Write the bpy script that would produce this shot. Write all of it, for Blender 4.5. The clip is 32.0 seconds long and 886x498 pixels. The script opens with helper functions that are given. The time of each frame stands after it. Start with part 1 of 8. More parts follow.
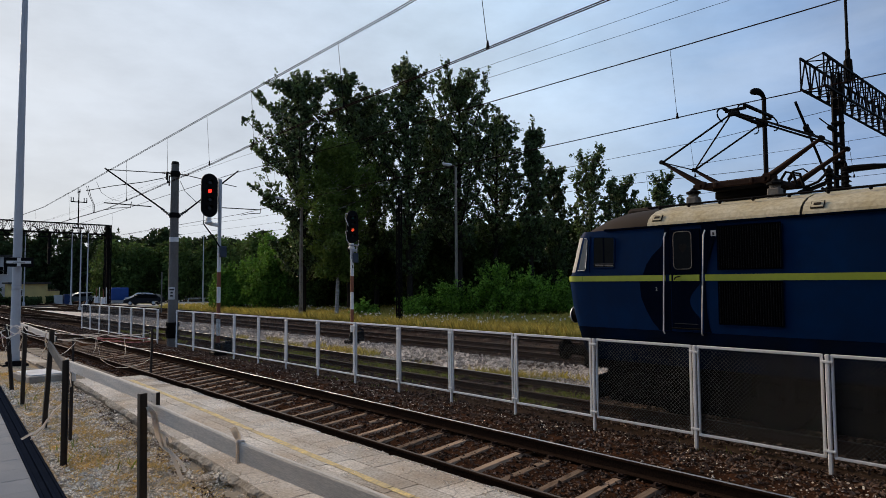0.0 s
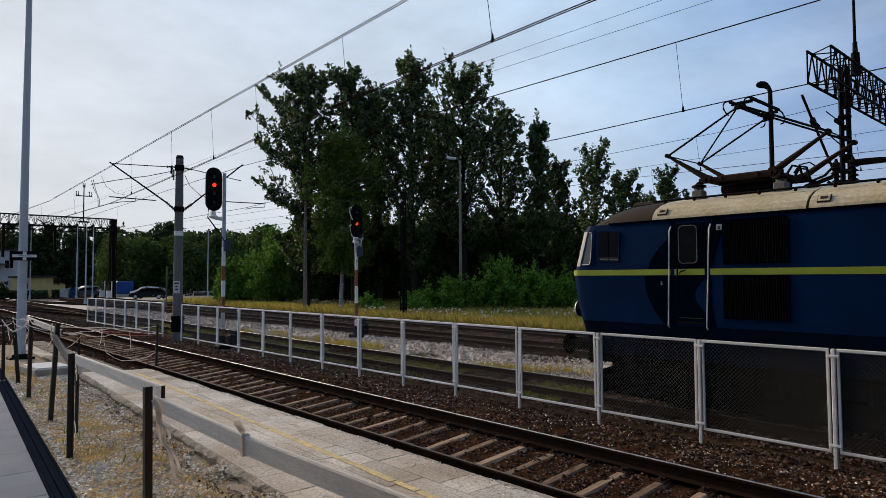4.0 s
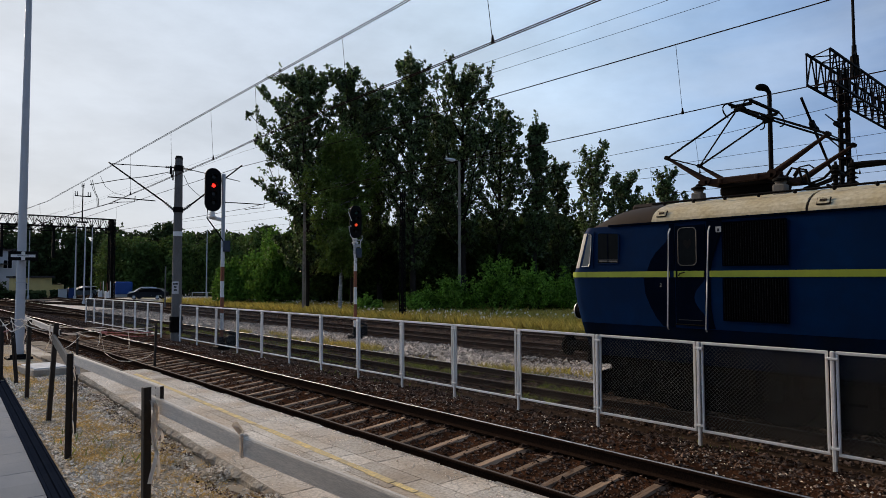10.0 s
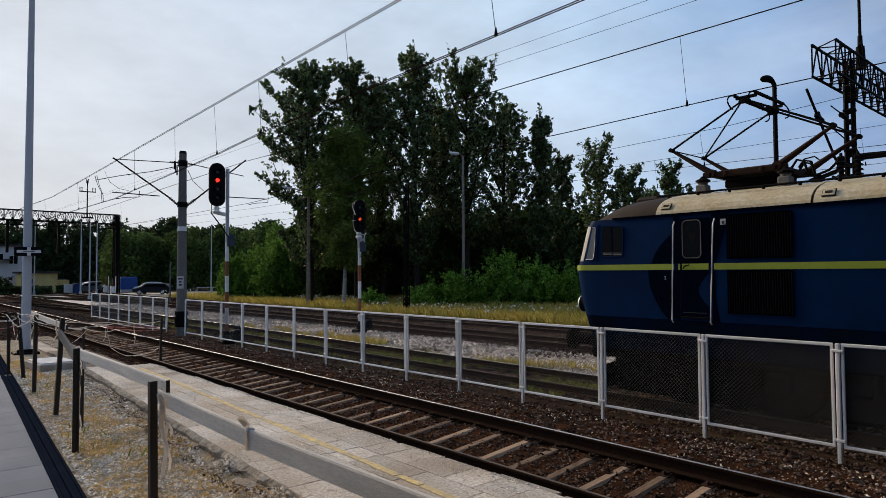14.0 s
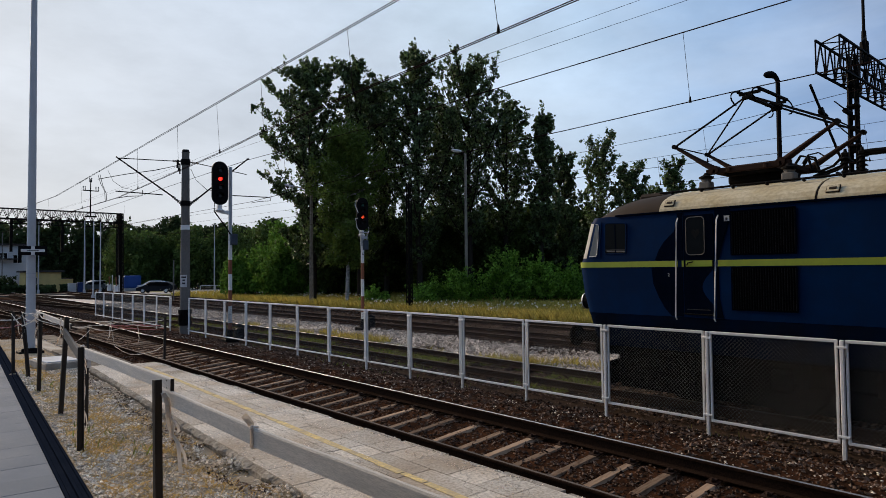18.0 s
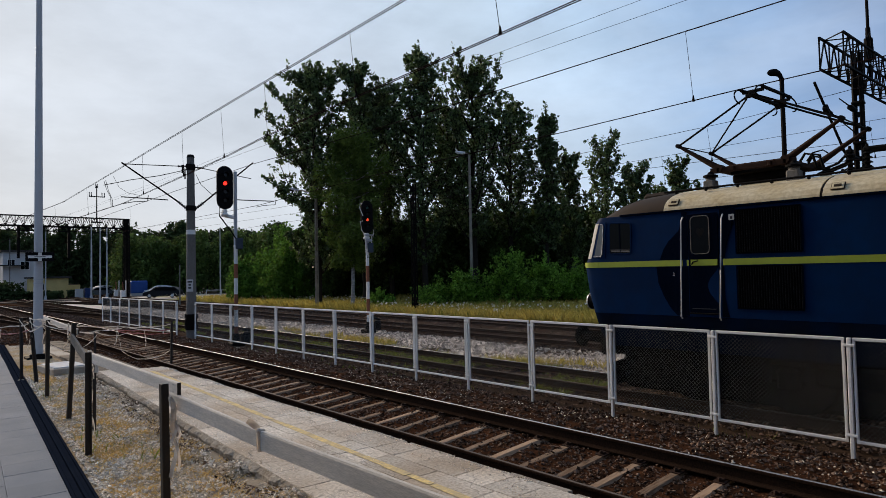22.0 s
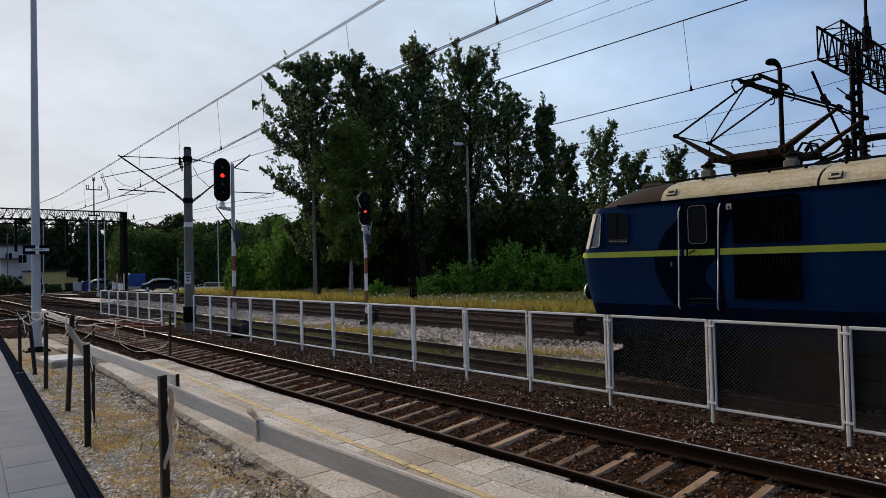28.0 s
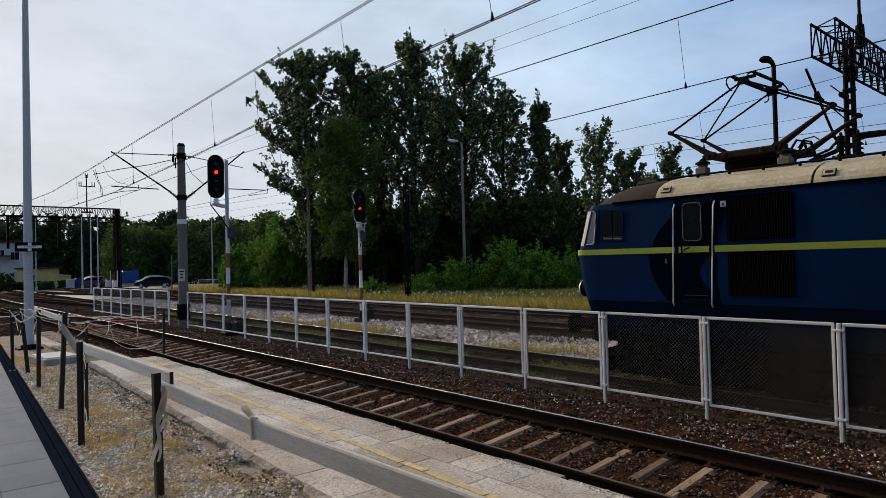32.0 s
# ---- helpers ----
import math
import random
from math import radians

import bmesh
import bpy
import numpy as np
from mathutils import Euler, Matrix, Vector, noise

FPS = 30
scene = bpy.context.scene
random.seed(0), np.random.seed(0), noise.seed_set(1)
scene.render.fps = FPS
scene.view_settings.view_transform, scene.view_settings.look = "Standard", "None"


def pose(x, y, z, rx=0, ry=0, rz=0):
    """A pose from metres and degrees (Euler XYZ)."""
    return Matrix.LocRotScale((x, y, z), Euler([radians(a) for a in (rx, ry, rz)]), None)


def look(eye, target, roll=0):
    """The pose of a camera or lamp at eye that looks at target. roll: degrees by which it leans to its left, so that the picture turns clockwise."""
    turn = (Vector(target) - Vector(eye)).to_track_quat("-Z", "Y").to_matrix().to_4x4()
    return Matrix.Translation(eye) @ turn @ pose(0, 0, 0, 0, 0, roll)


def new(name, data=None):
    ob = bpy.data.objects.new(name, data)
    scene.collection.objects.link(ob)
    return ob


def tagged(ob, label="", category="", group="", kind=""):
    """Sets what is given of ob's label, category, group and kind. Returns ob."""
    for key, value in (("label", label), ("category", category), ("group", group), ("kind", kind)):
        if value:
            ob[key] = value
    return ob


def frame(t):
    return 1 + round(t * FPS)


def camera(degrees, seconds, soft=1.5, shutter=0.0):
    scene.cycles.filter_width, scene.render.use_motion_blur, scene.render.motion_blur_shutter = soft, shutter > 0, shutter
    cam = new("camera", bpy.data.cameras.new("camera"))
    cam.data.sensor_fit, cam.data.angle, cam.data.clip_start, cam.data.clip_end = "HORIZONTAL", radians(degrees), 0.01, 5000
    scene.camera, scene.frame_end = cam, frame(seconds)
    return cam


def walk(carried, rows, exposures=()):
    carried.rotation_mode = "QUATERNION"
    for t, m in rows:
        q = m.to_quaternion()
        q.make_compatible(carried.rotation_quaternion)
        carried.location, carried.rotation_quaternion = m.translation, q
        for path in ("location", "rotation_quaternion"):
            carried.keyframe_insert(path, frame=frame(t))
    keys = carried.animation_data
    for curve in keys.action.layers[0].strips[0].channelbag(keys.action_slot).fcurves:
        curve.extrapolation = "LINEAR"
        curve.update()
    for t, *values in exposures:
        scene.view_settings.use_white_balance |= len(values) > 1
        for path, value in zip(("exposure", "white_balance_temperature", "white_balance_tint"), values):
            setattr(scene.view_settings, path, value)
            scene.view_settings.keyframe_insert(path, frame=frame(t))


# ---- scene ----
# ==== camera: hand-held on the platform, nearly still ====
cam = camera(69.5, 32.0, soft=0.8)


def aim(x, y, z, yaw, pitch, roll):
    """A camera pose from its place, its heading to the left of +y, its tilt and its lean."""
    return pose(x, y, z, 0, 0, yaw) @ pose(0, 0, 0, 90 + pitch) @ pose(0, 0, 0, 0, 0, roll)


PATH = [
    (0.0, 0.006, -0.020, 2.728, -42.151, 3.044, -0.314),
    (0.5, 0.006, -0.021, 2.728, -42.123, 3.028, -0.147),
    (1.0, 0.008, -0.015, 2.728, -42.055, 3.021, -0.313),
    (1.5, 0.010, -0.009, 2.726, -41.963, 2.939, -0.406),
    (2.0, 0.011, -0.008, 2.727, -41.876, 2.820, -0.308),
    (2.5, 0.007, -0.006, 2.728, -41.857, 2.712, -0.163),
    (3.0, 0.007, -0.007, 2.728, -41.828, 2.616, -0.054),
    (3.5, 0.013, -0.006, 2.726, -41.805, 2.518, -0.243),
    (5.5, 0.015, -0.005, 2.728, -41.726, 2.591, -0.286),
    (6.0, 0.018, -0.004, 2.728, -41.745, 2.694, -0.272),
    (6.5, 0.018, -0.002, 2.725, -41.793, 2.739, -0.397),
    (7.0, 0.014, 0.000, 2.726, -41.808, 2.723, -0.204),
    (7.5, 0.014, 0.001, 2.727, -41.864, 2.712, -0.182),
    (8.0, 0.012, -0.000, 2.725, -41.864, 2.688, -0.153),
    (8.5, 0.008, -0.003, 2.727, -41.855, 2.675, -0.103),
    (9.0, 0.007, -0.004, 2.729, -41.836, 2.667, -0.101),
    (9.5, 0.009, 0.000, 2.728, -41.822, 2.664, -0.110),
    (10.0, 0.010, 0.002, 2.725, -41.874, 2.635, -0.085),
    (10.5, 0.009, 0.002, 2.724, -41.840, 2.601, -0.081),
    (11.0, 0.007, 0.003, 2.727, -41.798, 2.518, -0.103),
    (11.5, 0.009, 0.002, 2.727, -41.759, 2.490, -0.199),
    (12.0, 0.015, 0.004, 2.722, -41.754, 2.374, -0.218),
    (12.5, 0.016, 0.004, 2.721, -41.740, 2.258, -0.145),
    (13.0, 0.011, 0.003, 2.722, -41.732, 2.117, -0.144),
    (13.5, 0.008, 0.003, 2.721, -41.677, 2.086, -0.065),
    (14.0, 0.007, 0.001, 2.720, -41.522, 2.093, -0.316),
    (14.5, 0.006, -0.001, 2.720, -41.442, 2.076, -0.180),
    (16.5, 0.003, 0.005, 2.720, -41.306, 2.037, -0.115),
    (17.0, -0.001, 0.006, 2.723, -41.285, 1.994, 0.045),
    (17.5, 0.002, 0.007, 2.726, -41.299, 1.911, -0.234),
    (18.0, 0.004, 0.008, 2.723, -41.280, 1.876, -0.519),
    (18.5, 0.003, 0.007, 2.722, -41.247, 1.859, -0.740),
    (19.0, -0.000, 0.003, 2.723, -41.193, 1.866, -0.975),
    (19.5, -0.001, 0.003, 2.722, -41.066, 1.849, -0.895),
    (20.0, 0.003, 0.003, 2.719, -40.995, 1.748, -1.093),
    (20.5, 0.007, 0.003, 2.717, -40.973, 1.735, -0.847),
    (21.0, 0.006, 0.000, 2.716, -40.926, 1.784, -1.026),
    (21.5, 0.004, -0.005, 2.718, -40.883, 1.898, -1.082),
    (22.0, 0.005, -0.009, 2.719, -40.825, 2.059, -1.122),
    (22.5, 0.008, -0.007, 2.719, -40.914, 2.213, -1.182),
    (23.0, 0.011, -0.002, 2.719, -41.106, 2.302, -1.157),
    (23.5, 0.011, -0.000, 2.718, -41.204, 2.370, -1.295),
    (24.0, 0.009, -0.003, 2.719, -41.208, 2.425, -1.347),
    (24.5, 0.007, -0.007, 2.720, -41.183, 2.523, -1.548),
    (25.0, 0.008, -0.010, 2.719, -41.155, 2.584, -1.421),
    (25.5, 0.007, -0.008, 2.716, -41.125, 2.490, -1.243),
    (27.5, 0.010, -0.014, 2.706, -40.933, 1.392, -1.330),
    (28.0, 0.012, -0.014, 2.704, -40.965, 1.312, -1.374),
    (28.5, 0.015, -0.014, 2.704, -41.012, 1.236, -1.431),
    (29.0, 0.017, -0.015, 2.705, -41.043, 1.171, -1.518),
    (29.5, 0.016, -0.014, 2.705, -41.113, 1.122, -1.576),
    (30.0, 0.015, -0.011, 2.705, -41.124, 1.121, -1.577),
    (30.5, 0.018, -0.007, 2.705, -41.162, 1.141, -1.577),
    (31.0, 0.021, -0.003, 2.704, -41.230, 1.100, -1.772),
    (31.5, 0.019, -0.000, 2.706, -41.365, 1.082, -1.481),
    (32.0, 0.016, -0.001, 2.707, -41.441, 1.030, -1.386),
]
walk(cam, [(row[0], aim(*row[1:])) for row in PATH], [(0, 0.0), (32, 0.0)])

# ==== sky and light: an overcast evening, brightest low over the far end of the line ====
SUN_HEIGHT, SUN_TURN = 24.0, -6.0   # degrees; the turn is clockwise from +y
world = bpy.data.worlds.new("sky")
scene.world = world
world.use_nodes = True
wn, wl = world.node_tree.nodes, world.node_tree.links
wn.clear()
w_out = wn.new("ShaderNodeOutputWorld")
w_bg = wn.new("ShaderNodeBackground")
w_sky = wn.new("ShaderNodeTexSky")
w_sky.sky_type = "NISHITA"
w_sky.sun_disc = False
w_sky.sun_elevation = radians(SUN_HEIGHT)
w_sky.sun_rotation = radians(SUN_TURN)
w_sky.air_density, w_sky.dust_density, w_sky.ozone_density = 1.0, 1.6, 2.0
w_co = wn.new("ShaderNodeTexCoord")
w_map = wn.new("ShaderNodeMapping")
w_map.inputs["Scale"].default_value = (1.0, 1.0, 3.2)
wl.new(w_co.outputs["Generated"], w_map.inputs["Vector"])
w_n = wn.new("ShaderNodeTexNoise")
w_n.inputs["Scale"].default_value, w_n.inputs["Detail"].default_value, w_n.inputs["Roughness"].default_value = 2.3, 6, 0.55
w_n.inputs["Distortion"].default_value = 0.5
wl.new(w_map.outputs["Vector"], w_n.inputs["Vector"])
w_ramp = wn.new("ShaderNodeValToRGB")
w_ramp.color_ramp.elements[0].position, w_ramp.color_ramp.elements[1].position = 0.38, 0.62
w_ramp.color_ramp.elements[0].color = (0.0, 0.0, 0.0, 1)
w_ramp.color_ramp.elements[1].color = (1.0, 1.0, 1.0, 1)
wl.new(w_n.outputs["Fac"], w_ramp.inputs["Fac"])
# thin cloud everywhere, thicker towards the sunset
w_sep = wn.new("ShaderNodeSeparateXYZ")
wl.new(w_co.outputs["Generated"], w_sep.inputs["Vector"])
w_west = wn.new("ShaderNodeMapRange")
w_west.inputs["From Min"].default_value, w_west.inputs["From Max"].default_value = 0.05, 0.66
w_west.interpolation_type = "SMOOTHSTEP"
w_west.inputs["To Min"].default_value, w_west.inputs["To Max"].default_value = 0.0, 1.0
wl.new(w_sep.outputs["Y"], w_west.inputs["Value"])
w_low = wn.new("ShaderNodeMapRange")
w_low.inputs["From Min"].default_value, w_low.inputs["From Max"].default_value = 0.02, 0.5
w_low.inputs["To Min"].default_value, w_low.inputs["To Max"].default_value = 1.0, 0.0
wl.new(w_sep.outputs["Z"], w_low.inputs["Value"])
w_base = wn.new("ShaderNodeValToRGB")
w_base.color_ramp.elements[0].color, w_base.color_ramp.elements[1].color = (1.7, 2.8, 4.9, 1), (5.5, 6.1, 6.9, 1)
w_base.color_ramp.elements[0].position, w_base.color_ramp.elements[1].position = 0.0, 0.95
for at_y, tone in ((0.25, (1.9, 3.1, 5.4, 1)), (0.42, (2.8, 4.5, 7.1, 1)), (0.56, (4.8, 6.5, 8.6, 1)), (0.68, (5.7, 7.1, 8.7, 1)), (0.83, (5.6, 6.5, 7.7, 1))):
    w_base.color_ramp.elements.new(at_y).color = tone
wl.new(w_sep.outputs["Y"], w_base.inputs["Fac"])
w_mixa = wn.new("ShaderNodeMix")
w_mixa.data_type = "RGBA"
w_mixa.inputs[7].default_value = (5.9, 6.75, 7.9, 1)
wl.new(w_base.outputs["Color"], w_mixa.inputs[6])
w_add = wn.new("ShaderNodeMath")
w_add.operation = "MULTIPLY"
w_add.inputs[1].default_value = 0.30
wl.new(w_ramp.outputs["Color"], w_add.inputs[0])
wl.new(w_add.outputs[0], w_mixa.inputs[0])
# a warm breath of light near the horizon where the sun sets
w_warm = wn.new("ShaderNodeMix")
w_warm.data_type = "RGBA"
w_warm.inputs[7].default_value = (6.7, 6.0, 5.4, 1)
w_wf = wn.new("ShaderNodeMath")
w_wf.operation = "MULTIPLY"
wl.new(w_low.outputs["Result"], w_wf.inputs[0])
wl.new(w_west.outputs["Result"], w_wf.inputs[1])
w_wf2 = wn.new("ShaderNodeMath")
w_wf2.operation = "MULTIPLY"
w_wf2.inputs[1].default_value = 0.24
wl.new(w_wf.outputs[0], w_wf2.inputs[0])
wl.new(w_wf2.outputs[0], w_warm.inputs[0])
wl.new(w_mixa.outputs[2], w_warm.inputs[6])
# soft grey streaks of thicker cloud
w_map2 = wn.new("ShaderNodeMapping")
w_map2.inputs["Scale"].default_value, w_map2.inputs["Rotation"].default_value = (1.0, 1.3, 2.6), (0.1, 0.12, 0.5)
wl.new(w_co.outputs["Generated"], w_map2.inputs["Vector"])
w_n2 = wn.new("ShaderNodeTexNoise")
w_n2.inputs["Scale"].default_value, w_n2.inputs["Detail"].default_value, w_n2.inputs["Roughness"].default_value = 3.0, 7, 0.58
wl.new(w_map2.outputs["Vector"], w_n2.inputs["Vector"])
w_str = wn.new("ShaderNodeMapRange")
w_str.inputs["From Min"].default_value, w_str.inputs["From Max"].default_value = 0.36, 0.66
w_str.inputs["To Min"].default_value, w_str.inputs["To Max"].default_value = 0.86, 1.12
wl.new(w_n2.outputs["Fac"], w_str.inputs["Value"])
w_grey = wn.new("ShaderNodeVectorMath")
w_grey.operation = "SCALE"
wl.new(w_warm.outputs[2], w_grey.inputs[0])
wl.new(w_str.outputs["Result"], w_grey.inputs["Scale"])
w_fin = wn.new("ShaderNodeMix")
w_fin.data_type = "RGBA"
w_fin.inputs[0].default_value = 0.95
wl.new(w_sky.outputs["Color"], w_fin.inputs[6])
wl.new(w_grey.outputs["Vector"], w_fin.inputs[7])
wl.new(w_fin.outputs[2], w_bg.inputs["Color"])
w_bg.inputs["Strength"].default_value = 0.11
wl.new(w_bg.outputs["Background"], w_out.inputs["Surface"])

sun = new("sun", bpy.data.lights.new("sun", "SUN"))
sun.data.energy, sun.data.angle, sun.data.color = 3.7, radians(20), (1.0, 0.79, 0.57)
_e, _a = radians(SUN_HEIGHT), radians(SUN_TURN)
sun.matrix_world = look((0, 0, 30), Vector((0, 0, 30)) - Vector((math.sin(_a) * math.cos(_e), math.cos(_a) * math.cos(_e), math.sin(_e))))
# ==== mesh building ====
class Shape:
    """Collects boxes, tubes and sheets into one mesh."""

    def __init__(self):
        self.v, self.f = [], []

    def add(self, verts, faces):
        n = len(self.v)
        self.v += [tuple(p) for p in verts]
        self.f += [tuple(n + i for i in f) for f in faces]
        return self

    def box(self, c, s, turn=None, bevel=0.0):
        """A box round c with sides s, its edges chamfered by bevel."""
        h = [a / 2 for a in s]
        b = min(bevel, 0.45 * min(s))
        signs = [(x, y, z) for x in (-1, 1) for y in (-1, 1) for z in (-1, 1)]
        if b <= 0:
            vs = [Vector((x * h[0], y * h[1], z * h[2])) for x, y, z in signs]
            fs = [(0, 1, 3, 2), (4, 6, 7, 5), (0, 4, 5, 1), (2, 3, 7, 6), (0, 2, 6, 4), (1, 5, 7, 3)]
        else:
            vs, idx = [], {}
            for sg in signs:
                for ax in range(3):
                    idx[sg, ax] = len(vs)
                    vs.append(Vector([sg[k] * (h[k] - (0 if k == ax else b)) for k in range(3)]))
            fs = []
            for ax in range(3):
                u, w = [k for k in range(3) if k != ax]
                for d in (-1, 1):
                    ring = []
                    for p, q in ((-1, -1), (1, -1), (1, 1), (-1, 1)):
                        sg = [0, 0, 0]
                        sg[ax], sg[u], sg[w] = d, p, q
                        ring.append(idx[tuple(sg), ax])
                    fs.append(tuple(ring))
                for p in (-1, 1):
                    for q in (-1, 1):
                        a0, a1 = [0, 0, 0], [0, 0, 0]
                        a0[ax], a0[u], a0[w] = -1, p, q
                        a1[ax], a1[u], a1[w] = 1, p, q
                        a0, a1 = tuple(a0), tuple(a1)
                        fs.append((idx[a0, u], idx[a1, u], idx[a1, w], idx[a0, w]))
            for sg in signs:
                fs.append(tuple(idx[sg, k] for k in range(3)))
        m = Matrix.Translation(c) @ (turn.to_4x4() if turn is not None else Matrix())
        return self.add([m @ p for p in vs], fs)

    def bar(self, a, b, w, h=None, bevel=0.0):
        """A square bar from a to b, w wide and h high."""
        a, b = Vector(a), Vector(b)
        d = b - a
        q = d.to_track_quat("Y", "Z").to_matrix()
        return self.box((a + b) / 2, (w, d.length, h or w), q, bevel)

    def tube(self, a, b, r0, r1=None, n=8, caps=True):
        a, b = Vector(a), Vector(b)
        r1 = r0 if r1 is None else r1
        q = (b - a).to_track_quat("Z", "Y").to_matrix()
        ring = [Vector((math.cos(2 * math.pi * k / n), math.sin(2 * math.pi * k / n), 0)) for k in range(n)]
        vs = [a + q @ (p * r0) for p in ring] + [b + q @ (p * r1) for p in ring]
        fs = [(k, (k + 1) % n, n + (k + 1) % n, n + k) for k in range(n)]
        if caps:
            fs += [tuple(range(n - 1, -1, -1)), tuple(range(n, 2 * n))]
        return self.add(vs, fs)

    def line(self, pts, r, n=6):
        """A bent tube through points."""
        pts = [Vector(p) for p in pts]
        vs, fs = [], []
        for k, p in enumerate(pts):
            d = pts[min(k + 1, len(pts) - 1)] - pts[max(k - 1, 0)]
            q = d.to_track_quat("Z", "Y").to_matrix()
            rr = r[k] if isinstance(r, (list, tuple)) else r
            vs += [p + q @ Vector((rr * math.cos(2 * math.pi * j / n), rr * math.sin(2 * math.pi * j / n), 0)) for j in range(n)]
            if k:
                o = (k - 1) * n
                fs += [(o + j, o + (j + 1) % n, o + n + (j + 1) % n, o + n + j) for j in range(n)]
        fs += [tuple(range(n - 1, -1, -1)), tuple(range(len(vs) - n, len(vs)))]
        return self.add(vs, fs)

    def lathe(self, c, prof, n=16):
        """A turned body about z: prof is pairs of radius and height."""
        c = Vector(c)
        vs = [c + Vector((r * math.cos(2 * math.pi * k / n), r * math.sin(2 * math.pi * k / n), z)) for r, z in prof for k in range(n)]
        fs = [(i * n + k, i * n + (k + 1) % n, (i + 1) * n + (k + 1) % n, (i + 1) * n + k) for i in range(len(prof) - 1) for k in range(n)]
        fs += [tuple(range(n - 1, -1, -1)), tuple(range(len(vs) - n, len(vs)))]
        return self.add(vs, fs)

    def slab(self, outline, depth):
        """A plate: an outline of points, thickened by the vector depth."""
        o = [Vector(p) for p in outline]
        n, d = len(o), Vector(depth)
        return self.add(o + [p + d for p in o], [tuple(range(n - 1, -1, -1)), tuple(range(n, 2 * n))] + [(k, (k + 1) % n, n + (k + 1) % n, n + k) for k in range(n)])

    def strip(self, pts, sides, t=0.003):
        """A thin band through points, with the half-width vectors sides, t thick, in one piece."""
        pts, sides = [Vector(p) for p in pts], [Vector(q) for q in sides]
        vs, n = [], len(pts)
        for k, (p, q) in enumerate(zip(pts, sides)):
            d = (pts[min(k + 1, n - 1)] - pts[max(k - 1, 0)]).cross(q)
            d = d.normalized() * t if d.length > 1e-9 else Vector((0, t, 0))
            vs += [p - q, p + q, p + q + d, p - q + d]
        fs = [(4 * k + j, 4 * k + (j + 1) % 4, 4 * k + 4 + (j + 1) % 4, 4 * k + 4 + j) for k in range(n - 1) for j in range(4)]
        return self.add(vs, fs + [(3, 2, 1, 0), (4 * n - 4, 4 * n - 3, 4 * n - 2, 4 * n - 1)])

    def ribbon(self, pts, side, t=0.003):
        return self.strip(pts, [Vector(side) / 2] * len(pts), t)

    def mesh(self, name, material=None, smooth=False, mend=True):
        me = bpy.data.meshes.new(name)
        me.from_pydata(self.v, [], self.f)
        if mend:
            bm = bmesh.new()
            bm.from_mesh(me)
            bmesh.ops.recalc_face_normals(bm, faces=bm.faces)
            bm.to_mesh(me)
            bm.free()
        if smooth:
            me.set_sharp_from_angle(angle=radians(40))
            for p in me.polygons:
                p.use_smooth = True
        if material:
            me.materials.append(material)
        me.update()
        return me


def part(name, shape, material, parent=None, label="", smooth=False, at=None):
    """Links a shape (or a ready mesh) as one object under a thing."""
    me = shape.mesh(name, material, smooth) if isinstance(shape, Shape) else shape
    ob = new(name, me)
    if parent is not None:
        ob.parent = parent
    if at is not None:
        ob.matrix_basis = at if isinstance(at, Matrix) else Matrix.Translation(at)
    if label:
        ob["label"] = label
    return ob


def thing(name, place, label, category, group="", kind=""):
    """An empty at the base of a thing, to parent its parts."""
    ob = new(name)
    ob.empty_display_size = 0.2
    ob.matrix_basis = place if isinstance(place, Matrix) else Matrix.Translation(place)
    return tagged(ob, label, category, group, kind)


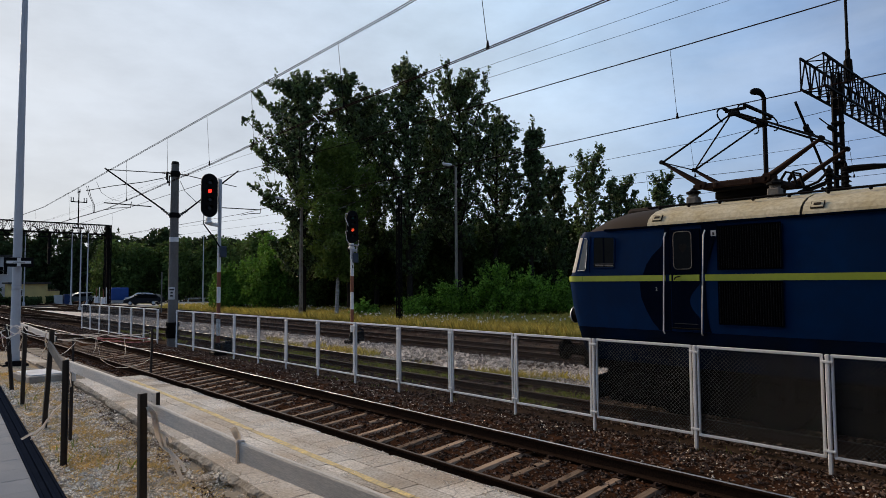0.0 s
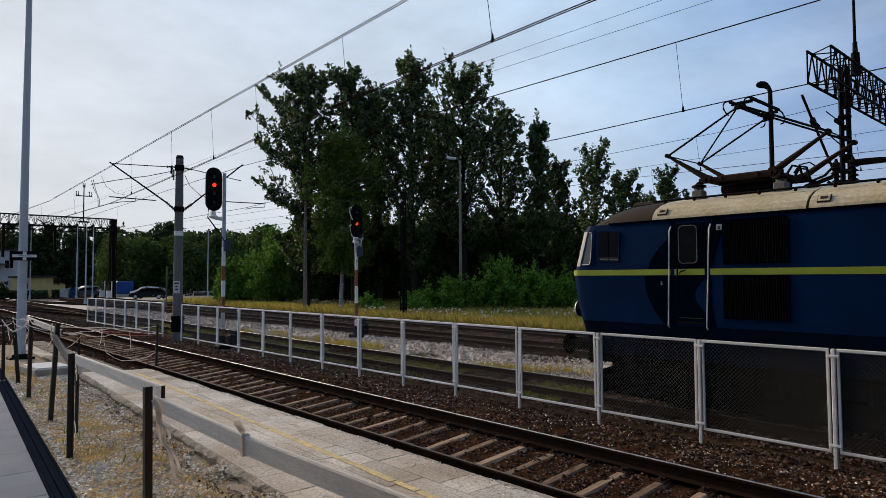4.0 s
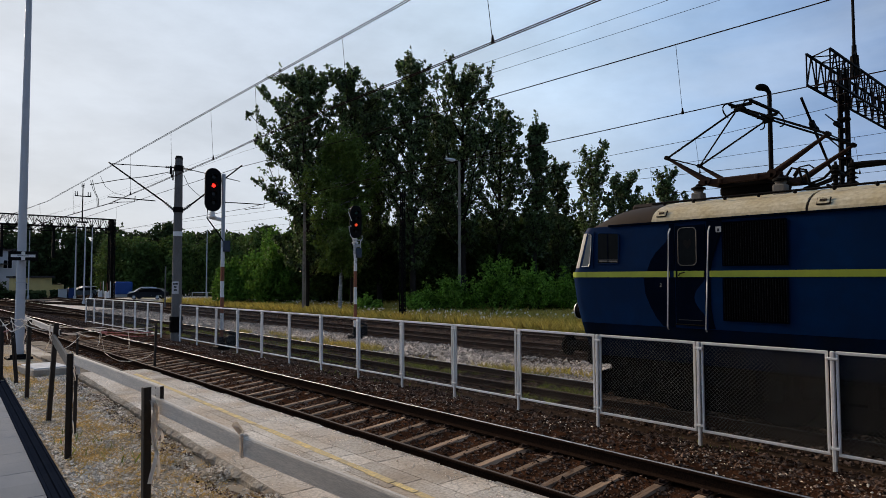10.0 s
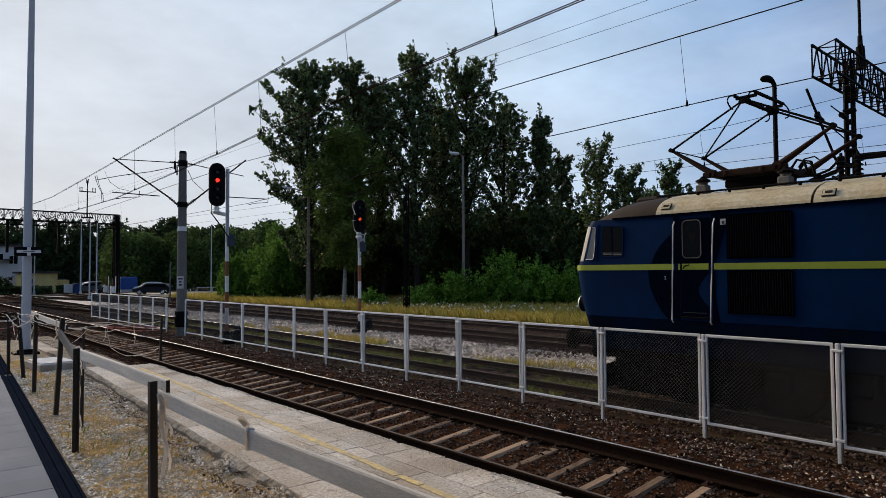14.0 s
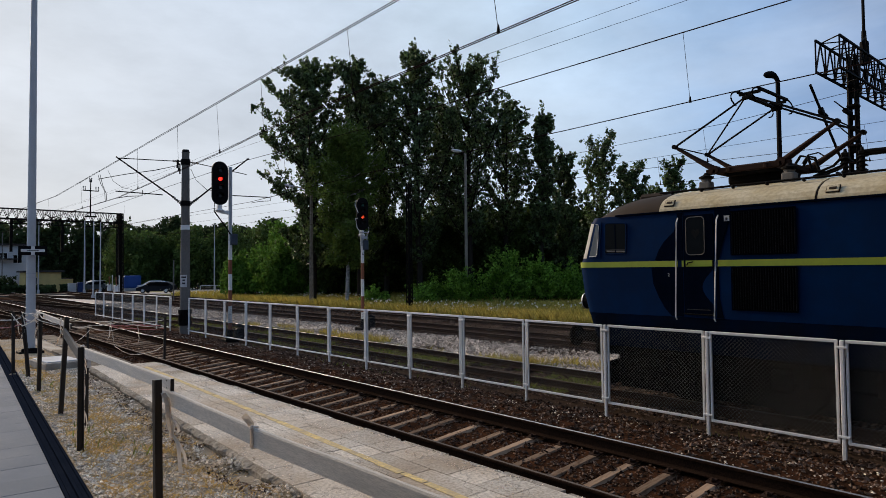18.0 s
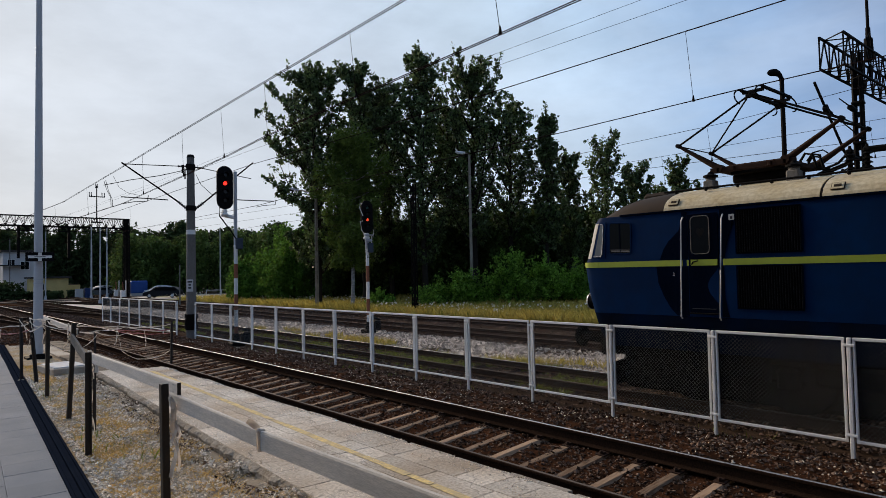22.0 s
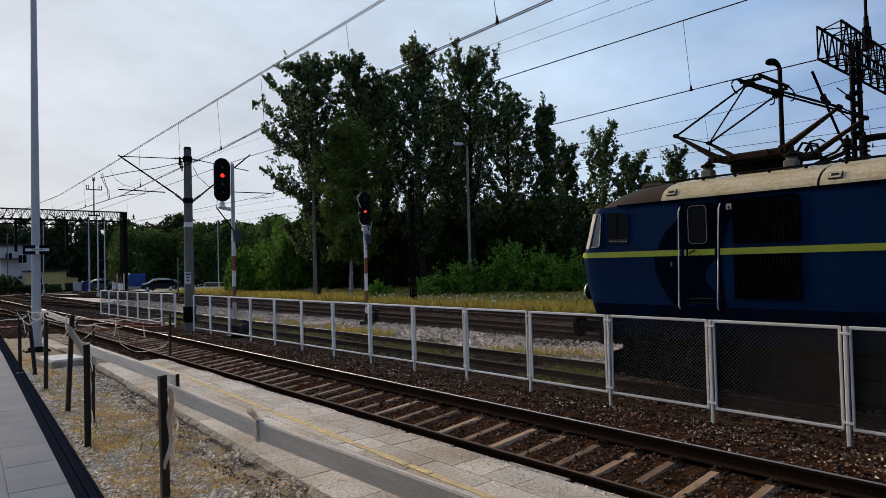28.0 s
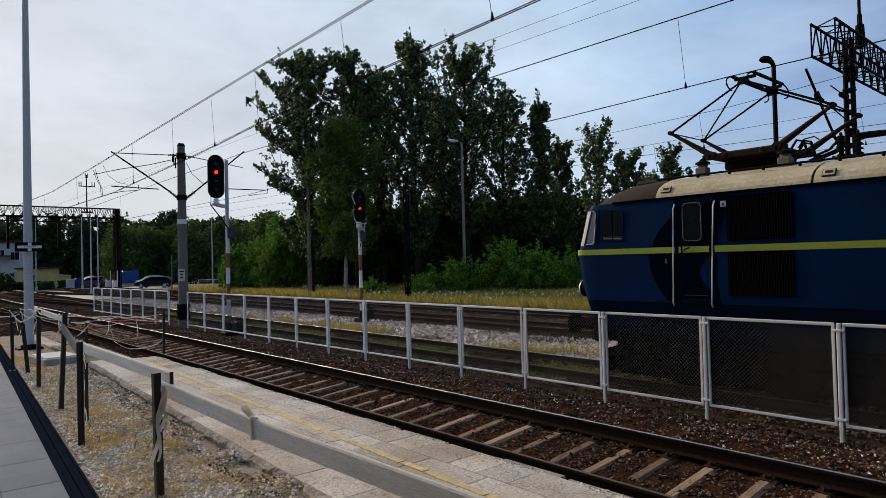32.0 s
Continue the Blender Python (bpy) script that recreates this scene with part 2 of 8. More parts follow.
# ==== materials ====
def material(name, base, rough=0.7, metal=0.0, vary=None, scale=3.0, amount=0.5, fine=None, fine_scale=60.0, fine_amount=0.4,
             bump=0.0, bump_scale=80.0, island=0.0, piece=0.0, rough_vary=0.12, stretch=(1, 1, 1), coat=0.0, spec=None, sheer=0.0, local=False, cracks=0.0):
    """A surface of two tones at two scales, with relief. island and piece vary the brightness from stone to stone or piece to piece."""
    m = bpy.data.materials.new(name)
    m.use_nodes = True
    nd, ln = m.node_tree.nodes, m.node_tree.links
    p = nd["Principled BSDF"]
    p.inputs["Roughness"].default_value, p.inputs["Metallic"].default_value = rough, metal
    p.inputs["Specular IOR Level"].default_value = spec if spec is not None else (0.12 if rough > 0.65 else 0.3)
    p.inputs["Coat Weight"].default_value = coat
    geo = nd.new("ShaderNodeNewGeometry")
    mp = nd.new("ShaderNodeMapping")
    mp.inputs["Scale"].default_value = stretch
    if local:
        tc = nd.new("ShaderNodeTexCoord")
        ln.new(tc.outputs["Object"], mp.inputs["Vector"])
    else:
        ln.new(geo.outputs["Position"], mp.inputs["Vector"])

    def noise_of(sc, detail):
        t = nd.new("ShaderNodeTexNoise")
        t.inputs["Scale"].default_value, t.inputs["Detail"].default_value = sc, detail
        ln.new(mp.outputs["Vector"], t.inputs["Vector"])
        return t.outputs["Fac"]

    def mix(fac, a, b):
        x = nd.new("ShaderNodeMix")
        x.data_type = "RGBA"
        for k, val in ((0, fac), (6, a), (7, b)):
            if isinstance(val, bpy.types.NodeSocket):
                ln.new(val, x.inputs[k])
            else:
                x.inputs[k].default_value = val if k == 0 else (*val, 1)
        return x.outputs[2]

    def spread(fac, lo, hi, top):
        r = nd.new("ShaderNodeMapRange")
        r.inputs["From Min"].default_value, r.inputs["From Max"].default_value, r.inputs["To Max"].default_value = lo, hi, top
        ln.new(fac, r.inputs["Value"])
        return r.outputs["Result"]

    big, small = noise_of(scale, 5), noise_of(fine_scale, 3)
    vary = vary or tuple(c * 0.6 for c in base)
    fine = fine or tuple(c * 0.7 for c in base)
    col = mix(spread(big, 0.35, 0.68, amount), base, vary)
    col = mix(spread(small, 0.38, 0.66, fine_amount), col, fine)
    if cracks:
        wob = nd.new("ShaderNodeTexNoise")
        wob.inputs["Scale"].default_value, wob.inputs["Detail"].default_value = 3.0, 4
        ln.new(geo.outputs["Position"], wob.inputs["Vector"])
        add = nd.new("ShaderNodeVectorMath")
        add.operation = "MULTIPLY_ADD"
        add.inputs[1].default_value = (0.5, 0.5, 0.5)
        ln.new(wob.outputs["Color"], add.inputs[0])
        ln.new(geo.outputs["Position"], add.inputs[2])
        vo = nd.new("ShaderNodeTexVoronoi")
        vo.feature = "DISTANCE_TO_EDGE"
        vo.inputs["Scale"].default_value = cracks
        ln.new(add.outputs[0], vo.inputs["Vector"])
        cr = nd.new("ShaderNodeMapRange")
        cr.inputs["From Min"].default_value, cr.inputs["From Max"].default_value, cr.inputs["To Min"].default_value, cr.inputs["To Max"].default_value = 0.002, 0.014, 0.6, 0.0
        ln.new(vo.outputs["Distance"], cr.inputs["Value"])
        col = mix(cr.outputs["Result"], col, tuple(c * 0.3 for c in base))
    for strength, out in ((island, geo.outputs["Random Per Island"]), (piece, None)):
        if strength:
            if out is None:
                out = nd.new("ShaderNodeObjectInfo").outputs["Random"]
            r = nd.new("ShaderNodeMapRange")
            r.inputs["To Min"].default_value, r.inputs["To Max"].default_value = 1 - strength, 1 + strength
            ln.new(out, r.inputs["Value"])
            h = nd.new("ShaderNodeHueSaturation")
            ln.new(col, h.inputs["Color"])
            ln.new(r.outputs["Result"], h.inputs["Value"])
            col = h.outputs["Color"]
    ln.new(col, p.inputs["Base Color"])
    rr = nd.new("ShaderNodeMapRange")
    rr.inputs["To Min"].default_value, rr.inputs["To Max"].default_value = max(rough - rough_vary, 0.02), min(rough + rough_vary, 1)
    ln.new(big, rr.inputs["Value"])
    ln.new(rr.outputs["Result"], p.inputs["Roughness"])
    if bump:
        b = nd.new("ShaderNodeBump")
        b.inputs["Strength"].default_value, b.inputs["Distance"].default_value = bump, 0.02
        ln.new(noise_of(bump_scale, 4), b.inputs["Height"])
        ln.new(b.outputs["Normal"], p.inputs["Normal"])
    if sheer:
        tr = nd.new("ShaderNodeBsdfTranslucent")
        ln.new(col, tr.inputs["Color"])
        ms = nd.new("ShaderNodeMixShader")
        ms.inputs[0].default_value = sheer
        ln.new(p.outputs[0], ms.inputs[1])
        ln.new(tr.outputs[0], ms.inputs[2])
        ln.new(ms.outputs[0], nd["Material Output"].inputs["Surface"])
    return m


def glow(name, colour, strength):
    m = bpy.data.materials.new(name)
    m.use_nodes = True
    p = m.node_tree.nodes["Principled BSDF"]
    p.inputs["Base Color"].default_value = (*colour, 1)
    p.inputs["Emission Color"].default_value, p.inputs["Emission Strength"].default_value = (*colour, 1), strength
    return m


SOIL = material("yard_soil", (0.055, 0.034, 0.023), 0.95, spec=0.0, vary=(0.095, 0.066, 0.042), scale=0.8, fine=(0.012, 0.009, 0.007), fine_scale=18, bump=0.6, bump_scale=25)
MEADOW = material("meadow_soil", (0.10, 0.10, 0.035), 0.95, vary=(0.06, 0.075, 0.025), scale=0.3, fine=(0.16, 0.13, 0.05), fine_scale=6, bump=0.5, bump_scale=12)
FOREST_SOIL = material("forest_soil", (0.015, 0.016, 0.008), 0.95, vary=(0.05, 0.05, 0.03), scale=0.4, fine_scale=5)
BALLAST = material("ballast_stone", (0.105, 0.060, 0.040), 0.9, spec=0.0, vary=(0.036, 0.021, 0.014), scale=1.5, amount=0.8, fine=(0.20, 0.16, 0.13), fine_scale=22, fine_amount=0.45, island=0.9)
BALLAST_PALE = material("pale_ballast_stone", (0.42, 0.36, 0.30), 0.9, spec=0.0, vary=(0.22, 0.17, 0.13), scale=0.8, fine=(0.50, 0.44, 0.38), fine_scale=30, island=0.6)
RUST_BED = material("rusty_ballast_bed", (0.075, 0.032, 0.016), 0.95, spec=0.0, vary=(0.013, 0.008, 0.006), scale=3.0, amount=0.85, fine=(0.010, 0.007, 0.005), fine_scale=30, fine_amount=0.6, bump=0.8, bump_scale=30)
GRAVEL = material("pale_gravel_bed", (0.52, 0.45, 0.36), 0.95, spec=0.0, vary=(0.46, 0.33, 0.17), scale=1.6, amount=0.85, fine=(0.11, 0.085, 0.06), fine_scale=30, fine_amount=0.8, bump=0.9, bump_scale=45)
PEBBLE = material("gravel_pebble", (0.82, 0.74, 0.63), 0.85, vary=(0.50, 0.37, 0.22), scale=1.7, amount=0.75, fine=(0.74, 0.64, 0.54), fine_scale=40, island=0.5)
STRAW = material("dry_straw_grass", (0.63, 0.44, 0.17), 0.9, vary=(0.47, 0.30, 0.10), scale=3, fine=(0.56, 0.42, 0.18), fine_scale=20, island=0.4, sheer=0.2)
GRASS = material("green_grass_blade", (0.17, 0.22, 0.04), 0.8, vary=(0.26, 0.25, 0.06), scale=2, island=0.4, sheer=0.3)
MEADOW_GRASS = material("meadow_grass_blade", (0.52, 0.39, 0.085), 0.85, vary=(0.24, 0.25, 0.05), scale=0.25, amount=0.9, fine=(0.52, 0.40, 0.14), fine_scale=3, island=0.35, sheer=0.3)
FLOWER = material("white_flower_head", (0.86, 0.79, 0.62), 0.8, fine_scale=9)
SLAB = material("old_platform_concrete", (0.68, 0.62, 0.54), 0.9, vary=(0.44, 0.335, 0.235), scale=0.9, amount=0.9, fine=(0.28, 0.235, 0.185), fine_scale=26, fine_amount=0.62, bump=0.6, bump_scale=50, piece=0.17, cracks=1.2)
SLAB_EDGE = material("worn_concrete_edge", (0.46, 0.42, 0.36), 0.9, vary=(0.20, 0.15, 0.11), scale=2.0, amount=0.8, fine=(0.22, 0.19, 0.16), fine_scale=30, bump=0.6, bump_scale=35, piece=0.15)
YELLOW_LINE = material("worn_yellow_paint", (0.80, 0.60, 0.24), 0.85, vary=(0.48, 0.38, 0.24), scale=6, amount=1.0, fine=(0.42, 0.34, 0.22), fine_scale=28, fine_amount=0.7, bump=0.3, bump_scale=40)
PAVING = material("grey_paving_slab", (0.135, 0.16, 0.195), 0.85, vary=(0.11, 0.13, 0.16), scale=2.0, fine=(0.17, 0.195, 0.23), fine_scale=120, bump=0.25, bump_scale=180, piece=0.06)
DRAIN = material("dark_drain_channel", (0.010, 0.014, 0.024), 0.8, spec=0.0, vary=(0.016, 0.02, 0.03), fine_scale=50, bump=0.2)
DARK_EARTH = material("stony_soil", (0.30, 0.25, 0.185), 0.95, spec=0.0, vary=(0.13, 0.105, 0.075), scale=4, fine=(0.42, 0.36, 0.29), fine_scale=40, bump=0.8, bump_scale=50)
RAIL = material("rusty_rail_side", (0.018, 0.011, 0.008), 0.9, spec=0.0, vary=(0.009, 0.0065, 0.005), scale=3, fine=(0.05, 0.03, 0.02), fine_scale=50, bump=0.3)
RAIL_TOP = material("polished_rail_head", (0.42, 0.42, 0.43), 0.50, metal=1.0, vary=(0.5, 0.47, 0.44), scale=2, fine_scale=40, fine_amount=0.2)
RAIL_DULL = material("dull_rail_head", (0.10, 0.085, 0.075), 0.75, metal=0.15, vary=(0.2, 0.15, 0.12), scale=2, fine_scale=40)
SLEEPER = material("weathered_sleeper", (0.34, 0.225, 0.145), 0.9, vary=(0.11, 0.060, 0.036), scale=2.2, amount=0.85, fine=(0.30, 0.215, 0.15), fine_scale=22, fine_amount=0.6, bump=0.7, bump_scale=30, piece=0.35, stretch=(0.35, 1.6, 1))
SLEEPER_DARK = material("oily_dark_sleeper", (0.045, 0.028, 0.019), 0.9, spec=0.0, vary=(0.022, 0.015, 0.012), scale=1.5, fine=(0.09, 0.06, 0.045), fine_scale=20, piece=0.3)
FENCE = material("pale_fence_paint", (0.80, 0.79, 0.78), 0.6, vary=(0.60, 0.58, 0.56), scale=2, amount=0.6, fine=(0.50, 0.47, 0.44), fine_scale=25, fine_amount=0.25, piece=0.05)
WIRE_MESH = material("galvanised_mesh_wire", (0.12, 0.12, 0.115), 0.6, fine_scale=40)
LAMP_CONCRETE = material("pale_lamp_concrete", (0.27, 0.235, 0.185), 0.9, vary=(0.17, 0.145, 0.115), scale=1.5, amount=0.7, fine=(0.31, 0.28, 0.23), fine_scale=30, bump=0.4)
MAST = material("weathered_mast_concrete", (0.16, 0.15, 0.14), 0.9, vary=(0.085, 0.078, 0.072), scale=1.5, amount=0.7, fine=(0.21, 0.20, 0.185), fine_scale=30, bump=0.4, stretch=(1, 1, 0.3))
IRON = material("dark_painted_steel", (0.006, 0.0055, 0.0055), 0.7, spec=0.05, vary=(0.010, 0.008, 0.007), scale=3, fine_scale=40)
RUSTY = material("rust_brown_steel", (0.026, 0.0125, 0.008), 0.8, vary=(0.018, 0.011, 0.009), scale=4, fine=(0.042, 0.019, 0.012), fine_scale=40, bump=0.2)
COPPER = material("tarnished_contact_wire", (0.030, 0.018, 0.017), 0.9, spec=0.0, metal=0.0, fine_scale=30)
ZINC = material("galvanised_steel", (0.42, 0.44, 0.47), 0.5, metal=0.55, vary=(0.34, 0.36, 0.38), scale=3, fine_scale=60)
WHITE = material("white_paint", (0.74, 0.74, 0.73), 0.6, vary=(0.6, 0.59, 0.56), scale=4, fine_scale=30, fine_amount=0.25)
BAND_RED = material("faded_red_paint", (0.24, 0.095, 0.055), 0.7, vary=(0.18, 0.08, 0.05), scale=5, fine_scale=30)
BLACK = material("matt_black_paint", (0.004, 0.004, 0.005), 0.6, spec=0.08, fine_scale=30)
NAVY_BOX = material("dark_blue_grey_paint", (0.035, 0.05, 0.075), 0.55, fine_scale=30)
POLE = material("pale_lacquered_steel", (0.47, 0.475, 0.49), 0.45, vary=(0.40, 0.405, 0.42), scale=2, fine_scale=20, fine_amount=0.2)
WOOD = material("grey_weathered_board", (0.66, 0.60, 0.54), 0.85, vary=(0.48, 0.455, 0.42), scale=3, amount=0.7, fine=(0.36, 0.34, 0.31), fine_scale=30, fine_amount=0.6, bump=0.4, stretch=(6, 0.5, 6), piece=0.1)
STAKE = material("dark_angle_iron", (0.036, 0.032, 0.029), 0.8, vary=(0.060, 0.046, 0.036), scale=6, fine=(0.03, 0.028, 0.026), fine_scale=50, bump=0.2)
TAPE = material("white_plastic_tape", (0.86, 0.81, 0.75), 0.55, vary=(0.64, 0.56, 0.49), scale=8, fine_scale=60, sheer=0.5)
TAPE_RED = material("faded_red_plastic_tape", (0.55, 0.16, 0.14), 0.6, vary=(0.66, 0.42, 0.40), scale=10, amount=0.9, fine_scale=60, sheer=0.2)
BLUE = material("locomotive_blue_paint", (0.0011, 0.0182, 0.069), 0.55, spec=0.02, vary=(0.002, 0.0115, 0.040), scale=0.9, amount=0.7, fine=(0.003, 0.013, 0.042), fine_scale=5, fine_amount=0.45, rough_vary=0.14, bump=0.03, bump_scale=6)
NAVY = material("locomotive_navy_paint", (0.0016, 0.0035, 0.010), 0.6, spec=0.0, vary=(0.003, 0.006, 0.017), scale=1.5, fine_scale=14)
GREEN = material("yellow_green_stripe_paint", (0.30, 0.37, 0.030), 0.5, vary=(0.21, 0.27, 0.025), scale=1.5, fine=(0.24, 0.29, 0.035), fine_scale=12)
CREAM = material("stained_cream_roof_paint", (0.60, 0.53, 0.37), 0.65, vary=(0.44, 0.34, 0.17), scale=2.2, amount=0.75, fine=(0.15, 0.095, 0.05), fine_scale=16, fine_amount=0.32)
SOOT = material("sooty_brown_roof", (0.024, 0.017, 0.013), 0.8, vary=(0.06, 0.040, 0.026), scale=1.6, fine=(0.028, 0.022, 0.018), fine_scale=12)
SLAT = material("worn_louvre_steel", (0.008, 0.008, 0.010), 0.65, spec=0.06, fine_scale=20)
GRILLE = material("black_grille_steel", (0.0045, 0.0045, 0.005), 0.7, spec=0.0, fine_scale=20)
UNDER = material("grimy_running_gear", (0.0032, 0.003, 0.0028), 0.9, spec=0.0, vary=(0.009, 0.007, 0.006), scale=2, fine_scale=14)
SKIRT = material("dark_blue_skirt", (0.0020, 0.0072, 0.022), 0.7, spec=0.0, vary=(0.006, 0.0055, 0.006), scale=1.5, amount=0.8, fine_scale=10)
PILLAR = material("dirty_white_pillar_paint", (0.40, 0.40, 0.38), 0.6, vary=(0.26, 0.25, 0.23), scale=5, fine_scale=20)
RUBBER = material("black_rubber", (0.012, 0.012, 0.012), 0.8, fine_scale=20)
PORCELAIN = material("brown_grey_insulator", (0.05, 0.046, 0.045), 0.5, fine_scale=20)
DARK_GLASS = material("dark_window_glass", (0.004, 0.005, 0.006), 0.08, spec=0.04, vary=(0.010, 0.011, 0.012), fine_scale=5, rough_vary=0.03)
RED_LAMP = glow("red_signal_light", (1.0, 0.02, 0.012), 3.2)
ORANGE_LAMP = glow("orange_red_signal_light", (1.0, 0.09, 0.03), 0.7)
GREEN_LENS = material("unlit_green_lens", (0.03, 0.11, 0.09), 0.15, fine_scale=10)
DARK_LENS = material("unlit_dark_lens", (0.02, 0.02, 0.022), 0.12, fine_scale=10)
LEAF = material("poplar_leaf", (0.080, 0.128, 0.044), 0.42, spec=0.3, vary=(0.026, 0.048, 0.017), scale=0.6, amount=0.7, fine=(0.14, 0.18, 0.07), fine_scale=7, island=0.85, sheer=0.38)
LEAF_BIRCH = material("birch_leaf", (0.105, 0.155, 0.030), 0.6, spec=0.1, vary=(0.060, 0.098, 0.022), scale=0.5, fine=(0.14, 0.21, 0.045), fine_scale=6, island=0.4, sheer=0.3)
LEAF_BUSH = material("bright_shrub_leaf", (0.20, 0.37, 0.050), 0.6, spec=0.1, vary=(0.060, 0.13, 0.020), scale=0.9, amount=0.8, fine=(0.20, 0.33, 0.055), fine_scale=5, island=0.6, sheer=0.5)
LEAF_WOODS = material("woodland_leaf", (0.105, 0.160, 0.042), 0.65, spec=0.05, vary=(0.030, 0.052, 0.017), scale=0.28, amount=1.0, fine=(0.075, 0.12, 0.026), fine_scale=2.5, island=0.45, sheer=0.25)
NEEDLE = material("dark_pine_needles", (0.050, 0.074, 0.030), 0.7, spec=0.05, vary=(0.020, 0.034, 0.014), scale=0.25, amount=0.9, fine=(0.07, 0.10, 0.036), fine_scale=2, island=0.5, sheer=0.3)
BARK = material("dark_bark", (0.026, 0.021, 0.017), 0.95, vary=(0.014, 0.012, 0.010), scale=3, fine_scale=20, bump=0.6, stretch=(1, 1, 0.3))
BIRCH_BARK = material("pale_birch_bark", (0.42, 0.40, 0.37), 0.85, vary=(0.07, 0.065, 0.06), scale=2.5, amount=0.9, fine_scale=15, stretch=(1, 1, 3))
CAR_BLACK = material("black_car_paint", (0.006, 0.006, 0.008), 0.35, spec=0.12, fine_scale=10)
CAR_WHITE = material("white_car_paint", (0.7, 0.7, 0.7), 0.3, coat=0.4, fine_scale=10)
CAR_GREY = material("grey_car_paint", (0.10, 0.11, 0.12), 0.3, coat=0.4, fine_scale=10)
YELLOW_WALL = material("yellow_render", (0.66, 0.50, 0.20), 0.85, vary=(0.38, 0.30, 0.14), scale=1, fine_scale=14)
WHITE_WALL = material("off_white_render", (0.50, 0.50, 0.50), 0.85, vary=(0.42, 0.42, 0.42), scale=0.8, fine_scale=14)
ROOF_DARK = material("dark_roof_sheet", (0.05, 0.045, 0.042), 0.7, fine_scale=10)
TARP = material("blue_plastic_sheet", (0.018, 0.07, 0.27), 0.5, vary=(0.014, 0.05, 0.2), scale=1.5, fine_scale=8)
BIN_BLUE = material("blue_bin_plastic", (0.015, 0.045, 0.16), 0.5, fine_scale=10)
ASPHALT = material("worn_asphalt", (0.055, 0.053, 0.050), 0.9, spec=0.0, vary=(0.04, 0.04, 0.038), scale=0.6, fine=(0.075, 0.073, 0.07), fine_scale=30, bump=0.3)
PAPER = material("white_number_board", (0.62, 0.62, 0.62), 0.7, fine_scale=20)
INK = material("dark_grey_marking", (0.05, 0.05, 0.055), 0.7, fine_scale=20)
WALL_BRICK = material("dark_rendered_wall", (0.07, 0.07, 0.072), 0.9, vary=(0.05, 0.05, 0.052), scale=1.0, fine_scale=12, bump=0.3)
SCREEN_GLASS = material("windscreen_glass", (0.10, 0.10, 0.095), 0.12, spec=0.6, vary=(0.05, 0.05, 0.05), fine_scale=4)
LEAF_THICKET = material("thicket_leaf", (0.095, 0.195, 0.030), 0.6, spec=0.05, vary=(0.055, 0.12, 0.017), scale=0.4, fine=(0.12, 0.22, 0.038), fine_scale=4, island=0.5, sheer=0.32)
WORN_DARK = material("darkened_dirty_worn_concrete", (0.15, 0.125, 0.10), 0.9, vary=(0.07, 0.055, 0.042), scale=2.0, amount=0.8, fine=(0.13, 0.11, 0.09), fine_scale=30, bump=0.6, bump_scale=35, piece=0.2)
BALLAST_YARD = material("yard_ballast_stone", (0.16, 0.10, 0.070), 0.9, spec=0.0, vary=(0.055, 0.034, 0.024), scale=0.9, amount=0.8, fine=(0.24, 0.19, 0.155), fine_scale=16, fine_amount=0.45, island=0.8)
RAIL_YARD = material("brown_yard_rail", (0.034, 0.021, 0.015), 0.9, spec=0.0, vary=(0.018, 0.011, 0.008), scale=2, fine=(0.06, 0.038, 0.026), fine_scale=20)
EDGE_CRUMB = material("crumbling_concrete", (0.46, 0.41, 0.34), 0.95, spec=0.0, vary=(0.22, 0.18, 0.135), scale=3.5, amount=0.9, fine=(0.15, 0.12, 0.09), fine_scale=22, fine_amount=0.7, bump=1.0, bump_scale=30)
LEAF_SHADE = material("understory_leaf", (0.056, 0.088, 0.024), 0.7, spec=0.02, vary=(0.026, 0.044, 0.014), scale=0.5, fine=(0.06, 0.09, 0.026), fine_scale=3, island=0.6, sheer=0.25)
# ==== ground ====
RAIL_Z = 0.264          # head of the near rail
CANT = 0.13             # the far rail of the curved main line lies higher


def sheet(name, xs, ys, height, mat, label, category, parent=None, edge=None):
    """A ground sheet over a grid, with height(x, y)."""
    s = Shape()
    if edge:
        vs = [(edge(y)[0] + (edge(y)[1] - edge(y)[0]) * u, y, height(edge(y)[0] + (edge(y)[1] - edge(y)[0]) * u, y)) for y in ys for u in xs]
    else:
        vs = [(x, y, height(x, y)) for y in ys for x in xs]
    n = len(xs)
    s.add(vs, [(j * n + i, j * n + i + 1, (j + 1) * n + i + 1, (j + 1) * n + i) for j in range(len(ys) - 1) for i in range(n - 1)])
    ob = part(name, s.mesh(name, mat, smooth=True, mend=False), mat, parent)
    return tagged(ob, label, category, kind="structure")


def rough(x, y, size, high):
    return high * noise.noise(Vector((x * size, y * size, 3.7)))


def steps(a, b, d):
    n = max(1, round((b - a) / d))
    return [a + (b - a) * k / n for k in range(n + 1)]


